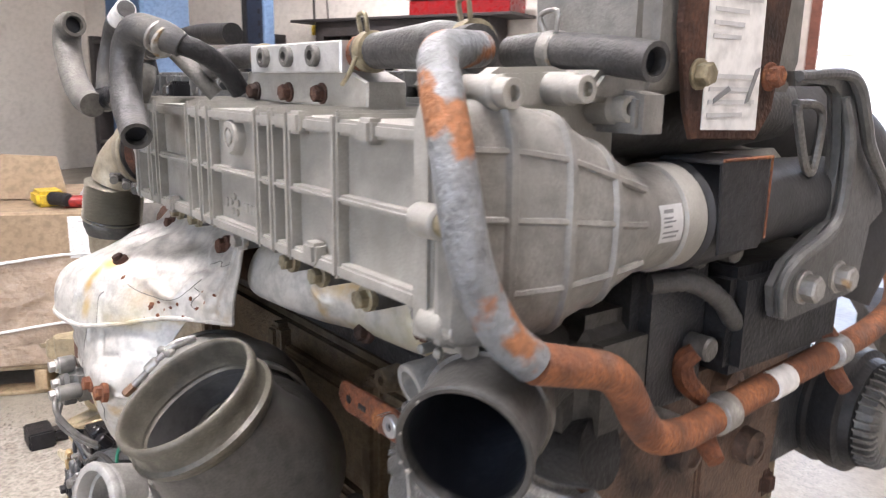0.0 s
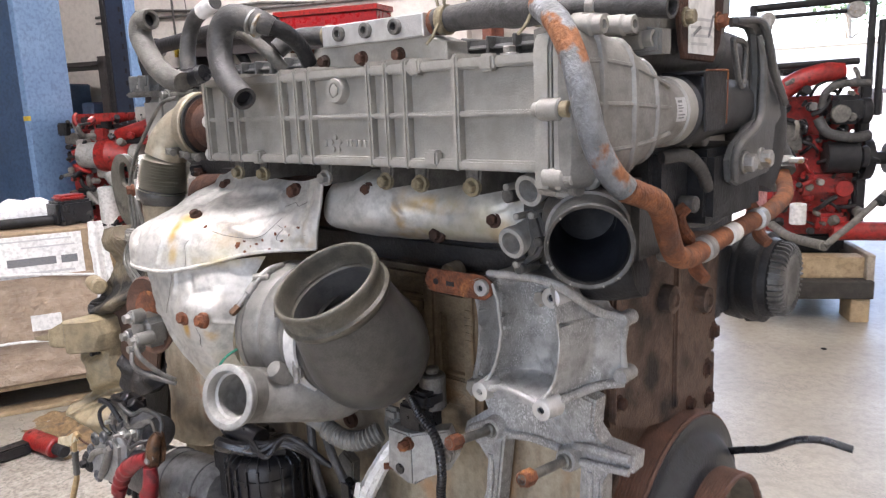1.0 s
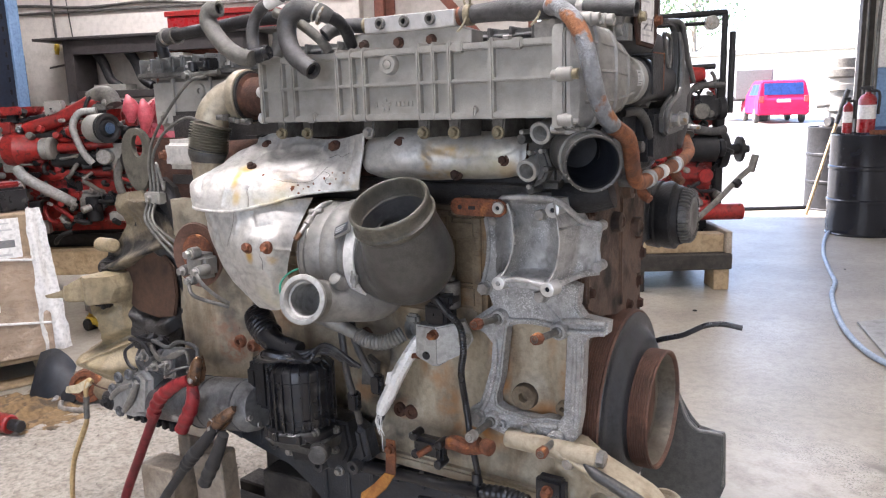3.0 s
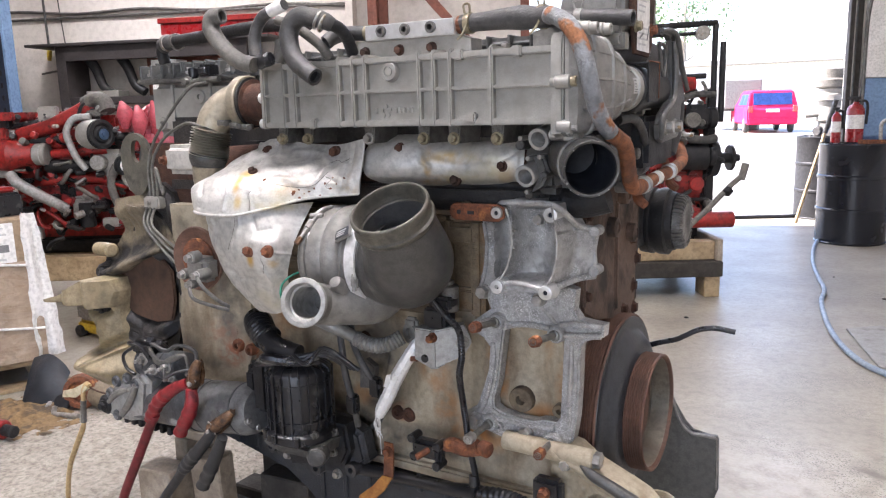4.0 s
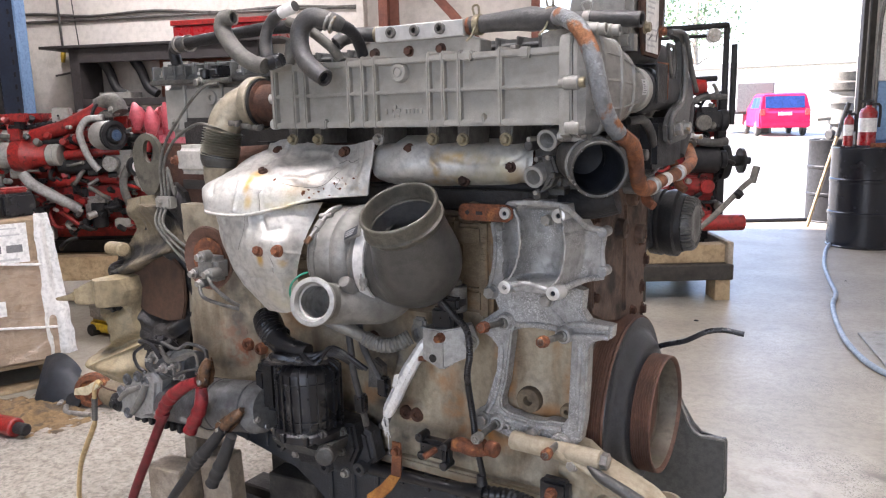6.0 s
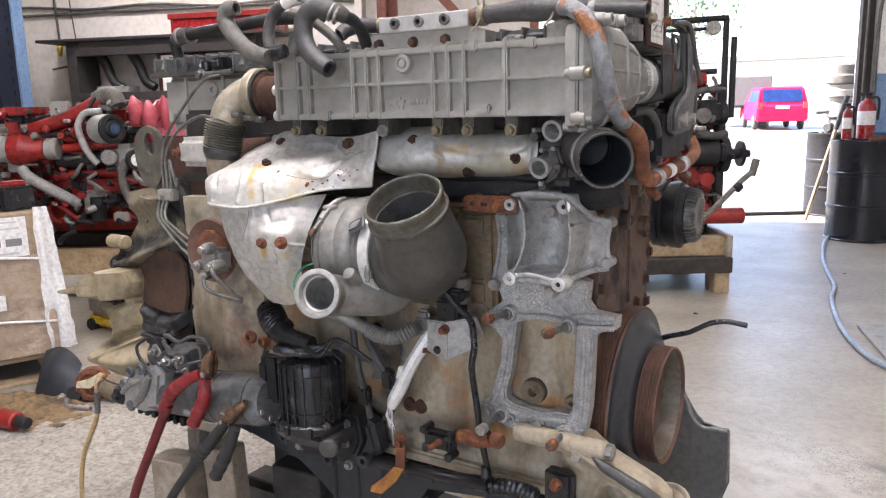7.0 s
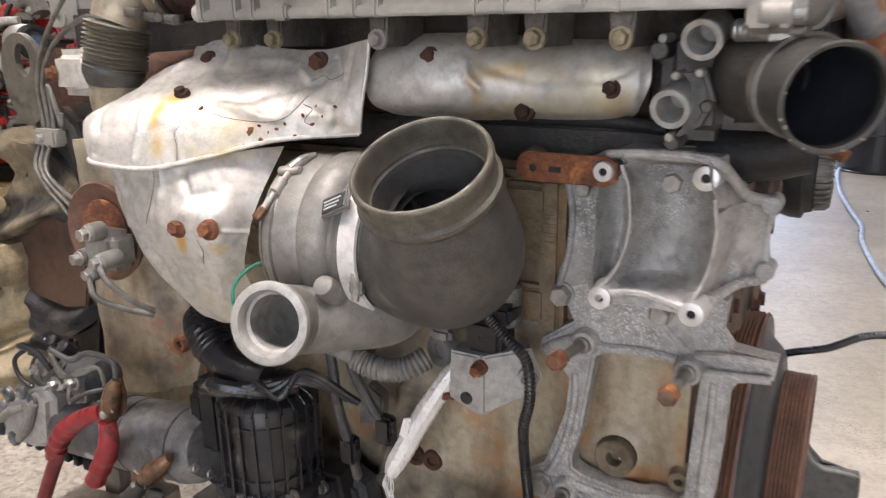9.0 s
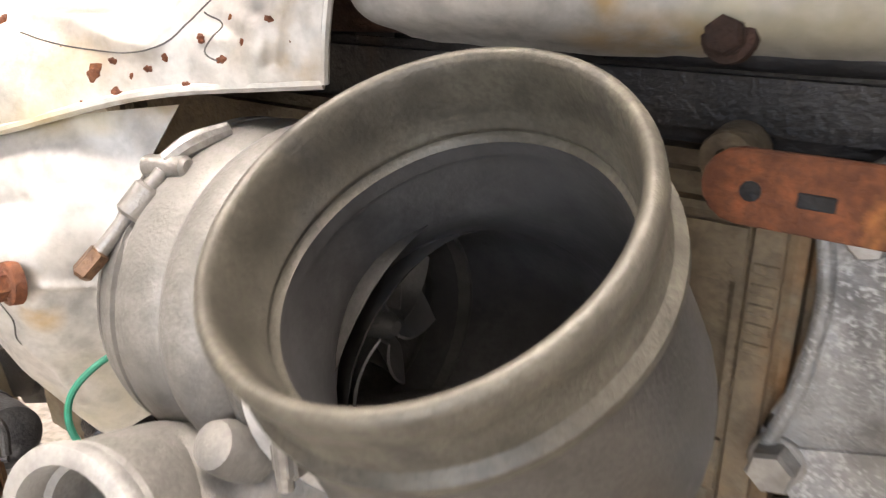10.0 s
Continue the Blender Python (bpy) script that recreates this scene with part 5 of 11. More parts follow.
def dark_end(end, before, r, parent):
    """A near-black disc for the shade inside a cut hose, a little way in from its mouth."""
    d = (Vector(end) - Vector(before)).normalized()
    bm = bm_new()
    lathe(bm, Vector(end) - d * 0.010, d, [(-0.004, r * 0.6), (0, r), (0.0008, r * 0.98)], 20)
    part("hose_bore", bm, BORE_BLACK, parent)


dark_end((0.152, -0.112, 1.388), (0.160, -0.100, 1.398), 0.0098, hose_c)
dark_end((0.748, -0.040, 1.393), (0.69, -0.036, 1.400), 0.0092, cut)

# ---- loose hoses over the cooler ----
bm = bm_new()
sweep(bm, [(0.206, -0.158, 1.414), (0.196, -0.170, 1.422), (0.180, -0.180, 1.427), (0.155, -0.190, 1.430), (0.135, -0.195, 1.412), (0.135, -0.200, 1.380), (0.152, -0.205, 1.350), (0.178, -0.208, 1.330), (0.204, -0.212, 1.316)],
      [0.014, 0.0165, 0.018, 0.0185, 0.0185, 0.018, 0.0175, 0.017, 0.0165], 22, hollow=0.03)
hose_a = part("coolant_hose", bm, RUBBER, engine, "grey rubber hose elbow cut open at its end")
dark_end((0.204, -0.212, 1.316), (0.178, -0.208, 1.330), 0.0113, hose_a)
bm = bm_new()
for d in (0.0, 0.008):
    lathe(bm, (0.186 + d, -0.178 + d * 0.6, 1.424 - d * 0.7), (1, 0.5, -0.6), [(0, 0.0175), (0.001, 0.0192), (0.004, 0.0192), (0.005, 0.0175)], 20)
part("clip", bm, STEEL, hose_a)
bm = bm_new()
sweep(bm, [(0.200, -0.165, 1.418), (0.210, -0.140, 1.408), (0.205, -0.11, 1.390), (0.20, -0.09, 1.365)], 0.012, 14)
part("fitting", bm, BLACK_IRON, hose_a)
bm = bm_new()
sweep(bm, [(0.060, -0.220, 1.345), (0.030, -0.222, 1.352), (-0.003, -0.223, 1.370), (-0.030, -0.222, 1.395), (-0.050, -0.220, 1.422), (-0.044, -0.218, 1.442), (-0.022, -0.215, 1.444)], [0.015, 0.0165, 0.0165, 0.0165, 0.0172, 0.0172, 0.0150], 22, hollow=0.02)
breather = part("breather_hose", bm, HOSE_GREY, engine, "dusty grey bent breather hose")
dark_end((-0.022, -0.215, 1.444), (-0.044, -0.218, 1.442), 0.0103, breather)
bm = bm_new()
sweep(bm, [(0.120, -0.19, 1.456), (0.098, -0.19, 1.450), (0.066, -0.19, 1.440), (0.045, -0.19, 1.420), (0.040, -0.195, 1.392), (0.046, -0.20, 1.362)], [0.010, 0.0105, 0.0115, 0.0115, 0.012, 0.012], 18)
hose_b = part("vent_hose", bm, RUBBER, engine, "thin dark rubber hose with a white wrap")
bm = bm_new()
sweep(bm, [(0.118, -0.19, 1.4555), (0.100, -0.19, 1.451), (0.082, -0.19, 1.446)], 0.0118, 18)
part("white_wrap", bm, PAPER, hose_b)
bm = bm_new()
sweep(bm, [(0.026, -0.205, 1.352), (0.050, -0.20, 1.352), (0.082, -0.195, 1.358)], [0.014, 0.015, 0.013], 16, 4, wave=0.05)
part("connector", bm, PLASTIC, hose_b)
bm = bm_new()
sweep(bm, [(0.075, -0.17, 1.352), (0.082, -0.165, 1.375), (0.078, -0.16, 1.392)], [0.012, 0.014, 0.013], 14)
sweep(bm, [(0.06, -0.15, 1.435), (0.10, -0.14, 1.420), (0.14, -0.12, 1.385), (0.15, -0.10, 1.36)], 0.010, 12)
part("tail_hose", bm, HOSE_GREY, hose_b)
# black crossover pipe behind
bm = bm_new()
sweep(bm, [(-0.485, 0.02, 1.385), (-0.488, 0.015, 1.42), (-0.46, 0.01, 1.432), (-0.40, 0.0, 1.436), (-0.28, -0.01, 1.440), (-0.12, -0.02, 1.446), (0.04, -0.03, 1.44)], 0.0145, 18)
xover = part("crossover_pipe", bm, BLACK_IRON, engine, "black pipe across the valve cover")
bm = bm_new()
sweep(bm, [(-0.478, 0.012, 1.428), (-0.455, 0.009, 1.4335), (-0.415, 0.003, 1.436)], 0.019, 18)
part("hose_joint", bm, RUBBER, xover)
for x in (-0.462, -0.425):
    bm = bm_new()
    lathe(bm, (x, 0.0085, 1.4345), (1, -0.1, 0.05), [(0, 0.0185), (0.001, 0.021), (0.009, 0.021), (0.01, 0.0185)], 18)
    part("clip", bm, STEEL, xover)

# ---- exhaust side ----
bm = bm_new()
patch(bm, [
    [(-0.160, -0.100, 1.116), (-0.108, -0.112, 1.146), (-0.040, -0.088, 1.196), (0.060, -0.074, 1.186), (0.150, -0.084, 1.186), (0.232, -0.108, 1.198)],
    [(-0.162, -0.125, 1.108), (-0.126, -0.168, 1.122), (-0.045, -0.125, 1.166), (0.060, -0.100, 1.160), (0.150, -0.102, 1.160), (0.230, -0.112, 1.166)],
    [(-0.160, -0.145, 1.098), (-0.132, -0.222, 1.106), (-0.035, -0.205, 1.131), (0.060, -0.170, 1.134), (0.140, -0.135, 1.136), (0.226, -0.118, 1.132)],
    [(-0.155, -0.150, 1.090), (-0.122, -0.242, 1.090), (-0.030, -0.238, 1.090), (0.050, -0.207, 1.096), (0.135, -0.157, 1.110), (0.224, -0.121, 1.112)],
    [(-0.145, -0.150, 1.062), (-0.108, -0.249, 1.056), (-0.020, -0.246, 1.050), (0.050, -0.217, 1.062), (0.130, -0.167, 1.083), (0.221, -0.119, 1.090)]],
      125, 100, 0.0038, 11.0, 0.0016, 0.0014, 0.0, [
          (-0.004, 0.0035, [(-0.060, 1.190), (-0.048, 1.172), (-0.060, 1.156)]), (0.004, 0.004, [(-0.010, 1.188), (-0.005, 1.170), (-0.018, 1.152)]), (0.0035, 0.004, [(0.178, 1.176), (0.195, 1.150), (0.190, 1.128)]), (-0.0035, 0.003, [(0.120, 1.176), (0.126, 1.158), (0.150, 1.150)]), (0.003, 0.003, [(-0.100, 1.120), (-0.085, 1.090), (-0.088, 1.066)]), (-0.0035, 0.003, [(-0.030, 1.118), (-0.022, 1.095), (-0.028, 1.060)]),
          (-0.0026, 0.0022, [(0.021, 1.100), (0.028, 1.080), (0.030, 1.059)]), (-0.0045, 0.005, [(0.087, 1.118), (0.119, 1.108), (0.133, 1.107), (0.143, 1.119), (0.147, 1.140)]),
          (0.004, 0.007, [(0.010, 1.136), (0.083, 1.129), (0.112, 1.138), (0.142, 1.143), (0.165, 1.148)]), (-0.004, 0.006, [(-0.100, 1.146), (-0.080, 1.158), (-0.050, 1.165)]),
          (0.004, 0.008, [(-0.080, 1.185), (-0.032, 1.165), (0.006, 1.140)]), (-0.0035, 0.005, [(-0.045, 1.176), (-0.035, 1.158), (-0.050, 1.148)]), (0.003, 0.004, [(0.165, 1.120), (0.180, 1.112), (0.172, 1.103)]),
          (-0.003, 0.004, [(0.06, 1.124), (0.10, 1.121)]), (-0.004, 0.007, [(0.040, 1.170), (0.10, 1.168), (0.14, 1.160)]), (0.0035, 0.004, [(0.205, 1.185), (0.203, 1.14), (0.198, 1.10)])])
up_tree = BVHTree.FromBMesh(bm)
shield_up = part("heat_shield", bm, SHIELD, engine, "crumpled aluminium heat shield with rust-brown stains", 60)
bm = bm_new()
sweep(bm, [(-0.145, -0.152, 1.062), (-0.108, -0.2505, 1.056), (-0.020, -0.2475, 1.050), (0.050, -0.2185, 1.062), (0.130, -0.1685, 1.083), (0.221, -0.1205, 1.090)], 0.0032, 8, 10)
sweep(bm, [(0.2215, -0.1205, 1.090), (0.225, -0.121, 1.112), (0.227, -0.1185, 1.132), (0.231, -0.1125, 1.166), (0.233, -0.1085, 1.198)], 0.0028, 8, 8)
part("rolled_edge", bm, SHIELD, shield_up)
bm = bm_new()
patch(bm, [
    [(-0.140, -0.120, 1.062), (-0.105, -0.225, 1.060), (-0.020, -0.232, 1.056), (0.060, -0.200, 1.066), (0.122, -0.142, 1.072)],
    [(-0.140, -0.120, 0.985), (-0.098, -0.215, 0.975), (0.000, -0.240, 0.982), (0.075, -0.234, 0.985), (0.110, -0.190, 1.000)],
    [(-0.118, -0.110, 0.910), (-0.070, -0.200, 0.900), (0.010, -0.222, 0.905), (0.060, -0.218, 0.908), (0.088, -0.195, 0.925)],
    [(-0.070, -0.090, 0.855), (-0.030, -0.165, 0.838), (0.020, -0.188, 0.838), (0.055, -0.188, 0.842), (0.082, -0.160, 0.862)]],
      104, 96, 0.0036, 11.0, 0.0016, 0.0012, 3.0, [
          (-0.004, 0.004, [(-0.075, 1.040), (-0.060, 1.005), (-0.072, 0.970)]), (0.0035, 0.004, [(0.030, 1.045), (0.045, 1.020), (0.070, 1.025)]), (-0.003, 0.003, [(0.060, 0.950), (0.066, 0.915), (0.058, 0.880)]), (0.004, 0.005, [(-0.055, 0.930), (-0.020, 0.915), (0.020, 0.920)]),
          (-0.0026, 0.0024, [(-0.004, 1.056), (0.004, 1.030), (-0.004, 1.005), (-0.014, 0.985)]), (-0.003, 0.0025, [(0.088, 0.979), (0.102, 0.973)]), (0.003, 0.005, [(-0.11, 1.031), (-0.085, 1.011), (-0.06, 1.035)]),
          (0.005, 0.010, [(-0.06, 1.0), (-0.045, 0.94), (-0.03, 0.88)]), (-0.004, 0.012, [(0.03, 0.998), (0.08, 1.0)])])
lo_tree = BVHTree.FromBMesh(bm)
shield_lo = part("heat_shield", bm, SHIELD, engine, "dented aluminium heat shield under the larger one", 60)
bm = bm_new()
patch(bm, [
    [(0.222, -0.030, 1.198), (0.300, -0.030, 1.203), (0.400, 0.000, 1.195), (0.500, 0.008, 1.194), (0.545, 0.012, 1.188)],
    [(0.220, -0.076, 1.182), (0.300, -0.072, 1.186), (0.385, -0.038, 1.184), (0.490, -0.030, 1.183), (0.540, -0.016, 1.176)],
    [(0.218, -0.094, 1.152), (0.300, -0.090, 1.152), (0.385, -0.056, 1.152), (0.490, -0.046, 1.152), (0.542, -0.028, 1.150)],
    [(0.220, -0.088, 1.126), (0.300, -0.084, 1.124), (0.385, -0.050, 1.120), (0.490, -0.040, 1.120), (0.530, -0.022, 1.124)],
    [(0.224, -0.050, 1.108), (0.300, -0.046, 1.104), (0.385, -0.014, 1.102), (0.490, -0.006, 1.102), (0.512, 0.002, 1.108)]],
      120, 72, 0.0022, 13.0, 0.0016, 0.0008, 8.0, [
          (0.0018, 0.004, [(0.490, 1.150), (0.516, 1.160), (0.530, 1.173)]), (-0.0025, 0.005, [(0.521, 1.110), (0.530, 1.147), (0.528, 1.178)]), (-0.004, 0.005, [(0.338, 1.170), (0.342, 1.155), (0.356, 1.142)]),
          (0.0015, 0.006, [(0.36, 1.165), (0.42, 1.150), (0.49, 1.155)])])
shield_r = part("heat_shield", bm, SHIELD, engine, "long aluminium manifold heat shield, yellow heat tint", 60)
for sh, spots in ((shield_up, ((-0.030, -0.104, 1.173, 0.011), (0.148, -0.096, 1.171, 0.012), (0.003, -0.188, 1.137, 0.009))),
                  (shield_lo, ((0.032, -0.243, 0.981, 0.0115), (0.080, -0.240, 0.983, 0.0115))),
                  (shield_r, ((0.295, -0.074, 1.177, 0.0115), (0.403, -0.046, 1.116, 0.011), (0.503, -0.042, 1.144, 0.010)))):
    for x, y, z, r in spots:
        bm = bm_new()
        lathe(bm, (x, y, z), (0, -1, 0.15) if r != 0.009 else (0, -0.5, 1), [(-0.004, r * 1.15), (0.002, r * 1.1), (0.003, r * 0.9)], 18)
        hex_bolt(bm, (x, y - 0.001, z), (0, -1, 0.15) if r != 0.009 else (0, -0.5, 1), r * 0.82, 1.0, r * 0.7, 0.2 + x * 9)
        part("shield_bolt", bm, RUST_DARK if sh is not shield_lo else RUST, sh, "rusted flange bolt")
# rust specks on the shield's front
for x, y, z, r in ((0.015, -0.202, 1.115, 3.2), (0.073, -0.179, 1.116, 3.0), (0.095, -0.167, 1.121, 2.2), (0.076, -0.193, 1.096, 2.4), (0.089, -0.188, 1.089, 3.2), (0.103, -0.179, 1.094, 3.4), (0.116, -0.175, 1.083, 2.4), (0.075, -0.198, 1.081, 2.2), (0.210, -0.125, 1.119, 2.2),
                   (0.209, -0.127, 1.113, 2.8), (0.170, -0.144, 1.101, 2.0), (0.152, -0.155, 1.088, 1.6), (0.173, -0.135, 1.122, 1.8), (0.131, -0.163, 1.096, 1.6), (0.208, -0.127, 1.104, 1.8), (0.060, -0.190, 1.108, 1.4), (0.082, -0.184, 1.106, 1.6), (0.112, -0.172, 1.100, 1.5), (0.122, -0.168, 1.092, 1.2), (0.140, -0.158, 1.102, 1.3), (0.160, -0.148, 1.112, 1.5), (0.182, -0.138, 1.110, 1.3), (0.196, -0.131, 1.122, 1.4), (0.098, -0.186, 1.078, 1.3), (0.042, -0.195, 1.120, 2.2), (0.054, -0.206, 1.090, 1.5)):
    bm = bm_new()
    rr = r * 0.00135
    u, v, w = basis((0.45, -0.9, 0.25))
    mid = Vector((x, y, z)) - w * 0.002
    rings = [[bm.verts.new(mid + w * d + (u * math.cos(a) + v * math.sin(a)) * rr * k * (1 + 0.24 * math.sin(2 * a + x * 300) + 0.16 * math.sin(5 * a + z * 400))) for a in [i * math.pi / 8 for i in range(16)]] for d, k in ((0.0, 1.25), (0.0042, 1.0), (0.0050, 0.5))]
    skin(bm, rings)
    part("rust_spot", bm, RUST, shield_up)

def crack(tree, owner, pts, r):
    """A hair-thin dark tube that follows a sheet's face through the points (x, z), painting the shade of a fold."""
    run = []
    for q in curve_points([(x, 0, z) for x, z in pts], 6):
        hit = tree.ray_cast(Vector((q.x, -1, q.z)), Y)[0]
        if hit:
            run.append(hit - Y * r * 0.3)
    if len(run) > 3:
        bm = bm_new()
        sweep(bm, run, r, 6, 1)
        part("crack", bm, CAST_DARK, owner)


# dark lines for a drip and for fold shade, put in as colour
crack(up_tree, shield_up, [(0.026, 1.102), (0.023, 1.090), (0.029, 1.076), (0.027, 1.058)], 0.0005)
crack(up_tree, shield_up, [(0.059, 1.115), (0.092, 1.107), (0.124, 1.105), (0.144, 1.112), (0.158, 1.134)], 0.0005)
crack(up_tree, shield_up, [(0.150, 1.150), (0.165, 1.156), (0.180, 1.152), (0.195, 1.160)], 0.0005)
crack(up_tree, shield_up, [(0.156, 1.125), (0.168, 1.118), (0.163, 1.106), (0.172, 1.100)], 0.0005)
crack(lo_tree, shield_lo, [(-0.010, 1.046), (-0.009, 1.027), (-0.018, 1.003), (-0.030, 0.978)], 0.0005)
crack(lo_tree, shield_lo, [(0.060, 0.968), (0.064, 0.952), (0.061, 0.935)], 0.0005)

# bellows and its bend from the gas cooler
bm = bm_new()
line = [(-0.070, -0.108, 1.277), (-0.095, -0.112, 1.277), (-0.122, -0.124, 1.268), (-0.142, -0.138, 1.248), (-0.150, -0.147, 1.222)]
sweep(bm, line, [0.044, 0.043, 0.040, 0.037, 0.036], 26, 8)
bend = part("exhaust_elbow", bm, PIPE_TAN, engine, "heat-tinted steel elbow with a flexible bellows")
bm = bm_new()
sweep(bm, [(-0.149, -0.1475, 1.222), (-0.153, -0.150, 1.203), (-0.156, -0.152, 1.185), (-0.160, -0.1535, 1.166)], 0.0385, 36, 7, wave=0.14)
part("bellows", bm, BELLOWS, bend, "corrugated steel bellows")
bm = bm_new()
sweep(bm, [(-0.160, -0.1535, 1.168), (-0.162, -0.1545, 1.158), (-0.163, -0.155, 1.150), (-0.164, -0.1555, 1.142)], [0.040, 0.041, 0.038, 0.035], 26, 4)
part("bellows_collar", bm, NECK_GREY, bend, "dark collar under the bellows")
bm = bm_new()
sweep(bm, [(-0.164, -0.1555, 1.142), (-0.166, -0.155, 1.115), (-0.160, -0.150, 1.08), (-0.14, -0.13, 1.05)], [0.033, 0.032, 0.030, 0.030], 22, 6)
part("lower_pipe", bm, PIPE_TAN, bend)
bm = bm_new()
lathe(bm, (-0.088, -0.110, 1.277), (1, 0.06, 0.0), [(0, 0.046), (0.001, 0.0565), (0.003, 0.0575), (0.020, 0.0575), (0.022, 0.056), (0.023, 0.050)], 40)
part("v_band", bm, PIPE_TAN, bend)
bm = bm_new()
lathe(bm, (-0.066, -0.1085, 1.277), (1, 0.06, 0.0), [(0, 0.044), (0.001, 0.0535), (0.007, 0.0535), (0.008, 0.044)], 36)
part("band_gap", bm, BLACK_IRON, bend)
bm = bm_new()
lathe(bm, (-0.062, -0.108, 1.277), X, [(0, 0.049), (0.008, 0.049), (0.010, 0.040), (0.05, 0.039), (0.076, 0.042)], 28)
part("joint_pipe", bm, RUST_DARK, bend, "dark rusted pipe stub")
bm = bm_new()
for x, y, z in ((-0.080, -0.150, 1.230), (-0.055, -0.145, 1.226), (-0.105, -0.160, 1.236)):
    cyl(bm, (x, y, z), (x + 0.02, y - 0.006, z - 0.002), 0.006, 10)
    box(bm, (x - 0.012, y - 0.004, z - 0.006), (x + 0.01, y + 0.02, z + 0.006), 0.002)
part("band_latch", bm, CAST_DARK, bend)
bm = bm_new()
box(bm, (-0.375, -0.105, 1.116), (-0.25, -0.02, 1.186), 0.014, 3)
stub = part("manifold_cover", bm, SHIELD, engine, "small aluminium manifold cover")
for p, d, r in (((-0.368, -0.106, 1.150), (-0.4, -0.9, 0), 0.009), ((-0.252, -0.106, 1.172), NEAR, 0.011)):
    bm = bm_new()
    hex_bolt(bm, p, d, r)
    part("cover_bolt", bm, RUST, stub)

# ---- turbocharger ----
TA = Vector((0.0, -0.128, 0.965))
bm = bm_new()
lathe(bm, (0.135, TA.y, TA.z), X, [(0.008, 0.060), (0.008, 0.093), (0.010, 0.098), (0.013, 0.0985), (0.014, 0.095), (0.016, 0.095), (0.017, 0.1000), (0.027, 0.1005), (0.0285, 0.0965), (0.0305, 0.0965), (0.032, 0.1005), (0.042, 0.1015), (0.054, 0.100), (0.064, 0.096), (0.070, 0.0895), (0.075, 0.0875), (0.098, 0.0845), (0.101, 0.0865), (0.106, 0.0865), (0.109, 0.083), (0.143, 0.083), (0.143, 0.058), (0.075, 0.056), (0.072, 0.01)], 64)
turbo = part("turbocharger", bm, CAST_MID, engine, "grey cast turbocharger compressor with open inlet and outlet")
bm = bm_new()
u = []
for k in range(41):
    a = radians(-60 + 300 * k / 40)
    u.append((0.212, TA.y + 0.072 * math.cos(a), TA.z + 0.072 * math.sin(a)))
sweep(bm, u[::4], [0.024 + 0.0016 * (10 - k) for k in range(11)], 20, 6)
part("volute", bm, CAST_MID, turbo)
OUT_C, OUT_N = Vector((0.209, -0.288, 0.904)), Vector((0.224, -0.944, 0.241)).normalized()
bm = bm_new()
sweep(bm, [OUT_C - OUT_N * 0.002, OUT_C - OUT_N * 0.028, OUT_C - OUT_N * 0.06 + Vector((0.004, 0, -0.003)), (0.228, -0.185, 0.880), (0.262, -0.135, 0.876), (0.285, -0.09, 0.885)], [0.043, 0.0415, 0.041, 0.042, 0.043, 0.03], 28, 8, caps=(False, True))
part("outlet_duct", bm, CAST_MID, turbo)
bm = bm_new()
lathe(bm, OUT_C - OUT_N * 0.014, OUT_N, [(-0.002, 0.0405), (0.0, 0.0435), (0.004, 0.0435), (0.006, 0.0455), (0.012, 0.0472), (0.015, 0.0465), (0.016, 0.045), (0.016, 0.0375), (0.012, 0.0355), (0.002, 0.0345), (0.0, 0.031), (-0.05, 0.030), (-0.09, 0.02)], 40, cap0=False)
part("outlet_rim", bm, CAST_PALE, turbo, "pale machined outlet rim")
bm = bm_new()
lathe(bm, (0.236, -0.205, 0.915), (0.05, -0.75, 0.65), [(0, 0.017), (0.022, 0.014), (0.029, 0.012), (0.032, 0.006)], 20)
part("casting_pad", bm, CAST_MID, turbo)
bm = bm_new()
PLATE_AT = Matrix.Translation((0.247, -0.206, 1.024)) @ pose(0, 0, 0, -38, -24, 0)
box(bm, (-0.021, -0.0035, -0.013), (0.021, 0.0035, 0.013), 0.002, 2)
bmesh.ops.transform(bm, matrix=PLATE_AT, verts=bm.verts)
name_plate = part("name_plate", bm, CAST_MID, turbo, "small riveted plate with worn marking")
bm = bm_new()
box(bm, (-0.0175, -0.0048, -0.0095), (0.0175, -0.003, 0.0095), 0.0006)
bmesh.ops.transform(bm, matrix=PLATE_AT, verts=bm.verts)
part("plate_face", bm, PAN_BLUE, name_plate)
for k in range(3):
    bm = bm_new()
    box(bm, (-0.014, -0.0056, -0.0055 + 0.0045 * k), (0.006 + 0.003 * k, -0.0046, -0.0038 + 0.0045 * k), 0.0002)
    bmesh.ops.transform(bm, matrix=PLATE_AT, verts=bm.verts)
    part("print_bar", bm, INK_PALE, name_plate)
for x, r0, mt, lb in ((0.252, 0.0905, STEEL_BRIGHT, "bright steel band clamp"), (0.1525, 0.0995, CAST, "v-band clamp")):
    bm = bm_new()
    w = 0.024 if x > 0.2 else 0.009
    lathe(bm, (x, TA.y, TA.z), X, [(0, r0 - 0.004), (0.001, r0), (w, r0), (w + 0.001, r0 - 0.004)], 48, closed=True)
    part("band_clamp", bm, mt, turbo, lb)
bm = bm_new()
c = Vector((0.272, -0.209, 0.932))
box(bm, c - Vector((0.009, 0.006, 0.010)), c + Vector((0.009, 0.006, 0.010)), 0.003, 2)
cyl(bm, c + Vector((0, -0.004, -0.016)), c + Vector((0, -0.004, 0.018)), 0.0045, 10)
part("clamp_screw", bm, STEEL, turbo)
bm = bm_new()
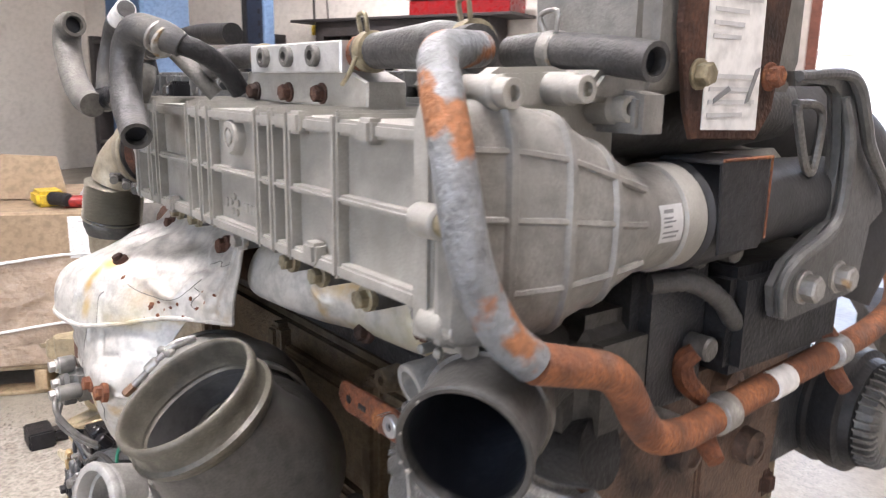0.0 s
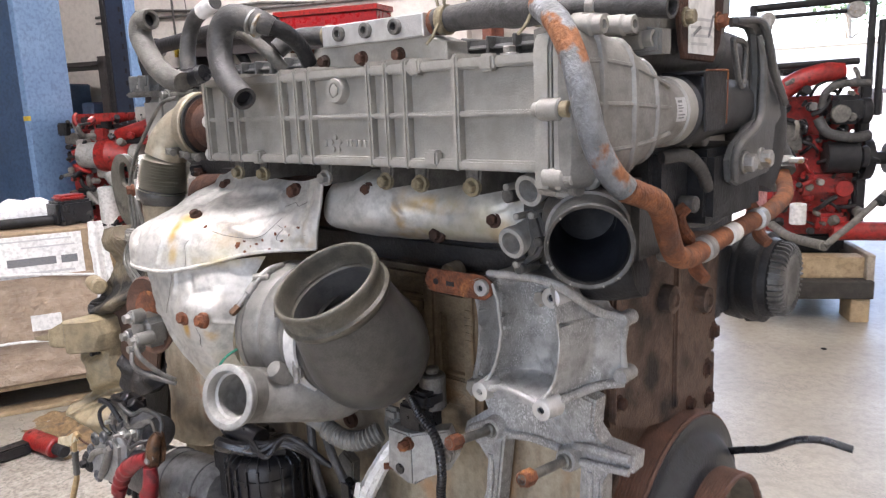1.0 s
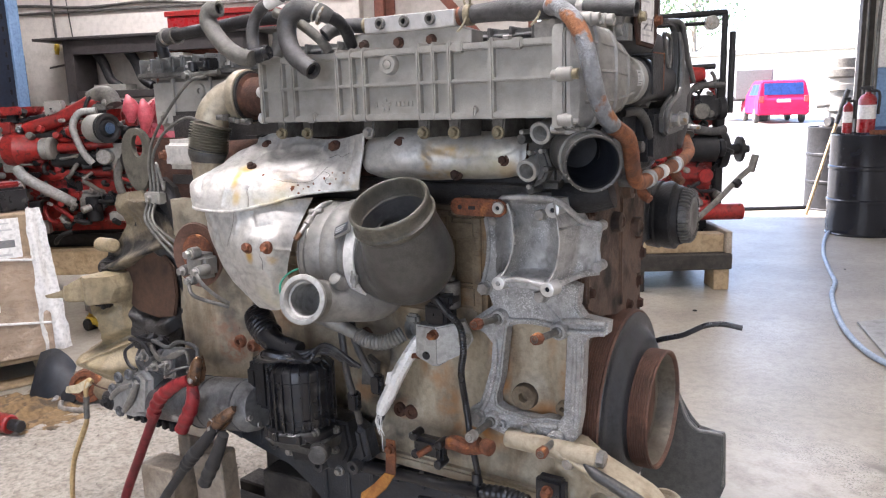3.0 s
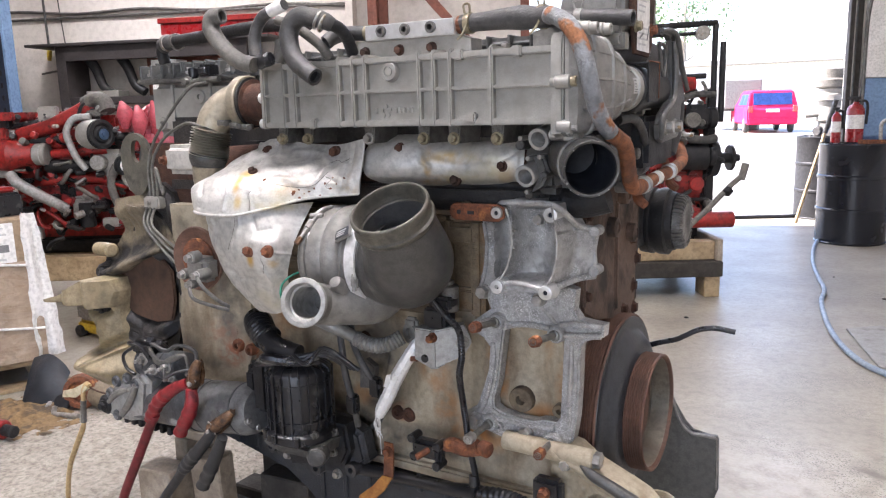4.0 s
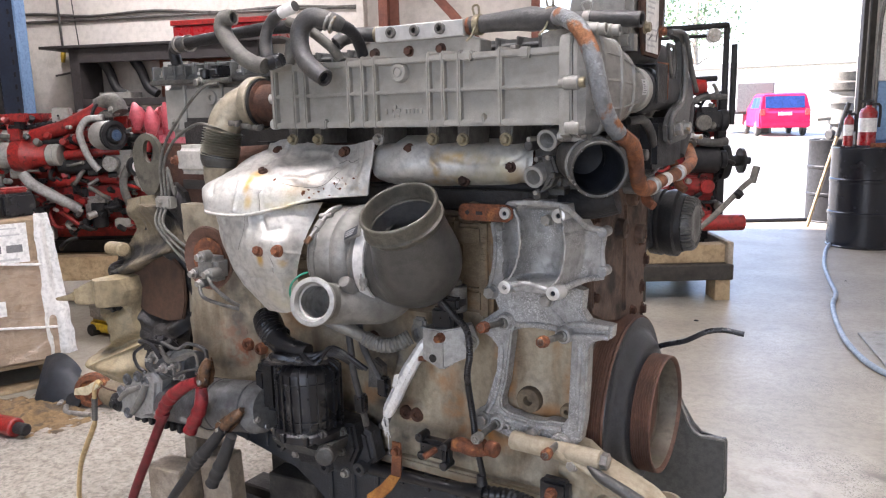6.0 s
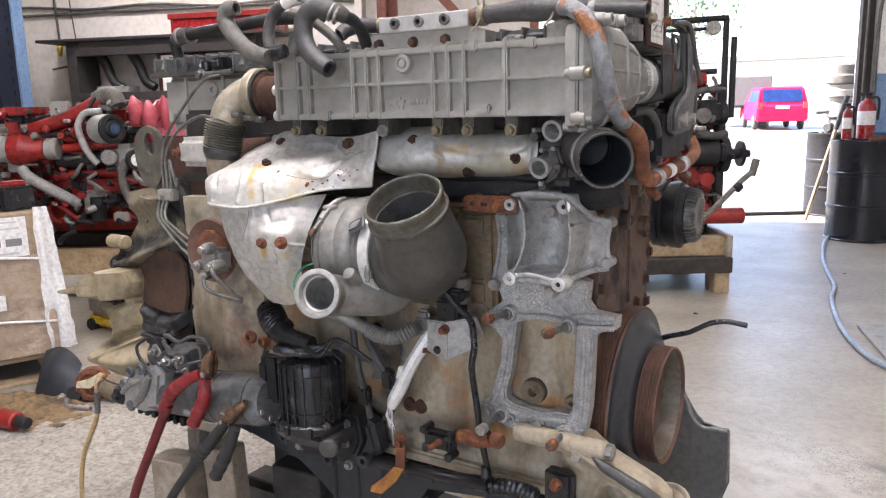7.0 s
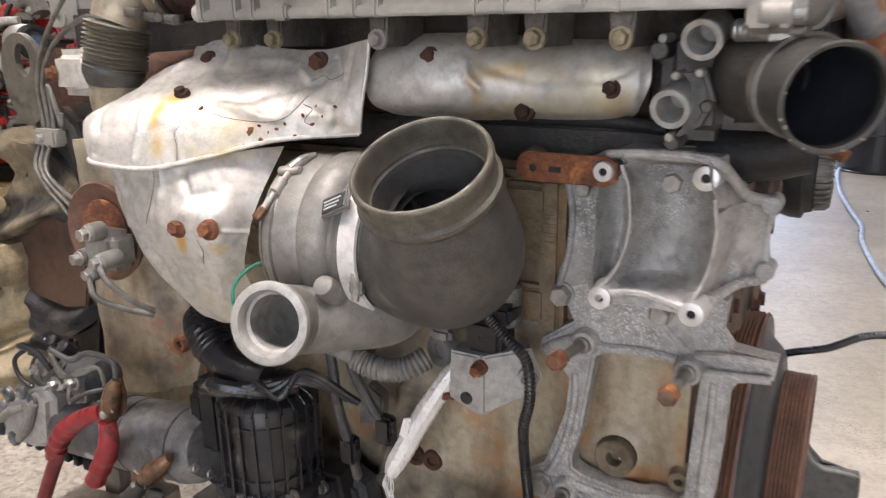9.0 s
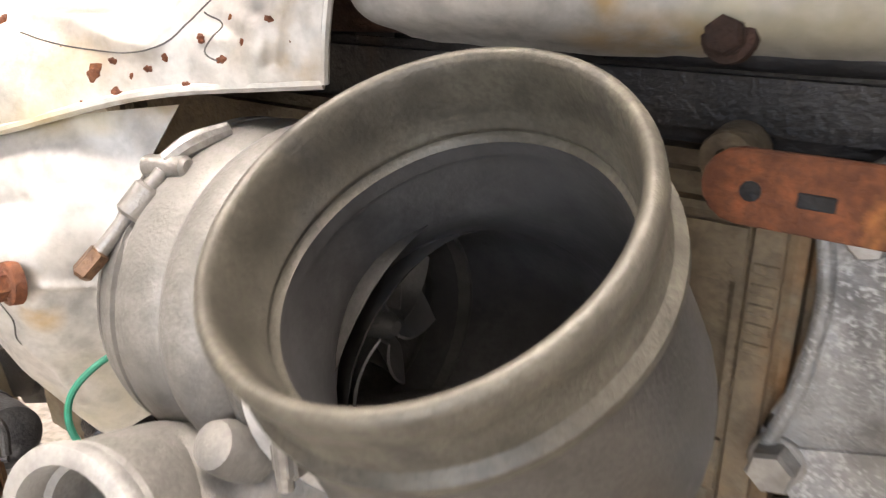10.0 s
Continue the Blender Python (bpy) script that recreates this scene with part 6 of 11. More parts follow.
cyl(bm, (0.152, -0.226, 1.008), (0.166, -0.186, 1.050), 0.0042, 12, 0.001)
cyl(bm, (0.158, -0.205, 1.028), (0.163, -0.192, 1.042), 0.0085, 14, 0.002)
cyl(bm, (0.150, -0.186, 1.050), (0.180, -0.180, 1.052), 0.0062, 14, 0.002)
sweep(bm, [(0.166, -0.184, 1.054), (0.172, -0.170, 1.062), (0.176, -0.150, 1.066)], [0.005, 0.006, 0.004], 10, 5)
sweep(bm, [(0.158, -0.205, 1.020), (0.166, -0.212, 1.004), (0.166, -0.220, 0.985)], [0.006, 0.005, 0.004], 10, 5)
part("v_band_bolt", bm, STEEL, turbo)
bm = bm_new()
lathe(bm, (0.149, -0.232, 1.002), (0.30, 0.67, 0.68), [(0, 0.004), (0.002, 0.0058), (0.016, 0.0058), (0.017, 0.004)], 6)
part("latch_nut", bm, COPPER, turbo, "brown latch nut")

# inlet elbow: outer wall, rim and inner wall
IN_C, IN_N = Vector((0.3735, -0.233, 1.0845)), Vector((0.0, -0.522, 0.853))
bm = bm_new()
sweep(bm, [(0.276, TA.y, TA.z), (0.300, TA.y - 0.001, TA.z - 0.002), (0.328, TA.y - 0.004, TA.z - 0.004), (0.352, TA.y - 0.018, TA.z + 0.002), (0.366, -0.168, 0.985), (0.372, -0.190, 1.014), IN_C - IN_N * 0.042],
      [0.082, 0.087, 0.0885, 0.0880, 0.0845, 0.0780, 0.0715], 44, 8, caps=(False, False))
elbow = part("inlet_elbow", bm, ELBOW, turbo, "dark grey inlet elbow, dusty olive rim, open mouth")
bm = bm_new()
lathe(bm, IN_C - IN_N * 0.044, IN_N, [(0.0, 0.071), (0.004, 0.0735), (0.009, 0.0768), (0.013, 0.0768), (0.016, 0.0730), (0.020, 0.0718), (0.028, 0.0715), (0.032, 0.0732), (0.037, 0.0744), (0.041, 0.0744), (0.0435, 0.0735), (0.0450, 0.0718), (0.0452, 0.0704), (0.0445, 0.0690),
                                       (0.0425, 0.0678), (0.036, 0.0669), (0.026, 0.0660), (0.0165, 0.0650), (0.0150, 0.0641), (0.0135, 0.0640), (0.0125, 0.0645), (0.0105, 0.0638), (0.009, 0.0622)], 96, cap0=False, cap1=False)
part("inlet_rim", bm, RIM, turbo, "olive-grey rolled rim of the inlet")
bm = bm_new()
sweep(bm, [IN_C - IN_N * 0.0345, IN_C - IN_N * 0.050, (0.371, -0.185, 1.010), (0.362, -0.165, 0.985), (0.346, -0.148, 0.968), (0.322, -0.132, 0.962), (0.290, TA.y, TA.z), (0.255, TA.y, TA.z)],
      [0.0624, 0.064, 0.066, 0.070, 0.072, 0.070, 0.064, 0.052], 40, 8, caps=(False, False))
part("inlet_bore", bm, ELBOW_IN, turbo, "smooth dark inside of the inlet")
for k in range(7):
    bm = bm_new()
    a0 = 2 * math.pi * k / 7
    rows = []
    for j in range(5):
        t = j / 4
        row = []
        for q in range(5):
            r = 0.010 + 0.038 * q / 4
            a = a0 + 0.55 * (q / 4) + 0.9 * t
            row.append((0.268 - 0.006 * (q / 4) - 0.036 * t, TA.y + r * math.cos(a), TA.z + r * math.sin(a)))
        rows.append(row)
    patch(bm, rows, 16, 16, thick=0.0016)
    part("wheel_blade", bm, MACHINED, turbo)
bm = bm_new()
lathe(bm, (0.215, TA.y, TA.z), X, [(0, 0.052), (0.012, 0.024), (0.035, 0.011), (0.052, 0.007), (0.056, 0.004)], 24)
part("wheel_hub", bm, MACHINED, turbo)
# green wire and oil drain below
bm = bm_new()
sweep(bm, [(0.118, -0.175, 0.935), (0.110, -0.21, 0.930), (0.104, -0.232, 0.912), (0.108, -0.235, 0.885), (0.13, -0.22, 0.862), (0.19, -0.18, 0.842), (0.25, -0.12, 0.83)], 0.0022, 8, 6)
part("wire", bm, GREEN_WIRE, turbo, "thin green wire")
bm = bm_new()
sweep(bm, [(0.10, -0.10, 0.845), (0.15, -0.095, 0.832), (0.185, -0.085, 0.822)], 0.011, 14, 5)
drain = part("oil_drain", bm, CAST_DARK, engine, "ribbed oil drain pipe under the turbocharger")
bm = bm_new()
sweep(bm, [(0.172, -0.088, 0.775), (0.196, -0.086, 0.766), (0.228, -0.082, 0.764), (0.252, -0.072, 0.770), (0.270, -0.055, 0.782)], 0.0160, 20, 8, wave=0.075)
part("flex_tube", bm, CAST_MID, drain)
bm = bm_new()
lathe(bm, (0.282, -0.030, 0.786), (-0.35, -0.94, 0), [(-0.01, 0.022), (0.008, 0.024), (0.012, 0.022), (0.012, 0.012), (0.004, 0.011)], 24)
box(bm, (0.268, -0.046, 0.800), (0.300, -0.028, 0.822), 0.006, 2)
part("drain_flange", bm, CAST_MID, drain)
bm = bm_new()
sweep(bm, [(0.08, -0.11, 0.820), (0.12, -0.10, 0.800), (0.150, -0.092, 0.785), (0.175, -0.088, 0.774)], [0.020, 0.017, 0.014, 0.013], 16, 6)
part("feed_tube", bm, CAST_MID, drain)

# rusted round flange and the sensor block on it
DISC = Vector((-0.168, -0.205, 0.942))
DN = Vector((0.06, -0.99, 0.02)).normalized()
bm = bm_new()
lathe(bm, DISC - DN * 0.03, DN, [(0, 0.055), (0.012, 0.064), (0.020, 0.070), (0.026, 0.072), (0.030, 0.069), (0.028, 0.060), (0.022, 0.048), (0.020, 0.02)], 40)
disc = part("rusted_flange", bm, GROOVE_RUST, engine, "dished round flange, brown and orange rust")
bm = bm_new()
lathe(bm, DISC - DN * 0.006, DN, [(0, 0.046), (0.003, 0.045), (0.004, 0.030)], 32)
part("rust_face", bm, RUST, disc)
BLK = DISC + Vector((0.034, -0.030, -0.016))
bm = bm_new()
box(bm, BLK + Vector((-0.030, -0.008, -0.026)), BLK + Vector((0.034, 0.036, 0.028)), 0.010, 3)
part("fitting_block", bm, CAST_MID, disc, "grey cast fitting with banjo bolts")
for dx, dz, l, r in ((0.004, 0.030, 0.026, 0.013), (-0.030, -0.010, 0.020, 0.012), (0.030, -0.004, 0.034, 0.012), (-0.012, -0.030, 0.020, 0.011)):
    bm = bm_new()
    p = BLK + Vector((dx, 0.006, dz))
    cyl(bm, p, p + NEAR * l, r, 14, 0.003)
    part("banjo", bm, CAST_MID if dx > 0 else CAST_DARK, disc)
    bm = bm_new()
    hex_bolt(bm, p + NEAR * l, NEAR, r * 0.68, 1.2)
    part("banjo_bolt", bm, STEEL, disc)
for pts in ([(0.030, -0.030, -0.004), (0.052, -0.034, -0.025), (0.070, -0.014, -0.055), (0.078, 0.010, -0.075)], [(-0.012, -0.016, -0.030), (0.010, -0.026, -0.055), (0.045, -0.012, -0.070), (0.074, 0.014, -0.084)]):
    bm = bm_new()
    sweep(bm, [BLK + Vector(q) for q in pts], 0.0042, 10, 6)
    part("banjo_line", bm, CAST_DARK, disc)

# small tubes at the rear with their clip
tubes = None
for k, dx in enumerate((0.0, 0.014, 0.028)):
    bm = bm_new()
    top = [(-0.275, -0.040, 1.330), (-0.330, -0.045, 1.318), (-0.405, -0.050, 1.255), (-0.470, -0.050, 1.190)] if k == 0 else [(-0.285, -0.050, 1.225), (-0.345, -0.050, 1.235), (-0.420, -0.050, 1.205), (-0.462, -0.050, 1.170)] if k == 1 else [(-0.448, -0.050, 1.08), (-0.452, -0.050, 1.06)]
    sweep(bm, top + [(-0.500 + dx, -0.050, 1.125), (-0.503 + dx, -0.050, 1.050), (-0.500 + dx, -0.078, 0.990), (-0.455 + dx, -0.085, 0.945 + dx * 0.4), (-0.36 + dx, -0.09, 0.885 + dx), (-0.25, -0.09, 0.86)], 0.0038, 10, 6)
    if tubes is None:
        tubes = part("steel_tube", bm, TUBE_STEEL, engine, "bundle of thin bent steel tubes")
    else:
        part("tube", bm, TUBE_STEEL, tubes)
bm = bm_new()
box(bm, (-0.513, -0.066, 1.022), (-0.455, -0.04, 1.052), 0.004, 2)
hex_bolt(bm, (-0.490, -0.067, 1.038), NEAR, 0.006)
part("tube_clip", bm, CAST, tubes)
# lifting eye
bm = bm_new()
outer, inner = [], []
for k in range(24):
    a = 2 * math.pi * k / 24
    outer.append((-0.600 + 0.058 * math.cos(a), 1.150 + (0.062 if math.sin(a) > 0 else 0.105) * math.sin(a)))
    inner.append((-0.592 + 0.022 * math.cos(a), 1.165 + 0.030 * math.sin(a)))
frame_plate(bm, outer, inner, (0, 0.0, 0), X, Z, 0.012)
eye = part("lifting_eye", bm, RIM, engine, "oval steel lifting eye")
bm = bm_new()
box(bm, (-0.585, 0.0, 1.02), (-0.30, 0.028, 1.185), 0.008, 2)
part("rear_plate", bm, RUST_DARK, engine, "brown rusted rear plate")

# ---- flywheel housing ----
bm = bm_new()
prism(bm, [(-0.545, 1.075), (-0.50, 1.085), (-0.46, 1.06), (-0.45, 1.03), (-0.445, 0.96), (-0.442, 0.86), (-0.442, 0.74), (-0.45, 0.62), (-0.50, 0.56), (-0.60, 0.52), (-0.66, 0.58), (-0.615, 0.70), (-0.60, 0.78), (-0.64, 0.84), (-0.635, 0.90), (-0.585, 0.95), (-0.575, 1.02)],
      (0, 0.42, 0), X, Z, 0.455, 0.02, 3)
bell = part("flywheel_housing", bm, BLOCK_DARK, engine, "grimy tan-grey cast flywheel housing, black with oil")
bm = bm_new()
prism(bm, [(-0.650, 0.841), (-0.600, 0.868), (-0.517, 0.904), (-0.472, 0.890), (-0.440, 0.86), (-0.438, 0.783), (-0.455, 0.728), (-0.520, 0.716), (-0.599, 0.726), (-0.640, 0.745), (-0.661, 0.785)], (0, -0.046, 0), X, Z, 0.010, 0.003, 2)
part("rust_cover", bm, PATCHY_RUST, bell, "brown rusted inspection cover")
bm = bm_new()
casting(bm, [(-0.446, 1.035), (-0.30, 1.035), (-0.235, 0.99), (-0.235, 0.66), (-0.27, 0.585), (-0.36, 0.560), (-0.446, 0.560)],
        lambda x, z: 0.012 - 0.050 * ease(-0.255, -0.42, x) - 0.006 * math.exp(-((x + 0.335) / 0.012) ** 2) + 0.005 * noise.noise(Vector((x, 0.1, z)) * 15) + 0.0012 * noise.noise(Vector((x, 0.6, z)) * 75), 0.03, 50, 80)
part("rear_web", bm, BLOCK, block, "", 60)


def shoulder_front(x, z):
    ledge = z - (0.846 + (x + 0.658) * 0.345)
    return -0.040 - 0.050 * math.exp(-(ledge / 0.022) ** 2) - 0.022 * math.exp(-((z - 1.02 - 0.2 * (x + 0.55)) / 0.03) ** 2) + 0.012 * noise.noise(Vector((x, 0.2, z)) * 16) + 0.003 * noise.noise(Vector((x, 0.9, z)) * 60)


SHOULDER = [(-0.642, 1.040), (-0.589, 1.049), (-0.575, 1.022), (-0.540, 1.028), (-0.512, 1.023), (-0.470, 0.990), (-0.450, 0.950), (-0.432, 0.925), (-0.438, 0.915), (-0.481, 0.905), (-0.549, 0.880), (-0.600, 0.852), (-0.640, 0.836), (-0.700, 0.838), (-0.733, 0.850), (-0.715, 0.885), (-0.662, 0.920), (-0.640, 0.950), (-0.634, 0.982)]
bm = bm_new()
casting(bm, SHOULDER, shoulder_front, 0.0)
part("shoulder", bm, HOUSING, bell, "oily tan cast shoulder with a rounded ledge", 60)


def ragged_front(x, z):
    rim = math.hypot((x + 0.545) / 0.105, (z - 0.80) / 0.088)
    return -0.036 - 0.034 * ease(0.92, 1.25, rim) * ease(-0.445, -0.50, x) + 0.014 * noise.noise(Vector((x, 0.4, z)) * 24) + 0.003 * noise.noise(Vector((x, 0.1, z)) * 80)


RAGGED = [(-0.700, 0.858), (-0.722, 0.840), (-0.715, 0.815), (-0.698, 0.800), (-0.692, 0.768), (-0.668, 0.762), (-0.682, 0.730), (-0.684, 0.700), (-0.665, 0.684), (-0.625, 0.690), (-0.618, 0.662), (-0.575, 0.652), (-0.500, 0.664), (-0.462, 0.690), (-0.440, 0.730), (-0.434, 0.80), (-0.434, 0.90), (-0.45, 0.920), (-0.50, 0.912), (-0.58, 0.885), (-0.64, 0.862)]
bm = bm_new()
casting(bm, RAGGED, ragged_front, 0.0, 64, 60)
part("cover_flange", bm, BLOCK_DARK, bell, "black oily ragged rim round the cover", 60)
for x, y, z, r in ((-0.664, -0.085, 0.705, 0.026), (-0.700, -0.082, 0.836, 0.022), (-0.672, -0.060, 0.785, 0.016), (-0.600, -0.060, 0.672, 0.016)):
    bm = bm_new()
    lathe(bm, (x, y + 0.05, z), (-0.15, -1, 0.1), [(0, r * 1.5), (0.03, r * 1.2), (0.045, r * 0.9), (0.052, r * 0.5), (0.050, r * 0.25)], 16)
    part("bolt_pad", bm, BLOCK_DARK, bell)
bm = bm_new()
cyl(bm, (-0.64, -0.08, 0.906), (-0.742, -0.050, 0.898), 0.019, 18, 0.005)
part("spigot", bm, TAN, bell, "tan painted round spigot")
BELL_EDGE = [(-0.850, 0.762), (-0.835, 0.770), (-0.800, 0.780), (-0.765, 0.800), (-0.735, 0.806), (-0.705, 0.826), (-0.670, 0.838), (-0.620, 0.832), (-0.610, 0.80), (-0.625, 0.74), (-0.620, 0.66), (-0.590, 0.60), (-0.570, 0.535), (-0.700, 0.530), (-0.770, 0.546), (-0.806, 0.570), (-0.802, 0.598), (-0.772, 0.617), (-0.742, 0.640), (-0.726, 0.672), (-0.740, 0.700), (-0.772, 0.725), (-0.812, 0.745), (-0.840, 0.754)]
BELL_SIDE_Z, BELL_SIDE_X = (0.53, 0.546, 0.570, 0.598, 0.617, 0.640, 0.672, 0.700, 0.725, 0.745, 0.754), (-0.70, -0.770, -0.806, -0.802, -0.772, -0.742, -0.726, -0.740, -0.772, -0.812, -0.840)


def bell_front(x, z):
    """Depth of the broken bell's side: a flared lip, an undercut, a drawn-in waist with a slanting edge, and a lobe below."""
    lip = ease(0.752, 0.762, z)
    y = -0.112 - 0.045 * lip + 0.012 * lip * math.sin(x * 70) + 0.045 * ease(-0.66, -0.59, x)
    y += 0.040 * math.exp(-((z - 0.742) / 0.012) ** 2) * ease(-0.62, -0.68, x)
    y += 0.055 * ease(0.040, 0.0, x - float(np.interp(z, BELL_SIDE_Z, BELL_SIDE_X))) * (1 - lip)
    d = z - (0.588 + 0.45 * (x + 0.735))
    along = ease(-0.765, -0.72, x) * ease(-0.545, -0.60, x)
    y += along * (0.034 * math.exp(-((d - 0.020) / 0.016) ** 2) - 0.014 * math.exp(-(d / 0.005) ** 2))
    e = z - (0.735 - 0.85 * (x + 0.765))
    y -= 0.012 * math.exp(-(e / 0.007) ** 2) * ease(0.66, 0.69, z) * (1 - lip)
    y -= 0.036 * math.exp(-((z - 0.580) / 0.026) ** 2) * ease(-0.56, -0.64, x)
    return y + 0.004 * noise.noise(Vector((x, 0.2, z)) * 20) + 0.0012 * noise.noise(Vector((x, 0.8, z)) * 80)


bm = bm_new()
casting(bm, BELL_EDGE, bell_front, -0.03, 90, 120)
tan = part("transmission_bell", bm, TAN, engine, "tan painted bell casting with a broken flared edge", 55)
for x, z in ((-0.692, 0.735), (-0.720, 0.742)):
    bm = bm_new()
    lathe(bm, (x, -0.085, z), NEAR, [(-0.02, 0.018), (0.004, 0.018), (0.005, 0.013), (0.003, 0.011)], 18)
    hex_bolt(bm, (x, -0.089, z), NEAR, 0.008)
    part("bell_bolt", bm, BLOCK_DARK, tan)
bm = bm_new()
box(bm, (-0.70, 0.02, 0.56), (-0.60, 0.40, 0.82), 0.03, 3)
part("bell_shell", bm, TAN, tan)

# ---- starter motor ----
bm = bm_new()
lathe(bm, (-0.55, -0.120, 0.515), (1, 0, 0.13), [(0, 0.03), (0.0, 0.045), (0.02, 0.050), (0.10, 0.054), (0.15, 0.056), (0.19, 0.058), (0.26, 0.058)], 32)
starter = part("starter_motor", bm, SOLENOID, engine, "grey starter motor with scuffed paint")
bm = bm_new()
lathe(bm, (-0.47, -0.135, 0.640), (1, 0, 0.04), [(0, 0.025), (0.0, 0.034), (0.01, 0.036), (0.10, 0.036), (0.11, 0.034), (0.115, 0.038), (0.15, 0.037), (0.155, 0.025)], 28)
part("solenoid", bm, SOLENOID, starter)
bm = bm_new()
lathe(bm, Vector((-0.55, -0.120, 0.515)) + Vector((1, 0, 0.13)).normalized() * 0.258, (1, 0, 0.13), [(0, 0.060), (0.004, 0.0625), (0.165, 0.0615), (0.185, 0.058), (0.198, 0.048), (0.200, 0.02)], 36)
part("end_cap", bm, STARTER_GREY, starter, "plain grey rounded end cap")
for k in range(4):
    bm = bm_new()
    p = Vector((-0.47 + 0.028 * k, -0.135, 0.640 + 0.0012 * k))
    lathe(bm, p, (1, 0, 0.04), [(0, 0.0355), (0.001, 0.0378), (0.005, 0.0378), (0.006, 0.0355)], 28, closed=True)
    part("solenoid_ring", bm, SOLENOID, starter)
bm = bm_new()
prism(bm, [(-0.625, 0.500), (-0.60, 0.480), (-0.52, 0.478), (-0.44, 0.50), (-0.42, 0.60), (-0.455, 0.625), (-0.52, 0.600), (-0.61, 0.535)], (0, -0.120, 0), X, Z, 0.055, 0.014, 3)
part("nose_casting", bm, CAST_PALE, starter)
bm = bm_new()
cyl(bm, (-0.600, -0.115, 0.512), (-0.600, -0.180, 0.512), 0.026, 20, 0.006)
hex_bolt(bm, (-0.600, -0.180, 0.512), NEAR, 0.010, 1.4)
part("ear", bm, BLACK_IRON, starter)
for k in range(7):
    x = -0.56 + 0.028 * k
    bm = bm_new()
    box(bm, (x - 0.007, -0.15, 0.458), (x + 0.007, -0.08, 0.482), 0.003)
    part("fin", bm, BLACK_IRON, starter)
bm = bm_new()
for k, (x, z) in enumerate(((-0.46, 0.688), (-0.43, 0.695), (-0.40, 0.690), (-0.445, 0.675), (-0.475, 0.678))):
    cyl(bm, (x, -0.13, z - 0.012), (x, -0.15, z + 0.012), 0.012, 10, 0.003)
box(bm, (-0.485, -0.165, 0.665), (-0.405, -0.11, 0.700), 0.008, 2)
part("terminal_block", bm, PLASTIC, starter)
for x, y, z, r in ((-0.435, -0.168, 0.660, 0.011), (-0.395, -0.172, 0.640, 0.009), (-0.345, -0.172, 0.655, 0.010), (-0.335, -0.168, 0.628, 0.008)):
    bm = bm_new()
    hex_bolt(bm, (x, y, z), NEAR, r, 1.5, 0.012)
    cyl(bm, (x, y - 0.008, z), (x, y - 0.026, z), r * 0.45, 10, 0.001)
    part("terminal_stud", bm, STEEL, starter)
for k, pts in enumerate(([(-0.47, -0.165, 0.69), (-0.455, -0.19, 0.705), (-0.42, -0.185, 0.700), (-0.40, -0.175, 0.665)], [(-0.40, -0.165, 0.700), (-0.37, -0.185, 0.712), (-0.33, -0.18, 0.70), (-0.30, -0.17, 0.715), (-0.255, -0.16, 0.705), (-0.245, -0.165, 0.675)],
                         [(-0.49, -0.15, 0.68), (-0.51, -0.17, 0.66), (-0.495, -0.175, 0.63), (-0.47, -0.17, 0.615)], [(-0.345, -0.180, 0.655), (-0.32, -0.20, 0.640), (-0.29, -0.19, 0.655), (-0.26, -0.16, 0.66)])):
    bm = bm_new()
    sweep(bm, pts, 0.0055 - 0.0006 * k, 8, 6)
    part("lead", bm, PLASTIC if k % 2 == 0 else RUBBER, starter)
for k in range(3):
    bm = bm_new()
    sweep(bm, [(-0.42, -0.16, 0.690 - 0.006 * k), (-0.37, -0.175, 0.668 - 0.004 * k), (-0.32, -0.175, 0.675 + 0.004 * k), (-0.285, -0.165, 0.690), (-0.28, -0.16, 0.65)], 0.0042, 8, 6)
    part("lead", bm, HOSE_GREY, starter)
bm = bm_new()
lathe(bm, (-0.175, -0.175, 0.560), NEAR, [(0, 0.020), (0.006, 0.020), (0.008, 0.012)], 20)
part("stud_washer", bm, CAST_DARK, starter)
SA, SD = Vector((-0.55, -0.120, 0.515)), Vector((1, 0, 0.13)).normalized()
for d, r in ((0.262, 0.0645), (0.30, 0.0632), (0.415, 0.0628)):
    bm = bm_new()
    lathe(bm, SA + SD * d, SD, [(0, r - 0.002), (0.001, r), (0.005, r), (0.006, r - 0.002)], 36, closed=True)
    part("case_ring", bm, SOLENOID, starter)
for a in (-1.9, -0.9, -2.8):
    bm = bm_new()
    q = SA + SD * 0.456 + Vector((0, math.cos(a) * 0.042, math.sin(a) * 0.042))
    hex_bolt(bm, q, SD, 0.007, 1.3)
    part("through_bolt", bm, STEEL, starter)
for x, z in ((-0.575, 0.548), (-0.545, 0.585), (-0.500, 0.600), (-0.555, 0.492), (-0.470, 0.590)):
    bm = bm_new()
    lathe(bm, (x, -0.172, z), NEAR, [(0, 0.016), (0.006, 0.014), (0.008, 0.010), (0.004, 0.006)], 16)
    part("casting_lug", bm, SOLENOID, starter)
bm = bm_new()
sweep(bm, [(-0.53, -0.178, 0.50), (-0.49, -0.182, 0.54), (-0.46, -0.180, 0.59)], [0.008, 0.010, 0.008], 10, 5)
sweep(bm, [(-0.58, -0.178, 0.525), (-0.54, -0.182, 0.555), (-0.49, -0.180, 0.575)], [0.006, 0.008, 0.006], 10, 5)
part("nose_rib", bm, CAST_MID, starter)
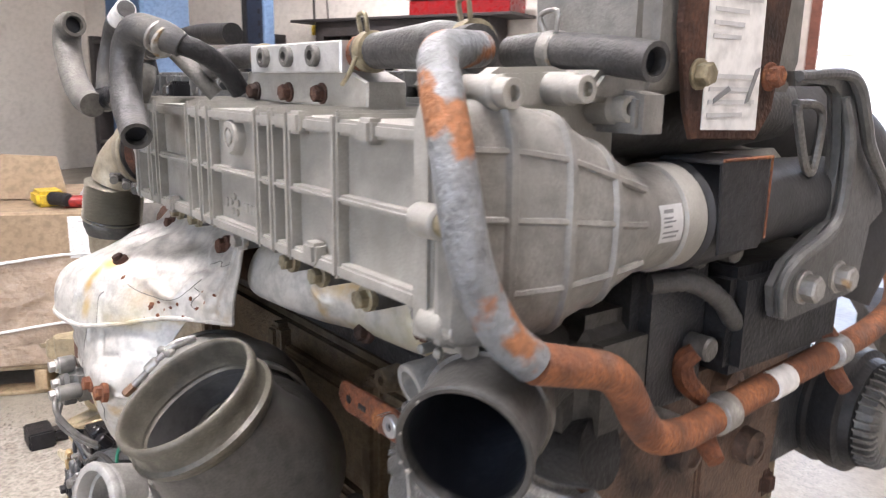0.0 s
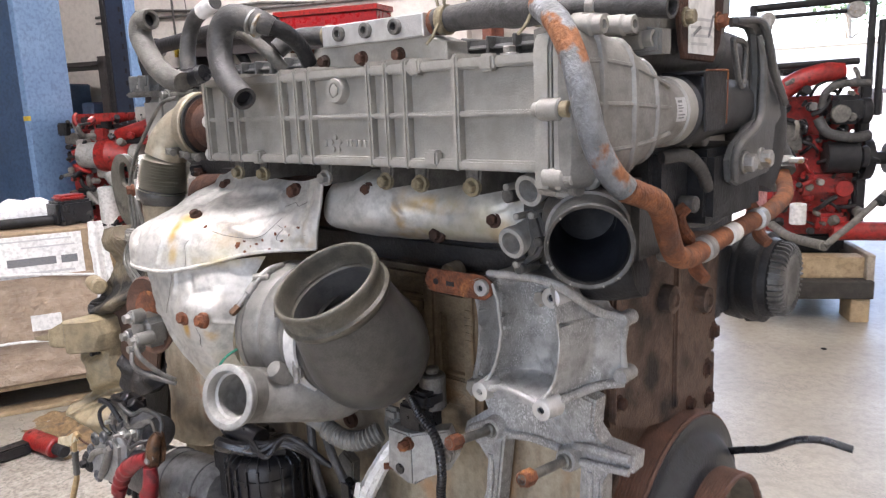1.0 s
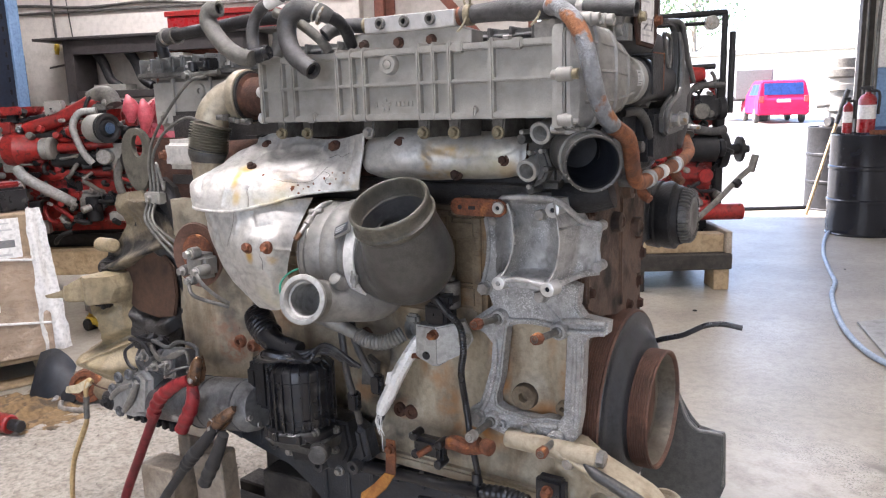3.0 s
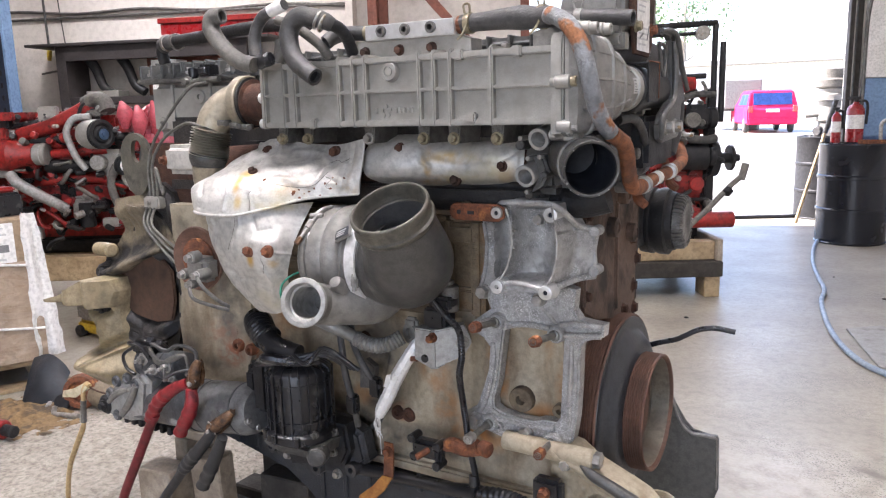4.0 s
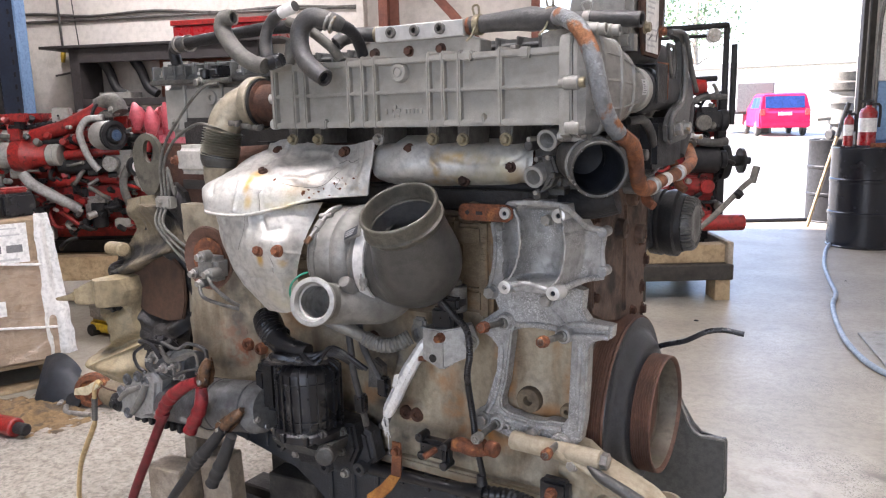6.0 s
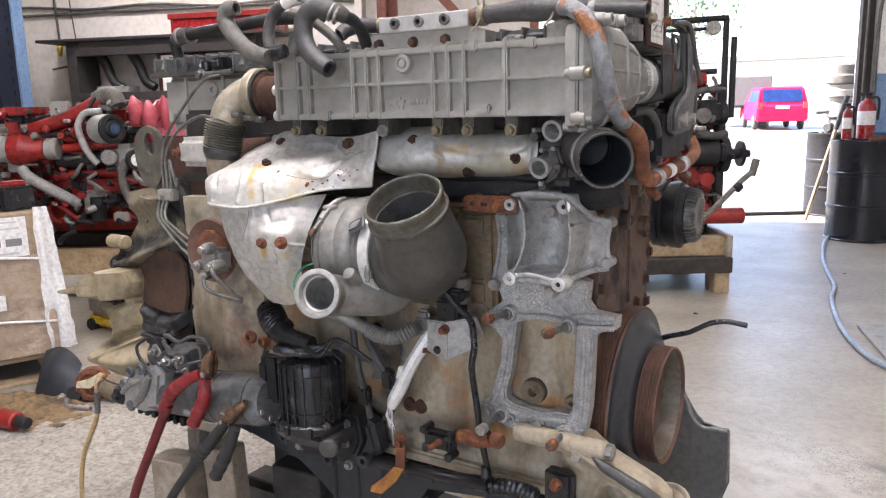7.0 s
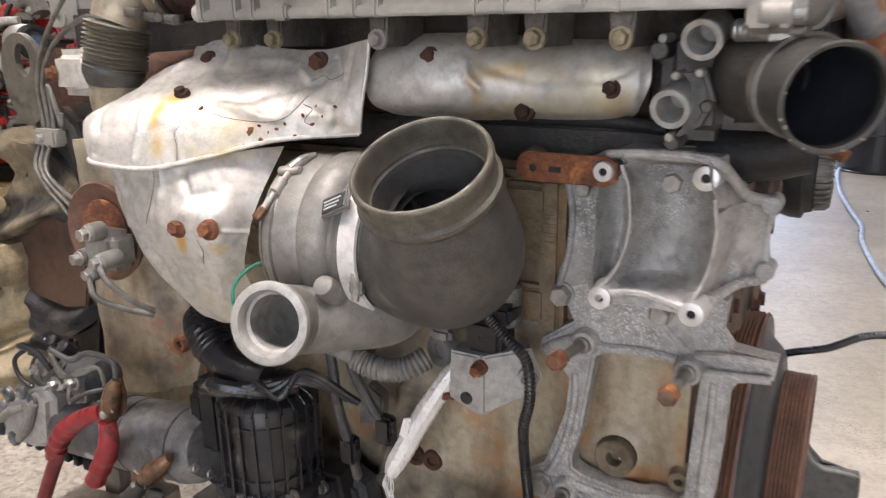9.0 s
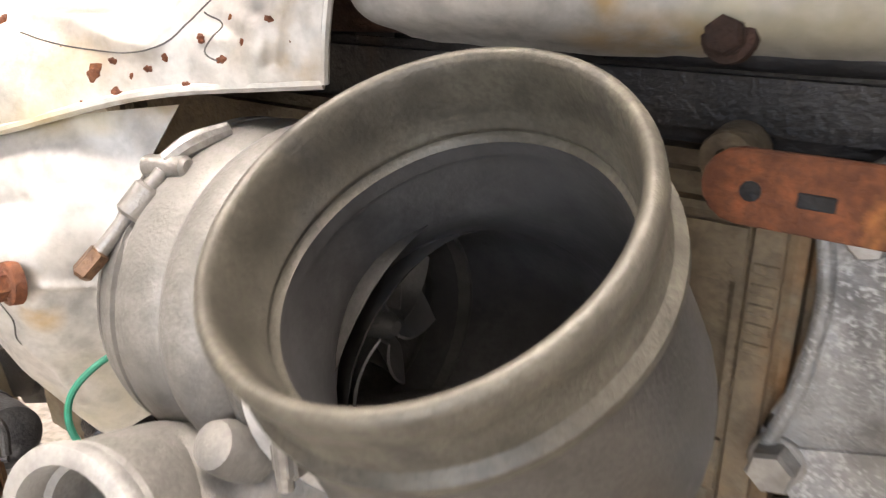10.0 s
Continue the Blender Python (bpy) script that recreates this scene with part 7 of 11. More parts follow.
# rusted tabs on the block beside it
for x, z, r in ((-0.283, 0.668, 0.017), (-0.240, 0.662, 0.015), (-0.447, 0.662, 0.018), (-0.215, 0.632, 0.012)):
    bm = bm_new()
    lathe(bm, (x, -0.004, z), NEAR, [(-0.05, r * 1.2), (-0.004, r), (0.0, r * 0.8), (0.0, r * 0.45), (-0.010, r * 0.4)], 16)
    part("rusty_boss", bm, RUST, block)

# ---- oil filter module ----
FC = Vector((0.020, -0.105, 0.0))
bm = bm_new()
lathe(bm, (FC.x, FC.y, 0.0), Z, [(0.534, 0.050), (0.534, 0.078), (0.537, 0.081), (0.552, 0.081), (0.556, 0.078), (0.559, 0.069), (0.660, 0.0715), (0.690, 0.0715), (0.697, 0.067), (0.706, 0.052), (0.712, 0.030), (0.714, 0.01)], 48)
filt = part("oil_filter_housing", bm, PLASTIC, engine, "black ribbed plastic filter cap on an oily module")
for k in range(22):
    a = 2 * math.pi * k / 22
    bm = bm_new()
    d = Vector((math.cos(a), math.sin(a), 0))
    p = Vector((FC.x, FC.y, 0)) + d * 0.0695
    t = Vector((-d.y, d.x, 0))
    prism(bm, [(-0.0020, 0.560), (0.0020, 0.560), (0.0020, 0.690), (-0.0020, 0.690)], p - d * 0.004, t, Z, 0.0105)
    sweep(bm, [p + d * 0.002 + Z * 0.689, Vector((FC.x, FC.y, 0.700)) + d * 0.062, Vector((FC.x, FC.y, 0.709)) + d * 0.042, Vector((FC.x, FC.y, 0.713)) + d * 0.022], 0.0022, 6, 2)
    part("cap_rib", bm, PLASTIC, filt)
for z in (0.582, 0.668):
    bm = bm_new()
    lathe(bm, (FC.x, FC.y, z), Z, [(0, 0.069), (0.0005, 0.0745), (0.002, 0.0745), (0.0025, 0.069)], 40, closed=True)
    part("cap_band", bm, PLASTIC, filt)
bm = bm_new()
prism(bm, [(-0.070, 0.512), (-0.050, 0.500), (-0.010, 0.494), (0.070, 0.498), (0.102, 0.508), (0.110, 0.536), (-0.066, 0.534)], (0, -0.030, 0), X, Z, 0.125, 0.014, 3)
lathe(bm, (0.098, -0.150, 0.512), (0.4, -0.9, 0), [(-0.02, 0.024), (0.006, 0.022), (0.010, 0.018), (0.011, 0.008)], 20)
part("filter_bowl", bm, NECK_GREY, filt, "grimy aluminium base under the cap")
bm = bm_new()
prism(bm, [(-0.16, 0.575), (-0.12, 0.60), (-0.09, 0.575), (-0.03, 0.565), (0.10, 0.555), (0.145, 0.535), (0.16, 0.47), (0.11, 0.42), (-0.02, 0.405), (-0.13, 0.425), (-0.165, 0.48)], (0, 0.0, 0), X, Z, 0.055, 0.012, 3)
for x, z in ((-0.13, 0.55), (-0.12, 0.455), (0.02, 0.43), (0.125, 0.45)):
    boss(bm, (x, -0.055, z), NEAR, 0.016, 0.016)
part("module_base", bm, CAST_BLACK, filt, "oily black casting behind the filter")
for x, z in ((-0.075, 0.44), (0.075, 0.425), (-0.145, 0.50)):
    bm = bm_new()
    hex_bolt(bm, (x, -0.058, z), NEAR, 0.0085, 1.4)
    part("module_bolt", bm, STEEL, filt)
for k in range(3):
    bm = bm_new()
    sweep(bm, [(-0.05 + 0.008 * k, -0.165, 0.706 + 0.009 * k), (0.0, -0.172 - 0.004 * k, 0.722 + 0.005 * k), (0.05, -0.150, 0.728 - 0.004 * k), (0.085, -0.11, 0.735 - 0.010 * k)], [0.006, 0.011, 0.010, 0.006], 8, 5)
    part("loom_wrap", bm, HOSE_GREY if k == 1 else PLASTIC, filt)
for a, z in ((4.0, 0.545), (4.6, 0.547), (5.3, 0.545)):
    bm = bm_new()
    q = Vector((FC.x + 0.082 * math.cos(a), FC.y + 0.082 * math.sin(a), z))
    box(bm, q - Vector((0.006, 0.005, 0.010)), q + Vector((0.006, 0.005, 0.012)), 0.002)
    part("cap_latch", bm, PLASTIC, filt)
bm = bm_new()
box(bm, (-0.100, -0.140, 0.575), (-0.048, -0.03, 0.700), 0.012, 3)
box(bm, (-0.135, -0.120, 0.590), (-0.095, -0.05, 0.685), 0.012, 3)
box(bm, (-0.128, -0.128, 0.615), (-0.10, -0.11, 0.665), 0.005, 2)
prism(bm, [(-0.05, 0.43), (0.11, 0.46), (0.13, 0.50), (0.12, 0.56), (-0.09, 0.55)], (0, -0.02, 0), X, Z, 0.06, 0.008, 2)
part("module_body", bm, BLACK_IRON, filt)
for x, y, z in ((0.096, -0.092, 0.497), (0.100, -0.090, 0.545), (0.085, -0.14, 0.555)):
    bm = bm_new()
    hex_bolt(bm, (x, y, z), NEAR, 0.0075, 1.3)
    part("module_bolt", bm, CAST_DARK, filt)
bm = bm_new()
sweep(bm, [(-0.11, -0.06, 0.735), (-0.12, -0.07, 0.770), (-0.105, -0.10, 0.785), (-0.06, -0.13, 0.770), (-0.015, -0.14, 0.745), (0.05, -0.135, 0.735)], [0.022, 0.026, 0.027, 0.027, 0.025, 0.020], 20, 10)
lathe(bm, (-0.045, -0.131, 0.762), (0.9, -0.2, -0.45), [(0, 0.026), (0.001, 0.029), (0.012, 0.029), (0.013, 0.026)], 24, closed=True)
part("module_hose", bm, PLASTIC, filt, "black moulded hose over the filter")
bm = bm_new()
sweep(bm, [(-0.108, -0.098, 0.784), (-0.075, -0.124, 0.776), (-0.040, -0.136, 0.757)], 0.0285, 22, 9, wave=0.05)
part("hose_bellows", bm, PLASTIC, filt)
for k in range(4):
    bm = bm_new()
    sweep(bm, [(-0.02 + 0.02 * k, -0.15, 0.742), (0.03 + 0.02 * k, -0.155, 0.735 - 0.004 * k), (0.11, -0.12, 0.735 + 0.006 * k), (0.14 + 0.01 * k, -0.08, 0.70)], 0.005, 8, 6)
    part("wiring", bm, PLASTIC, filt)
for pts in ([(0.145, -0.07, 0.80), (0.160, -0.08, 0.755), (0.190, -0.085, 0.710), (0.215, -0.08, 0.67), (0.222, -0.07, 0.63), (0.205, -0.06, 0.585), (0.18, -0.05, 0.56)],
            [(0.12, -0.08, 0.80), (0.135, -0.09, 0.74), (0.14, -0.09, 0.69), (0.15, -0.08, 0.62), (0.145, -0.06, 0.56)]):
    bm = bm_new()
    sweep(bm, pts, 0.0075, 10, 6)
    loom = part("sensor_cable", bm, RUBBER, engine, "black sensor cable with plug")
    bm = bm_new()
    q = Vector(pts[3])
    box(bm, q - Vector((0.014, 0.012, 0.022)), q + Vector((0.014, 0.010, 0.022)), 0.005, 2)
    part("plug", bm, PLASTIC, loom)
bm = bm_new()
prism(bm, [(0.145, 0.645), (0.185, 0.650), (0.190, 0.70), (0.165, 0.715), (0.150, 0.70)], (0, -0.03, 0), X, Z, 0.02, 0.003, 2)
part("bracket_tab", bm, CAST_DARK, filt)

# ---- valve block with plug ----
bm = bm_new()
prism(bm, [(0.322, 0.752), (0.362, 0.736), (0.376, 0.738), (0.376, 0.800), (0.366, 0.818), (0.326, 0.818)], (0, -0.055, 0), X, Z, 0.037, 0.003, 2)
prism(bm, [(0.0, 0.738), (0.06, 0.765), (0.075, 0.79), (0.06, 0.828), (0.0, 0.818)], (0.372, -0.092, 0), (0.86, 0.5, 0), Z, -0.03, 0.003, 2)
valve = part("valve_block", bm, CAST_PALE, engine, "square aluminium valve block")
bm = bm_new()
lathe(bm, (0.349, -0.0925, 0.757), NEAR, [(-0.01, 0.0085), (0.001, 0.0085), (0.0012, 0.007)], 20)
part("blank", bm, PLASTIC, valve)
for p, r in (((0.368, -0.092, 0.803), 0.0085), ((0.322, -0.08, 0.752), 0.008)):
    bm = bm_new()
    hex_bolt(bm, p, NEAR if r > 0.008 else (-0.6, -0.8, 0), r, 1.2, 0.014)
    part("block_bolt", bm, RUST, valve)
bm = bm_new()
hex_bolt(bm, (0.425, -0.07, 0.795), (0.5, -0.86, 0), 0.011, 1.2)
part("side_plug", bm, CAST, valve)
bm = bm_new()
box(bm, (0.342, -0.085, 0.818), (0.392, -0.035, 0.862), 0.006, 2)
box(bm, (0.355, -0.085, 0.86), (0.405, -0.045, 0.885), 0.006, 2)
part("solenoid_plug", bm, PLASTIC, valve)
bm = bm_new()
cyl(bm, (0.385, -0.05, 0.85), (0.385, -0.05, 0.905), 0.020, 18, 0.003)
cyl(bm, (0.385, -0.05, 0.905), (0.385, -0.05, 0.915), 0.010, 14, 0.002)
part("solenoid_can", bm, CAST_DARK, valve)
# corrugated loom that drops from it
bm = bm_new()
sweep(bm, [(0.372, -0.085, 0.875), (0.400, -0.095, 0.855), (0.432, -0.098, 0.830), (0.437, -0.095, 0.78), (0.425, -0.085, 0.73), (0.418, -0.06, 0.66), (0.418, -0.05, 0.615), (0.42, -0.045, 0.57), (0.432, -0.04, 0.50)], 0.0068, 12, 18, wave=0.08)
loom = part("wiring_loom", bm, PLASTIC, engine, "black corrugated wiring loom")
bm = bm_new()
lathe(bm, (0.429, -0.042, 0.500), (0.1, 0, -1), [(0, 0.010), (0.02, 0.012), (0.035, 0.012), (0.04, 0.016)], 12)
sweep(bm, [(-0.04, -0.04, 0.435), (0.06, -0.042, 0.440), (0.16, -0.04, 0.445), (0.26, -0.04, 0.448), (0.36, -0.045, 0.455), (0.44, -0.045, 0.463)], [0.014, 0.013, 0.015, 0.013, 0.014, 0.018], 14, 6)
part("loom_trunk", bm, PLASTIC, loom)
bm = bm_new()
sweep(bm, [(0.44, -0.045, 0.463), (0.50, -0.045, 0.470), (0.55, -0.05, 0.468)], 0.016, 14, 9, wave=0.07)
part("loom_end", bm, PLASTIC, loom)
# foil-wrapped lead with frayed end
bm = bm_new()
sweep(bm, [(0.328, -0.074, 0.792), (0.316, -0.080, 0.772), (0.298, -0.088, 0.740), (0.285, -0.090, 0.718), (0.270, -0.092, 0.690), (0.252, -0.093, 0.655), (0.238, -0.094, 0.630), (0.230, -0.094, 0.612)], [0.0085, 0.0130, 0.0140, 0.0150, 0.0145, 0.0150, 0.0140, 0.0100], 9, 5, wave=0.035)
prism(bm, [(0.0, 0.0), (0.012, 0.004), (0.004, -0.030), (-0.008, -0.026)], (0.262, -0.106, 0.712), X, Z, 0.0012)
foil = part("foil_sleeve", bm, FOIL, engine, "torn silver foil sleeve with frayed strands")
bm = bm_new()
rng = random.Random(9)
for k in range(12):
    x0 = 0.228 + rng.uniform(-0.006, 0.008)
    sweep(bm, [(x0, -0.094, 0.616), (x0 + rng.uniform(-0.012, 0.008), -0.096, 0.590), (x0 + rng.uniform(-0.006, 0.012), -0.097, 0.560 + rng.uniform(0, 0.02))], 0.0007, 5, 3)
sweep(bm, [(0.228, -0.094, 0.60), (0.231, -0.095, 0.57), (0.232, -0.095, 0.525)], 0.0008, 5, 3)
part("frayed_strand", bm, PAPER, foil)
# rusted bent strap
bm = bm_new()
prism(bm, [(-0.012, 0.002), (0.011, 0.002), (0.012, -0.030), (0.008, -0.085), (-0.018, -0.085), (-0.013, -0.030)], (0.222, -0.050, 0.530), X, Z, 0.005, 0.001)
strap = part("rusted_strap", bm, PIPE_RUST, engine, "bent orange-rusted strap on the pan rail")
bm = bm_new()
prism(bm, [(-0.018, 0.002), (0.008, 0.002), (-0.004, -0.030), (-0.030, -0.062), (-0.060, -0.064), (-0.062, -0.052), (-0.034, -0.026)], (0.222, -0.055, 0.448), X, (0, 0.55, 0.83), 0.005, 0.001)
part("strap_foot", bm, STRAP_ORANGE, strap, "bright orange end of the strap")
bm = bm_new()
hex_bolt(bm, (0.222, -0.056, 0.512), NEAR, 0.009)
part("strap_bolt", bm, RUST, strap)
# sensor, bolts and the cross tube at the foot of the block
bm = bm_new()
box(bm, (0.322, -0.115, 0.548), (0.388, -0.085, 0.588), 0.008, 2)
box(bm, (0.375, -0.112, 0.535), (0.392, -0.088, 0.58), 0.005, 2)
for x, z in ((0.326, 0.590), (0.330, 0.552), (0.386, 0.582), (0.384, 0.540)):
    cyl(bm, (x, -0.085, z), (x, -0.122, z), 0.0095, 14, 0.003)
sens = part("plug_connector", bm, PLASTIC, engine, "black plug with a rusty screw")
bm = bm_new()
cyl(bm, (0.365, -0.110, 0.572), (0.348, -0.135, 0.560), 0.007, 12, 0.002)
part("plug_screw", bm, RUST, sens)
bm = bm_new()
sweep(bm, [(0.392, -0.092, 0.578), (0.415, -0.096, 0.586), (0.44, -0.094, 0.580), (0.468, -0.090, 0.590)], [0.012, 0.016, 0.014, 0.017], 9, 5)
cyl(bm, (0.47, -0.085, 0.588), (0.492, -0.09, 0.588), 0.016, 16, 0.003)
part("rusted_joint", bm, RUST, engine, "lumpy rusted bolted joint")
bm = bm_new()
cyl(bm, (0.50, -0.040, 0.594), (0.690, -0.040, 0.592), 0.019, 24, 0.003)
tube = part("cross_tube", bm, BLOCK, engine, "beige painted cross tube")
bm = bm_new()
cyl(bm, (0.684, -0.040, 0.592), (0.704, -0.040, 0.592), 0.0165, 6, 0.002)
part("tube_nut", bm, STEEL, tube)
bm = bm_new()
box(bm, (0.575, -0.075, 0.455), (0.635, -0.045, 0.545), 0.008, 2)
part("black_clip", bm, PLASTIC, engine, "black bracket clip with a rusty bolt")
bm = bm_new()
hex_bolt(bm, (0.603, -0.076, 0.520), NEAR, 0.010, 1.2, 0.015)
part("clip_bolt", bm, RUST, tube)

# ---- accessory bracket: a dished upper casting and the open frame below ----
bm = bm_new()
prism(bm, [(0.451, 1.046), (0.469, 1.061), (0.502, 1.073), (0.543, 1.081), (0.613, 1.083), (0.626, 1.044), (0.626, 0.921), (0.543, 0.890), (0.451, 0.875), (0.432, 0.887), (0.436, 0.905), (0.450, 0.938), (0.457, 0.982), (0.455, 1.009)], (0, 0.012, 0), X, Z, 0.028, 0.004, 2)
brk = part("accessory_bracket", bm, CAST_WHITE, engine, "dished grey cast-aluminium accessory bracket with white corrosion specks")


def between(keys, z):
    """Reads a line of (z, x) pairs at the height z."""
    for (z0, x0), (z1, x1) in zip(keys, keys[1:]):
        if z >= z1:
            t = (z - z0) / (z1 - z0)
            t = max(0.0, t) if z0 != z1 else 0.0
            return x0 + (x1 - x0) * t
    return keys[-1][1]


RIDGE_L = ((1.086, 0.530), (1.068, 0.533), (1.046, 0.541), (1.010, 0.545), (0.985, 0.542), (0.960, 0.534), (0.940, 0.523), (0.926, 0.514))
RIDGE_R = ((1.086, 0.620), (1.059, 0.622), (1.042, 0.628), (1.010, 0.633), (0.985, 0.631), (0.968, 0.628), (0.948, 0.622), (0.924, 0.612))
SIDE_L = ((1.081, 0.522), (1.070, 0.498), (1.048, 0.466), (1.033, 0.447), (0.990, 0.454), (0.941, 0.450), (0.918, 0.440))
SIDE_R = ((1.081, 0.630), (1.062, 0.641), (1.044, 0.642), (1.032, 0.650), (1.026, 0.676), (1.012, 0.672), (0.985, 0.668), (0.955, 0.668), (0.940, 0.675), (0.934, 0.658), (0.918, 0.622))


def casting_front(x, z):
    """How far the upper bracket's face stands out: flange, pocket, dish and wing, with thin ridges between them."""
    left, right, web = between(RIDGE_L, z), between(RIDGE_R, z), 0.506
    lip = ease(0.944, 0.926, z)
    roof = ease(1.064, 1.076, z)
    if x < web:
        y = -0.018 - 0.062 * ease(web - 0.010, web, x) - 0.030 * roof * ease(0.49, 0.51, x)
    elif x < left:
        t = (x - web) / max(1e-6, left - web)
        y = -0.080 + 0.034 * (4 * t * (1 - t)) ** 0.6 * (1 - lip) * (1 - 0.7 * roof)
    elif x < right:
        t = (x - left) / (right - left)
        y = -0.082 + 0.050 * (4 * t * (1 - t)) ** 0.62 * (1 - 0.9 * lip) * (1 - 0.75 * roof) - 0.014 * lip
    else:
        t = (x - right) / max(0.004, 0.674 - right)
        y = -0.082 + 0.060 * ease(0.0, 0.34, t) + 0.024 * ease(0.3, 1.0, t) - 0.012 * ease(0.955, 0.935, z) * (1 - ease(0.0, 0.9, t))
    for crest, tall in ((web, 0.006), (left, 0.007), (right, 0.006)):
        y -= tall * math.exp(-((x - crest) / 0.0026) ** 2)
    return y + 0.0011 * noise.noise(Vector((x, 0.3, z)) * 70) + 0.0005 * noise.noise(Vector((x, 0.7, z)) * 210)


bm = bm_new()
nx, nz = 104, 72
face = []
for k in range(nz + 1):
    z = 1.081 - 0.163 * k / nz
    x0, x1 = between(SIDE_L, z), between(SIDE_R, z)
    face.append([bm.verts.new((x0 + (x1 - x0) * q / nx, casting_front(x0 + (x1 - x0) * q / nx, z), z)) for q in range(nx + 1)])
for k in range(nz):
    for q in range(nx):
        bm.faces.new((face[k][q], face[k + 1][q], face[k + 1][q + 1], face[k][q + 1]))
loop = face[0] + [row[-1] for row in face[1:]] + face[-1][-2::-1] + [row[0] for row in face[-2:0:-1]]
rear = [bm.verts.new((q.co.x, max(q.co.y + 0.010, 0.012), q.co.z)) for q in loop]
for i in range(len(loop)):
    j = (i + 1) % len(loop)
    bm.faces.new((loop[i], loop[j], rear[j], rear[i]))
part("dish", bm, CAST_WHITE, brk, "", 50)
for crest, top in ((RIDGE_L, 1.070), (RIDGE_R, 1.042)):
    bm = bm_new()
    sweep(bm, [(between(crest, z), casting_front(between(crest, z), z) + 0.0012, z) for z in [top - (top - 0.932) * k / 18 for k in range(19)]], 0.0023, 8, 2)
    part("ridge", bm, CAST_PALE, brk, "pale worn ridge")
for pts, r in (([(0.500, -0.050, 1.071), (0.520, -0.074, 1.079), (0.56, -0.082, 1.083), (0.60, -0.082, 1.083), (0.628, -0.076, 1.076), (0.641, -0.052, 1.055), (0.650, -0.022, 1.035), (0.674, 0.000, 1.027)], (0.005, 0.005, 0.005, 0.005, 0.006, 0.006, 0.006, 0.006)),
               ([(0.620, -0.096, 0.926), (0.634, -0.062, 0.932), (0.650, -0.024, 0.937), (0.673, 0.000, 0.939)], (0.007, 0.006, 0.006, 0.006)),
               ([(0.515, -0.098, 0.925), (0.535, -0.096, 0.931), (0.560, -0.095, 0.934), (0.590, -0.096, 0.930), (0.614, -0.100, 0.926)], (0.007, 0.005, 0.005, 0.005, 0.007)),
               ([(0.450, -0.018, 1.030), (0.456, -0.018, 0.990), (0.452, -0.018, 0.941), (0.440, -0.018, 0.895)], (0.0045, 0.0045, 0.0045, 0.0045)),
               ([(0.675, 0.000, 1.022), (0.670, 0.004, 0.985), (0.674, 0.002, 0.943)], (0.006, 0.004, 0.006))):
    bm = bm_new()
    sweep(bm, pts, r, 10, 6)
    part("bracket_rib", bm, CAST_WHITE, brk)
for x, y, z, r in ((0.617, -0.082, 1.061, 0.0130), (0.520, -0.106, 0.925, 0.0125), (0.618, -0.108, 0.924, 0.0130)):
    bm = bm_new()
    lathe(bm, (x, y + 0.03, z), NEAR, [(0, r * 1.25), (0.026, r), (0.0295, r), (0.030, r * 0.93), (0.030, r * 0.38), (0.012, r * 0.34)], 22)
    part("machined_boss", bm, MACHINED, brk, "bright machined boss")
    # near-black disc paints the shade down the boss's hole
    bm = bm_new()
    lathe(bm, (x, y + 0.004, z), NEAR, [(0, r * 0.36), (0.0006, r * 0.36)], 16)
    part("boss_hole", bm, BORE_BLACK, brk)
for x, y, z, r in ((0.575, -0.030, 1.045, 0.0115), (0.447, -0.016, 0.890, 0.0135), (0.570, -0.022, 0.888, 0.0125), (0.470, -0.016, 1.026, 0.0095)):
    bm = bm_new()
    hex_bolt(bm, (x, y, z), NEAR, r, 1.15)
    part("bracket_bolt", bm, STEEL, brk)
bm = bm_new()
lathe(bm, (0.650, -0.002, 1.000), (0.25, -0.97, 0), [(-0.01, 0.012), (0.002, 0.010), (0.003, 0.008), (0.001, 0.005)], 16)
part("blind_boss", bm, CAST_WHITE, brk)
for z in (1.024, 0.950):
    bm = bm_new()
    lathe(bm, (0.674, -0.012, z), Y, [(0, 0.004), (0.0, 0.009), (0.001, 0.010), (0.030, 0.010)], 16)
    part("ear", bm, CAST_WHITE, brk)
# lower frame: skirt, two legs, foot bar with cast pockets
FRAME = [(0.437, 0.900), (0.451, 0.878), (0.461, 0.855), (0.420, 0.825), (0.414, 0.806), (0.443, 0.793), (0.458, 0.775), (0.454, 0.726), (0.439, 0.678), (0.426, 0.643), (0.400, 0.625), (0.391, 0.606), (0.404, 0.588), (0.430, 0.584), (0.443, 0.594), (0.482, 0.584), (0.490, 0.590), (0.518, 0.594),
         (0.531, 0.584), (0.550, 0.586), (0.560, 0.596), (0.583, 0.586), (0.617, 0.585), (0.637, 0.609), (0.645, 0.656), (0.649, 0.727), (0.651, 0.800), (0.659, 0.814), (0.696, 0.826), (0.698, 0.849), (0.650, 0.854), (0.637, 0.871), (0.641, 0.911), (0.585, 0.926), (0.502, 0.921)]
OPENING = [(0.491, 0.814), (0.513, 0.822), (0.541, 0.828), (0.585, 0.824), (0.618, 0.810), (0.615, 0.747), (0.611, 0.652), (0.603, 0.641), (0.570, 0.639), (0.554, 0.633), (0.532, 0.633), (0.481, 0.639), (0.467, 0.647), (0.465, 0.664), (0.476, 0.703), (0.485, 0.770)]
bm = bm_new()
holed_plate(bm, FRAME, [OPENING], (0, 0.012, 0), X, Z, 0.030, 0.004, 2)
low = part("lower_bracket", bm, CAST_CRUST, engine, "open cast-aluminium lower bracket, white corrosion")
bm = bm_new()
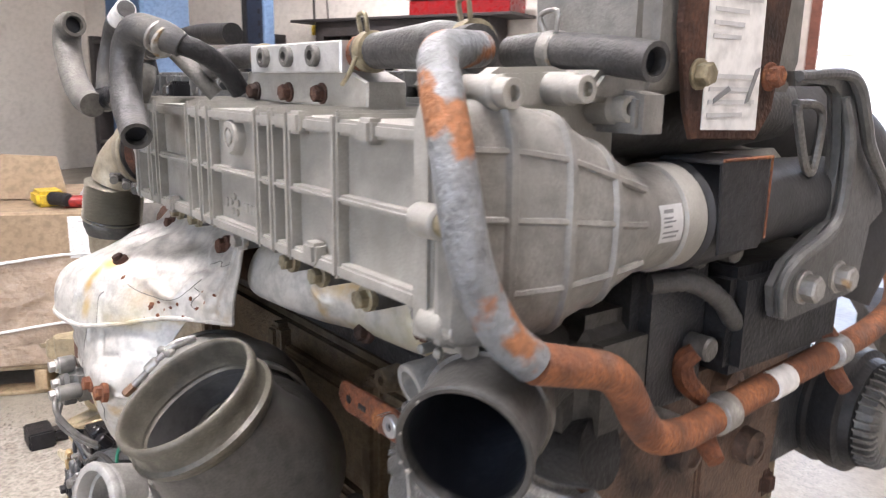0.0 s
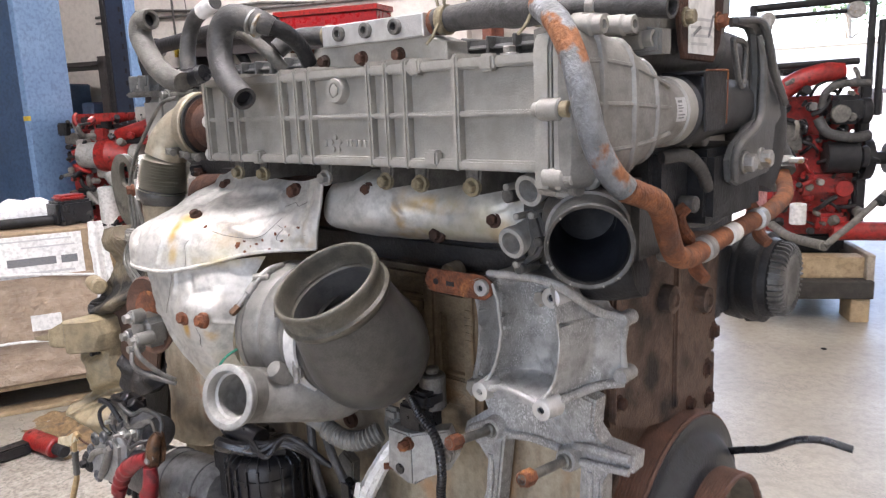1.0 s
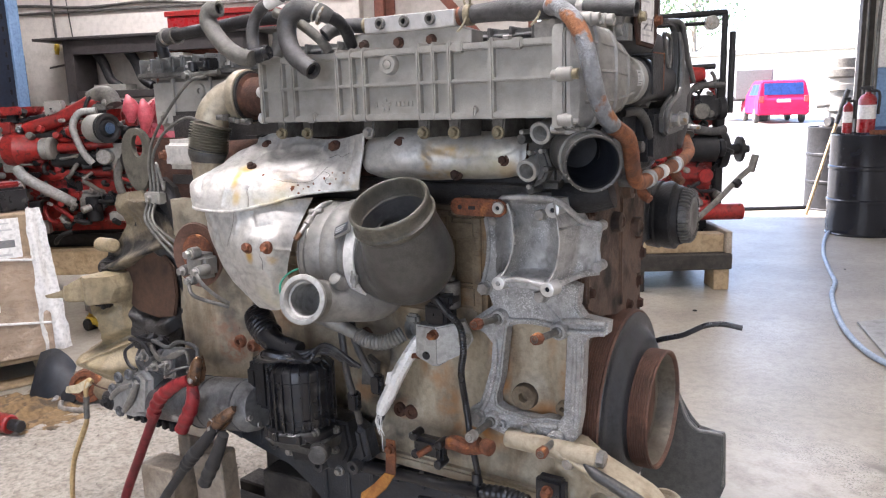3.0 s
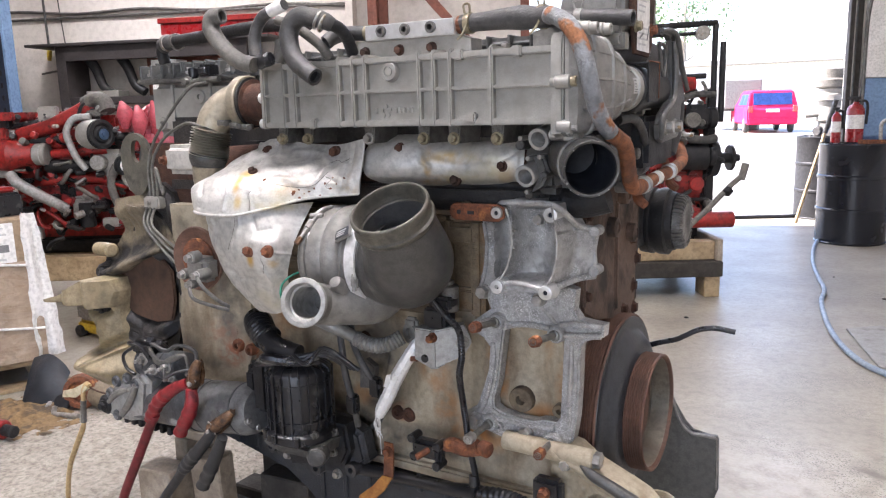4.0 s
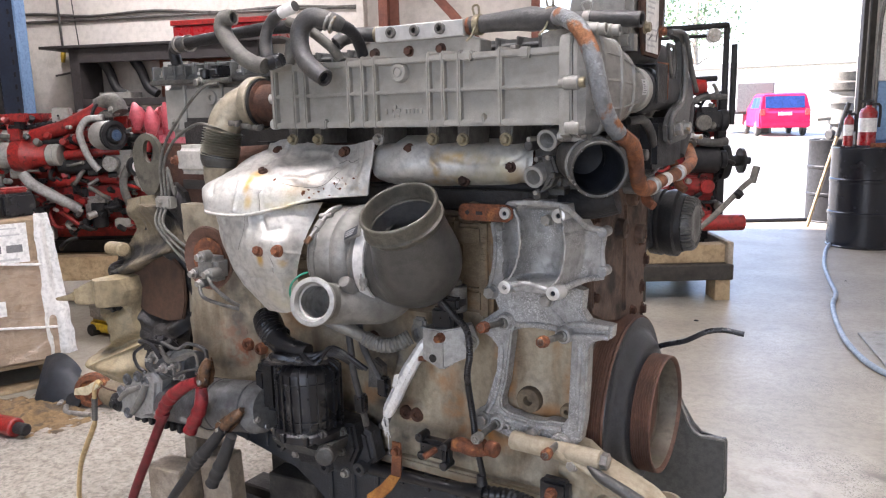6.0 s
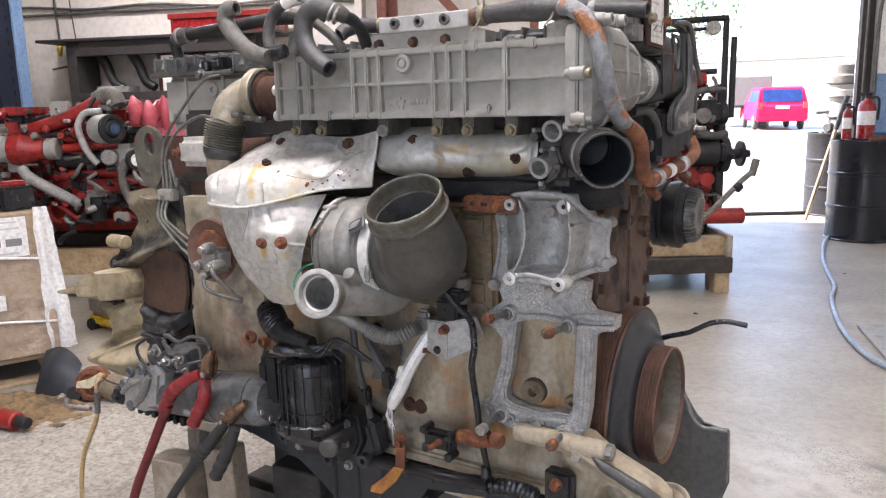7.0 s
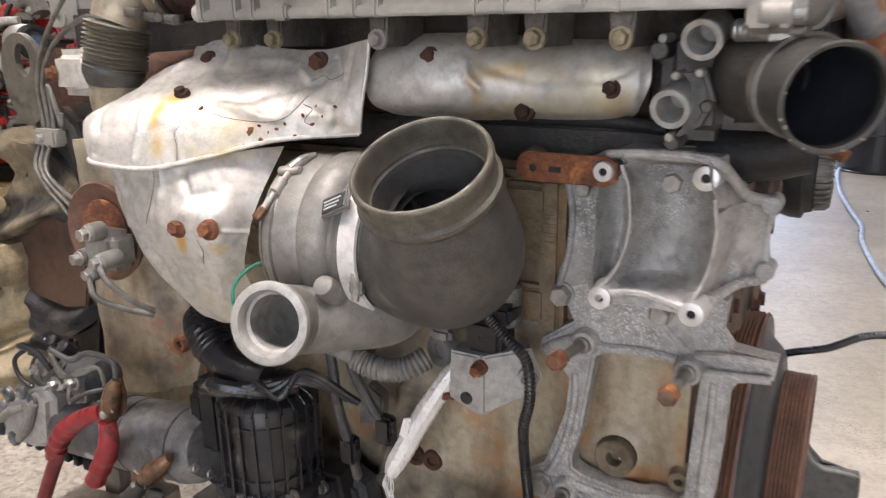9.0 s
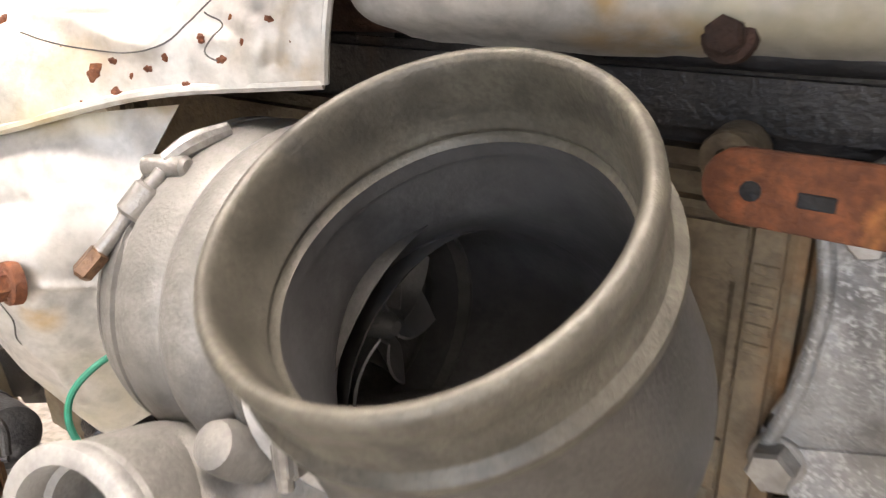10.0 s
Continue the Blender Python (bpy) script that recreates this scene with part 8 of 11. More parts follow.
sweep(bm, [(0.560, -0.012, 0.884), (0.582, -0.015, 0.862), (0.602, -0.018, 0.842)], 0.0055, 10, 6)
part("frame_rib", bm, CAST_CRUST, low)
for pts, r in (([(0.612, -0.020, 0.842), (0.640, -0.026, 0.848), (0.672, -0.026, 0.849), (0.694, -0.024, 0.848)], 0.0055), ([(0.612, -0.020, 0.822), (0.640, -0.026, 0.826), (0.672, -0.026, 0.829), (0.694, -0.024, 0.830)], 0.0055),
               ([(0.425, -0.018, 0.812), (0.452, -0.022, 0.830), (0.480, -0.022, 0.838), (0.505, -0.020, 0.830), (0.545, -0.020, 0.834), (0.590, -0.020, 0.832)], 0.0060), ([(0.466, -0.016, 0.786), (0.468, -0.020, 0.750), (0.460, -0.020, 0.700), (0.446, -0.020, 0.655), (0.428, -0.018, 0.625)], 0.0050),
               ([(0.634, -0.016, 0.810), (0.634, -0.020, 0.75), (0.631, -0.020, 0.69), (0.628, -0.018, 0.63)], 0.0050), ([(0.428, -0.018, 0.620), (0.470, -0.020, 0.626), (0.530, -0.020, 0.622), (0.600, -0.020, 0.628)], 0.0055)):
    bm = bm_new()
    sweep(bm, pts, r, 10, 6)
    part("frame_rib", bm, CAST_CRUST, low)
for base, tip, mt in (((0.480, -0.030, 0.834), (0.476, -0.121, 0.845), RUST), ((0.606, -0.030, 0.824), (0.605, -0.133, 0.838), RUST), ((0.462, -0.030, 0.617), (0.462, -0.125, 0.618), STEEL), ((0.598, -0.030, 0.604), (0.604, -0.110, 0.611), RUST)):
    base, tip = Vector(base), Vector(tip)
    bm = bm_new()
    lathe(bm, base, NEAR, [(-0.03, 0.020), (0.0, 0.017), (0.004, 0.015)], 20)
    part("stud_boss", bm, CAST_CRUST, low)
    bm = bm_new()
    cyl(bm, base, tip, 0.0066, 12)
    lathe(bm, base, tip - base, [(0, 0.0125), (0.003, 0.0125), (0.004, 0.010), (0.010, 0.010), (0.011, 0.008)], 14)
    part("stud", bm, TUBE_STEEL, low)
    bm = bm_new()
    lathe(bm, tip, tip - base, [(-0.024, 0.0085), (-0.020, 0.0110), (-0.006, 0.0115), (-0.001, 0.0100), (0, 0.006)], 7)
    part("stud_nut", bm, mt, low, "rusty nut on a stud" if mt is RUST else "grey nut on a stud")
for x, z, r in ((0.428, 0.618, 0.0125), (0.541, 0.612, 0.0125)):
    bm = bm_new()
    hex_bolt(bm, (x, -0.024, z), NEAR, r, 1.2)
    part("frame_bolt", bm, STEEL, low)
for x, z in ((0.480, 0.610), (0.493, 0.827)):
    bm = bm_new()
    lathe(bm, (x, -0.022, z), NEAR, [(-0.01, 0.009), (0.005, 0.0085), (0.005, 0.0045), (-0.004, 0.004)], 16)
    part("frame_hole", bm, CAST_CRUST, low)
# rusted link strip
bm = bm_new()
outl = [(0.426 + 0.016 * math.cos(a), 1.060 + 0.0165 * math.sin(a)) for a in [radians(90 + 22.5 * k) for k in range(9)]] + [(0.515, 1.0435), (0.527, 1.052), (0.527, 1.070), (0.515, 1.0765)]
prism(bm, outl, (0, -0.079, 0), X, Z, 0.005, 0.001)
strip = part("link_strip", bm, RUST, engine, "orange-rusted slotted steel strip")
bm = bm_new()
lathe(bm, (0.431, -0.0842, 1.059), NEAR, [(-0.001, 0.0045), (0.0004, 0.0045)], 12)
box(bm, (0.449, -0.0846, 1.055), (0.464, -0.083, 1.062), 0.0008)
part("slot", bm, BLACK_IRON, strip)
bm = bm_new()
lathe(bm, (0.513, -0.084, 1.061), NEAR, [(-0.002, 0.0115), (0.005, 0.0110), (0.006, 0.010), (0.006, 0.0045), (0.002, 0.004)], 18)
part("strip_nut", bm, MACHINED, strip)
# shade inside the nut, drawn as a near-black disc
bm = bm_new()
lathe(bm, (0.513, -0.0865, 1.061), NEAR, [(0, 0.0044), (0.0006, 0.0044)], 14)
part("nut_hole", bm, BORE_BLACK, strip)
bm = bm_new()
cyl(bm, (0.513, -0.020, 1.061), (0.513, -0.078, 1.061), 0.0125, 18, 0.002)
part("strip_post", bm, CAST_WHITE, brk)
bm = bm_new()
boss(bm, (0.402, -0.012, 1.055), NEAR, 0.014, 0.014, 0.4)
part("cast_boss", bm, BLOCK_RUST, head)

# ---- coolant housing with ports ----
bm = bm_new()
box(bm, (0.56, -0.072, 1.095), (0.635, 0.03, 1.212), 0.018, 3)
box(bm, (0.60, -0.035, 1.085), (0.70, 0.06, 1.20), 0.02, 3)
wh = part("thermostat_housing", bm, NECK_GREY, engine, "grimy cast coolant housing with open pipe stubs")
WC, WN = Vector((0.727, -0.177, 1.152)), Vector((0.528, -0.84, -0.122)).normalized()
bm = bm_new()
sweep(bm, [WC - WN * 0.002, WC - WN * 0.03, WC - WN * 0.07, WC - WN * 0.11 + Vector((-0.01, 0, 0)), (0.640, -0.02, 1.150)], [0.0437, 0.0435, 0.043, 0.042, 0.04], 32, 7, caps=(False, True))
part("water_neck", bm, NECK_GREY, wh)
bm = bm_new()
lathe(bm, WC, WN, [(-0.006, 0.0435), (-0.003, 0.046), (0.0, 0.046), (0.001, 0.0445), (0.0, 0.0412), (-0.008, 0.0402)], 40, cap0=False, cap1=False)
part("neck_rim", bm, NECK_GREY, wh)
# the neck's inside shade is put into this near-black lining
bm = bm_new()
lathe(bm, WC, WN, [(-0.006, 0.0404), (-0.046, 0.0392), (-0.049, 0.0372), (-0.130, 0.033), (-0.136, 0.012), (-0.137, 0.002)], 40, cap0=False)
part("neck_bore", bm, BORE_BLACK, wh, "bore of the coolant neck, its shade put in as near-black")
bm = bm_new()
rng = random.Random(2)
u, v, w = basis(WN)
for k in range(9):
    a = rng.uniform(2.2, 5.6)
    p = WC + (u * math.cos(a) + v * math.sin(a)) * rng.uniform(0.042, 0.0455)
    cyl(bm, p, p + WN * rng.uniform(0.001, 0.0025), rng.uniform(0.0008, 0.0019), 6)
tagged(part("scale_crust", bm, CAST, wh), kind="stuff")
bm = bm_new()
lathe(bm, WC - WN * 0.062, WN, [(0, 0.0425), (0.001, 0.0462), (0.013, 0.0462), (0.014, 0.0425)], 36, closed=True)
part("hose_clamp", bm, CAST_DARK, wh)
bm = bm_new()
cyl(bm, (0.640, -0.130, 1.205), (0.700, -0.150, 1.205), 0.0065, 12)
sweep(bm, [(0.640, -0.130, 1.205), (0.655, -0.135, 1.205), (0.670, -0.140, 1.205)], 0.0095, 12, 6, wave=0.1)
box(bm, (0.668, -0.150, 1.195), (0.690, -0.132, 1.204), 0.002)
part("clamp_screw", bm, STEEL, wh)
for c0, r in (((0.608, -0.113, 1.196), 0.0196), ((0.584, -0.116, 1.132), 0.0198)):
    bm = bm_new()
    n0 = Vector((-0.08, -0.97, -0.23)).normalized()
    c0 = Vector(c0)
    lathe(bm, c0 - n0 * 0.05, n0, [(0, r * 0.9), (0.03, r * 0.86), (0.042, r * 0.98), (0.049, r), (0.050, r * 0.97), (0.050, r * 0.70), (0.040, r * 0.64), (0.01, r * 0.60)], 28)
    part("port_stub", bm, CAST_PALE, wh, "pale machined port stub")
for x, y, z, r in ((0.566, -0.090, 1.186, 0.009), (0.571, -0.100, 1.198, 0.0045), (0.585, -0.100, 1.163, 0.0045), (0.607, -0.100, 1.166, 0.0045), (0.616, -0.100, 1.135, 0.006), (0.585, -0.095, 1.098, 0.0075), (0.583, -0.10, 1.104, 0.0045)):
    bm = bm_new()
    cyl(bm, (x, y + 0.03, z), (x, y - 0.008, z), r, 12, 0.0015)
    part("stud", bm, CAST if r < 0.005 else NECK_GREY, wh)
bm = bm_new()
prism(bm, [(0.585, 1.10), (0.61, 1.115), (0.622, 1.14), (0.612, 1.168), (0.59, 1.165), (0.605, 1.145), (0.60, 1.125)], (0, -0.07, 0), X, Z, 0.03, 0.005, 2)
part("cast_web", bm, NECK_GREY, wh)
bm = bm_new()
sweep(bm, [(0.60, -0.01, 1.075), (0.66, -0.015, 1.08), (0.70, -0.01, 1.09)], 0.03, 16, 5)
sweep(bm, [(0.56, -0.015, 1.10), (0.50, -0.015, 1.105), (0.42, -0.015, 1.105), (0.33, -0.015, 1.105)], 0.008, 12, 5)
part("lower_gallery", bm, BLACK_IRON, wh)

# ---- front: fan drive, damper, cables ----
FANC = Vector((0.672, 0.552, 0.966))
bm = bm_new()
lathe(bm, FANC - X * 0.02, X, [(-0.14, 0.04), (-0.045, 0.04), (-0.045, 0.080), (-0.02, 0.083), (-0.016, 0.078), (0.0, 0.083), (0.018, 0.083), (0.022, 0.074), (0.034, 0.070), (0.036, 0.05)], 40)
fan = part("fan_clutch", bm, BLACK_IRON, engine, "black finned fan clutch on the front of the engine")
bm = bm_new()
lathe(bm, FANC + X * 0.016, X, [(0, 0.062), (0.018, 0.058), (0.022, 0.050), (0.022, 0.03), (0.018, 0.02)], 32)
part("clutch_face", bm, CAST_DARK, fan)
for k in range(36):
    a = 2 * math.pi * k / 36
    d = Vector((0, math.cos(a), math.sin(a)))
    bm = bm_new()
    t = X.cross(d)
    prism(bm, [(0.016, 0.052), (0.040, 0.046), (0.040, 0.060), (0.034, 0.066), (0.016, 0.068)], FANC - t * 0.0013, X, d, 0.0026)
    part("fin", bm, CAST_DARK, fan)
DAMP = Vector((0.655, 0.250, 0.588))
bm = bm_new()
prof = [(-0.045, 0.10), (-0.045, 0.198)]
for k in range(8):
    prof += [(-0.043 + 0.0052 * k, 0.209), (-0.0404 + 0.0052 * k, 0.204)]
prof += [(0.001, 0.209), (0.004, 0.206), (0.004, 0.150), (0.020, 0.130), (0.030, 0.1)]
lathe(bm, DAMP, X, prof, 72)
damper = part("crank_damper", bm, GROOVE_RUST, engine, "large grooved crankshaft damper, rusty grooves and dark face")
bm = bm_new()
lathe(bm, DAMP, X, [(0.0035, 0.2035), (0.0055, 0.203), (0.0052, 0.192), (0.0060, 0.184), (0.0085, 0.177), (0.013, 0.1715), (0.019, 0.1665), (0.026, 0.160), (0.0315, 0.151), (0.034, 0.142), (0.036, 0.127)], 64, cap0=False, cap1=False)
part("damper_face", bm, DAMPER_FACE, damper)
bm = bm_new()
prof = [(0.030, 0.126)]
for k in range(8):
    prof += [(0.033 + 0.005 * k, 0.1285), (0.0355 + 0.005 * k, 0.1250)]
prof += [(0.074, 0.128), (0.077, 0.1275), (0.078, 0.125), (0.077, 0.122), (0.070, 0.119), (0.03, 0.116), (0.02, 0.08), (0.02, 0.01)]
lathe(bm, DAMP, X, prof, 64, cap0=False)
part("small_pulley", bm, GROOVE_RUST, damper, "rusty belt pulley with a bare tan inside")
bm = bm_new()
lathe(bm, DAMP, X, [(0.0705, 0.1185), (0.031, 0.1155), (0.0215, 0.08), (0.0215, 0.01)], 48, cap0=False)
part("pulley_inside", bm, PULLEY_BARE, damper)
# front support casting that sweeps out behind the damper
bm = bm_new()
prism(bm, [(0.611, 0.550), (0.691, 0.578), (0.711, 0.517), (0.731, 0.473), (0.753, 0.452), (0.813, 0.455), (0.817, 0.446), (0.821, 0.317), (0.785, 0.203), (0.618, 0.154)], (0, 0.50, 0), X, Z, 0.024, 0.006, 3)
scoop = part("front_support", bm, SUPPORT_GREY, engine, "dark grey cast front support with a flared edge")
bm = bm_new()
sweep(bm, [(0.691, 0.478, 0.578), (0.711, 0.478, 0.517), (0.731, 0.477, 0.474), (0.755, 0.476, 0.454), (0.785, 0.476, 0.454), (0.814, 0.476, 0.453)], [0.002, 0.003, 0.005, 0.0045, 0.004, 0.003], 12, 6)
sweep(bm, [(0.815, 0.476, 0.452), (0.817, 0.476, 0.42), (0.818, 0.476, 0.37), (0.818, 0.476, 0.32)], 0.0018, 12, 6)
part("worn_edge", bm, CAST_MID, scoop, "edge rubbed to bare metal")
def mount_front(x, z):
    edge = z - (0.588 - 0.42 * (x - 0.62))
    hollow = math.hypot((x - 0.703) / 0.027, (z - 0.494) / 0.026)
    return -0.030 - 0.030 * math.exp(-(edge / 0.020) ** 2) + 0.045 * ease(1.15, 0.75, hollow) - 0.010 * math.exp(-((hollow - 1.2) / 0.22) ** 2) + 0.010 * noise.noise(Vector((x, 0.5, z)) * 22) + 0.003 * noise.noise(Vector((x, 0.5, z)) * 90)


bm = bm_new()
casting(bm, [(0.600, 0.602), (0.640, 0.600), (0.672, 0.576), (0.690, 0.566), (0.718, 0.554), (0.749, 0.541), (0.779, 0.527), (0.798, 0.508), (0.802, 0.460), (0.785, 0.400), (0.700, 0.360), (0.620, 0.380), (0.595, 0.450)], mount_front, 0.03, 60, 60)
leg = part("front_mount", bm, BLOCK, engine, "beige engine mount, paint worn to dark metal", 60)
bm = bm_new()
sweep(bm, [(0.668, -0.052, 0.583), (0.690, -0.056, 0.569), (0.718, -0.054, 0.556), (0.749, -0.052, 0.542), (0.779, -0.048, 0.526), (0.798, -0.040, 0.506), (0.803, -0.030, 0.46)], [0.005, 0.010, 0.0115, 0.012, 0.012, 0.011, 0.008], 12, 7)
part("worn_rib", bm, NECK_GREY, leg, "rib worn to dark metal")
for x, z in ((0.635, 0.575), (0.640, 0.470)):
    bm = bm_new()
    hex_bolt(bm, (x, -0.048, z), NEAR, 0.0105, 1.3)
    part("mount_bolt", bm, STEEL, leg)
bm = bm_new()
lathe(bm, (0.775, 0.10, 0.445), (0.1, -0.35, 1), [(-0.08, 0.05), (0, 0.042), (0.012, 0.040), (0.014, 0.034), (0.008, 0.028), (0.006, 0.01)], 28)
part("mount_bush", bm, BLOCK, leg, "oval mounting bush with a rusty slot")
bm = bm_new()
sweep(bm, [(0.60, 0.36, 0.66), (0.68, 0.365, 0.702), (0.735, 0.365, 0.722), (0.755, 0.365, 0.733), (0.785, 0.37, 0.750), (0.820, 0.375, 0.757), (0.862, 0.380, 0.752)], 0.0062, 12, 8, hollow=0.01)
part("stub_cable", bm, PLASTIC, engine, "thin black cable stub")
# dark accessories behind the coolant pipe
bm = bm_new()
box(bm, (0.62, 0.03, 1.10), (0.70, 0.13, 1.24), 0.012, 2)
box(bm, (0.58, 0.20, 0.90), (0.625, 0.50, 1.12), 0.015, 3)
lathe(bm, (0.56, 0.585, 0.968), X, [(0, 0.05), (0.05, 0.05), (0.06, 0.04)], 24)
box(bm, (0.55, 0.44, 0.92), (0.60, 0.62, 1.02), 0.015, 2)
acc = part("water_pump", bm, CAST_BLACK, engine, "black water pump and brackets")
bm = bm_new()
sweep(bm, [(0.705, 0.03, 1.225), (0.722, 0.06, 1.226), (0.725, 0.10, 1.205), (0.722, 0.13, 1.18), (0.715, 0.15, 1.178), (0.71, 0.20, 1.186), (0.705, 0.27, 1.195), (0.70, 0.34, 1.2)], 0.0085, 12, 9, wave=0.05)
part("small_hose", bm, RUBBER, acc)
for y, z, r in ((0.20, 1.00, 0.022), (0.27, 1.06, 0.020), (0.33, 0.97, 0.022)):
    bm = bm_new()
    lathe(bm, (0.615, y, z), X, [(0, r * 1.2), (0.02, r), (0.035, r * 0.95), (0.038, r * 0.5), (0.034, r * 0.45)], 20)
    part("pump_boss", bm, CASE_BROWN, acc)
bm = bm_new()
sweep(bm, [(0.66, 0.14, 1.14), (0.675, 0.20, 1.125), (0.675, 0.28, 1.12), (0.66, 0.36, 1.13), (0.64, 0.44, 1.12)], 0.014, 14, 7)
part("pump_pipe", bm, CAST_BLACK, acc)
for y, z in ((0.075, 1.245), (0.125, 1.243), (0.10, 1.16), (0.06, 1.10)):
    bm = bm_new()
    cyl(bm, (0.69, y, z), (0.722, y, z), 0.011, 12, 0.002)
    part("pump_bolt", bm, CAST_DARK, acc)


# ---- round the engine ----
def timber(at, size, turn=0, lean=0, mat=None, label="rough timber block under the engine"):
    """One sawn timber: its base centre, its size and its turn."""
    bm = bm_new()
    box(bm, (-size[0] / 2, -size[1] / 2, 0), (size[0] / 2, size[1] / 2, size[2]), 0.004)
    for v in bm.verts:
        v.co += Vector((noise.noise(v.co * 9 + Vector(at)), noise.noise(v.co * 9 + Vector((5, 1, 2))), 0)) * 0.003
    ob = part("timber_block", bm, mat or WOOD_GREY, None, "", 0)
    ob.matrix_world = Matrix.Translation(at) @ pose(0, 0, 0, 0, lean, turn)
    return tagged(ob, label, "timber", "timbers under the engine")


timber((-0.500, -0.01, 0.0), (0.045, 0.06, 0.385), 3, 1)
timber((-0.415, -0.01, 0.0), (0.040, 0.05, 0.385), -4, 0)
timber((-0.475, 0.0, 0.386), (0.150, 0.07, 0.030), 2, 0, WOOD_GREY, "thin timber packing laid over two props")
timber((-0.487, -0.10, 0.0), (0.115, 0.08, 0.335), 5, 0, WOOD_GREY, "wide end-grain timber block under the starter")
timber((-0.325, -0.06, 0.0), (0.095, 0.06, 0.385), 8, -3, WOOD_GREY, "weathered plank leaning under the oil pan")
timber((-0.33, 0.30, 0.085), (0.10, 0.30, 0.300), 0, 0, WOOD_DARK)
timber((0.16, 0.07, 0.0), (0.055, 0.06, 0.345), 2)
timber((0.345, 0.07, 0.0), (0.050, 0.06, 0.388), -2, 0, WOOD, "pale sawn timber prop under the oil pan")
timber((0.50, 0.30, 0.085), (0.12, 0.30, 0.315), 0, 0, WOOD_DARK)


# boards added dark to stand in for the shade under the engine
for y0 in (0.17, 0.30, 0.43):
    ob = part("skid_board", box(bm_new(), (-0.62, y0 - 0.045, 0.0), (0.62, y0 + 0.045, 0.085), 0.005), WOOD_DARK, None, "", 0)
    tagged(ob, "timber bearer lying under the engine, shade put into its dark colour", "timber", "timbers under the engine")
timber((-0.20, 0.075, 0.0), (0.16, 0.07, 0.30), 4, 0, WOOD_DARK, "timber stack under the oil pan, its shade put in as dark colour")


def clamp(name, label, grip_mat, jaw, joint, handle_a, handle_b, cable, cable_mat, r=0.0135):
    """A jumper lead's spring clamp: copper jaws, two grips and its cable."""
    ob = empty(name, joint, label, "jumper clamp", "jumper leads on the starter")
    q, o = Vector(jaw), Vector(joint)
    along = (q - o).normalized()
    across = along.cross(Y).normalized()
    size = (q - o).length
    for k, sgn in enumerate((-1, 1)):
        bm = bm_new()
        prism(bm, [(-0.018, -0.004), (0.0, -0.017), (size * 0.5, -0.015), (size * 0.9, -0.002), (size, 0.004), (size * 0.55, 0.006), (0.0, 0.010), (-0.018, 0.008)], o + Y * (0.010 * sgn - 0.004), along, across * sgn, 0.007 * -sgn, 0.002, 2)
        part("jaw", bm, COPPER, ob)
    bm = bm_new()
    sweep(bm, [o - along * 0.016, o + along * size * 0.3 + NEAR * 0.006, o + along * size * 0.75 + NEAR * 0.006, q], [0.011, 0.0135, 0.0125, 0.0085], 12, 5)
    part("jaw_barrel", bm, COPPER, ob, "brown copper barrel of the jaws")
    bm = bm_new()
    sweep(bm, [o + across * 0.012, o + across * 0.020 + along * 0.012 + NEAR * 0.012, o + along * 0.022 + NEAR * 0.014, o - across * 0.014 + along * 0.010 + NEAR * 0.012], 0.0016, 8, 5)
    part("spring_wire", bm, STEEL, ob)
    bm = bm_new()
    cyl(bm, Vector(joint) + Vector((0, 0.018, 0)), Vector(joint) + Vector((0, -0.020, 0)), 0.007, 12, 0.002)
    part("rivet", bm, STEEL, ob)
    for line, radii, hollow in ((handle_a, [r * 0.75, r * 0.92, r * 1.0, r * 0.9], 0.0), (handle_b, [r * 0.8, r * 1.0, r * 0.95], 0.01)):
        bm = bm_new()
        run = curve_points(line, 8)
        full = [q.x for q in curve_points([(a, 0, 0) for a in radii], 8)]
        full = [a * (1.09 if k % 3 == 1 and k > len(run) * 0.45 else 0.97) for k, a in enumerate(full)]
        sweep(bm, run, full, 14, 2, hollow=hollow)
        part("grip", bm, grip_mat, ob)
    bm = bm_new()
    sweep(bm, cable, r * 0.72, 12, 8)
    part("cable", bm, cable_mat, ob)
    return ob


clamp("jumper_clamp", "red vinyl-gripped copper jumper clamp biting the starter terminal", RED_GRIP, (-0.200, -0.195, 0.700), (-0.215, -0.200, 0.648),
      [(-0.232, -0.206, 0.645), (-0.275, -0.210, 0.625), (-0.335, -0.210, 0.583), (-0.376, -0.210, 0.528)],
      [(-0.214, -0.212, 0.635), (-0.218, -0.215, 0.590), (-0.262, -0.216, 0.520)],
      [(-0.355, -0.210, 0.545), (-0.385, -0.210, 0.500), (-0.440, -0.210, 0.410), (-0.508, -0.212, 0.294), (-0.560, -0.225, 0.16), (-0.62, -0.25, 0.03), (-0.75, -0.33, 0.012), (-1.0, -0.5, 0.010)], RED_CABLE, 0.0165)
clamp("jumper_clamp", "black-gripped copper jumper clamp on the starter's earth stud", BLACK_RUBBER, (-0.104, -0.195, 0.594), (-0.165, -0.200, 0.540),
      [(-0.155, -0.208, 0.545), (-0.195, -0.210, 0.500), (-0.240, -0.210, 0.455), (-0.275, -0.210, 0.418)],
      [(-0.125, -0.212, 0.535), (-0.158, -0.215, 0.468), (-0.200, -0.216, 0.400)],
      [(-0.265, -0.210, 0.428), (-0.301, -0.210, 0.385), (-0.370, -0.215, 0.30), (-0.45, -0.24, 0.16), (-0.54, -0.28, 0.03), (-0.70, -0.38, 0.012), (-0.95, -0.55, 0.010)], BLACK_RUBBER, 0.0160)

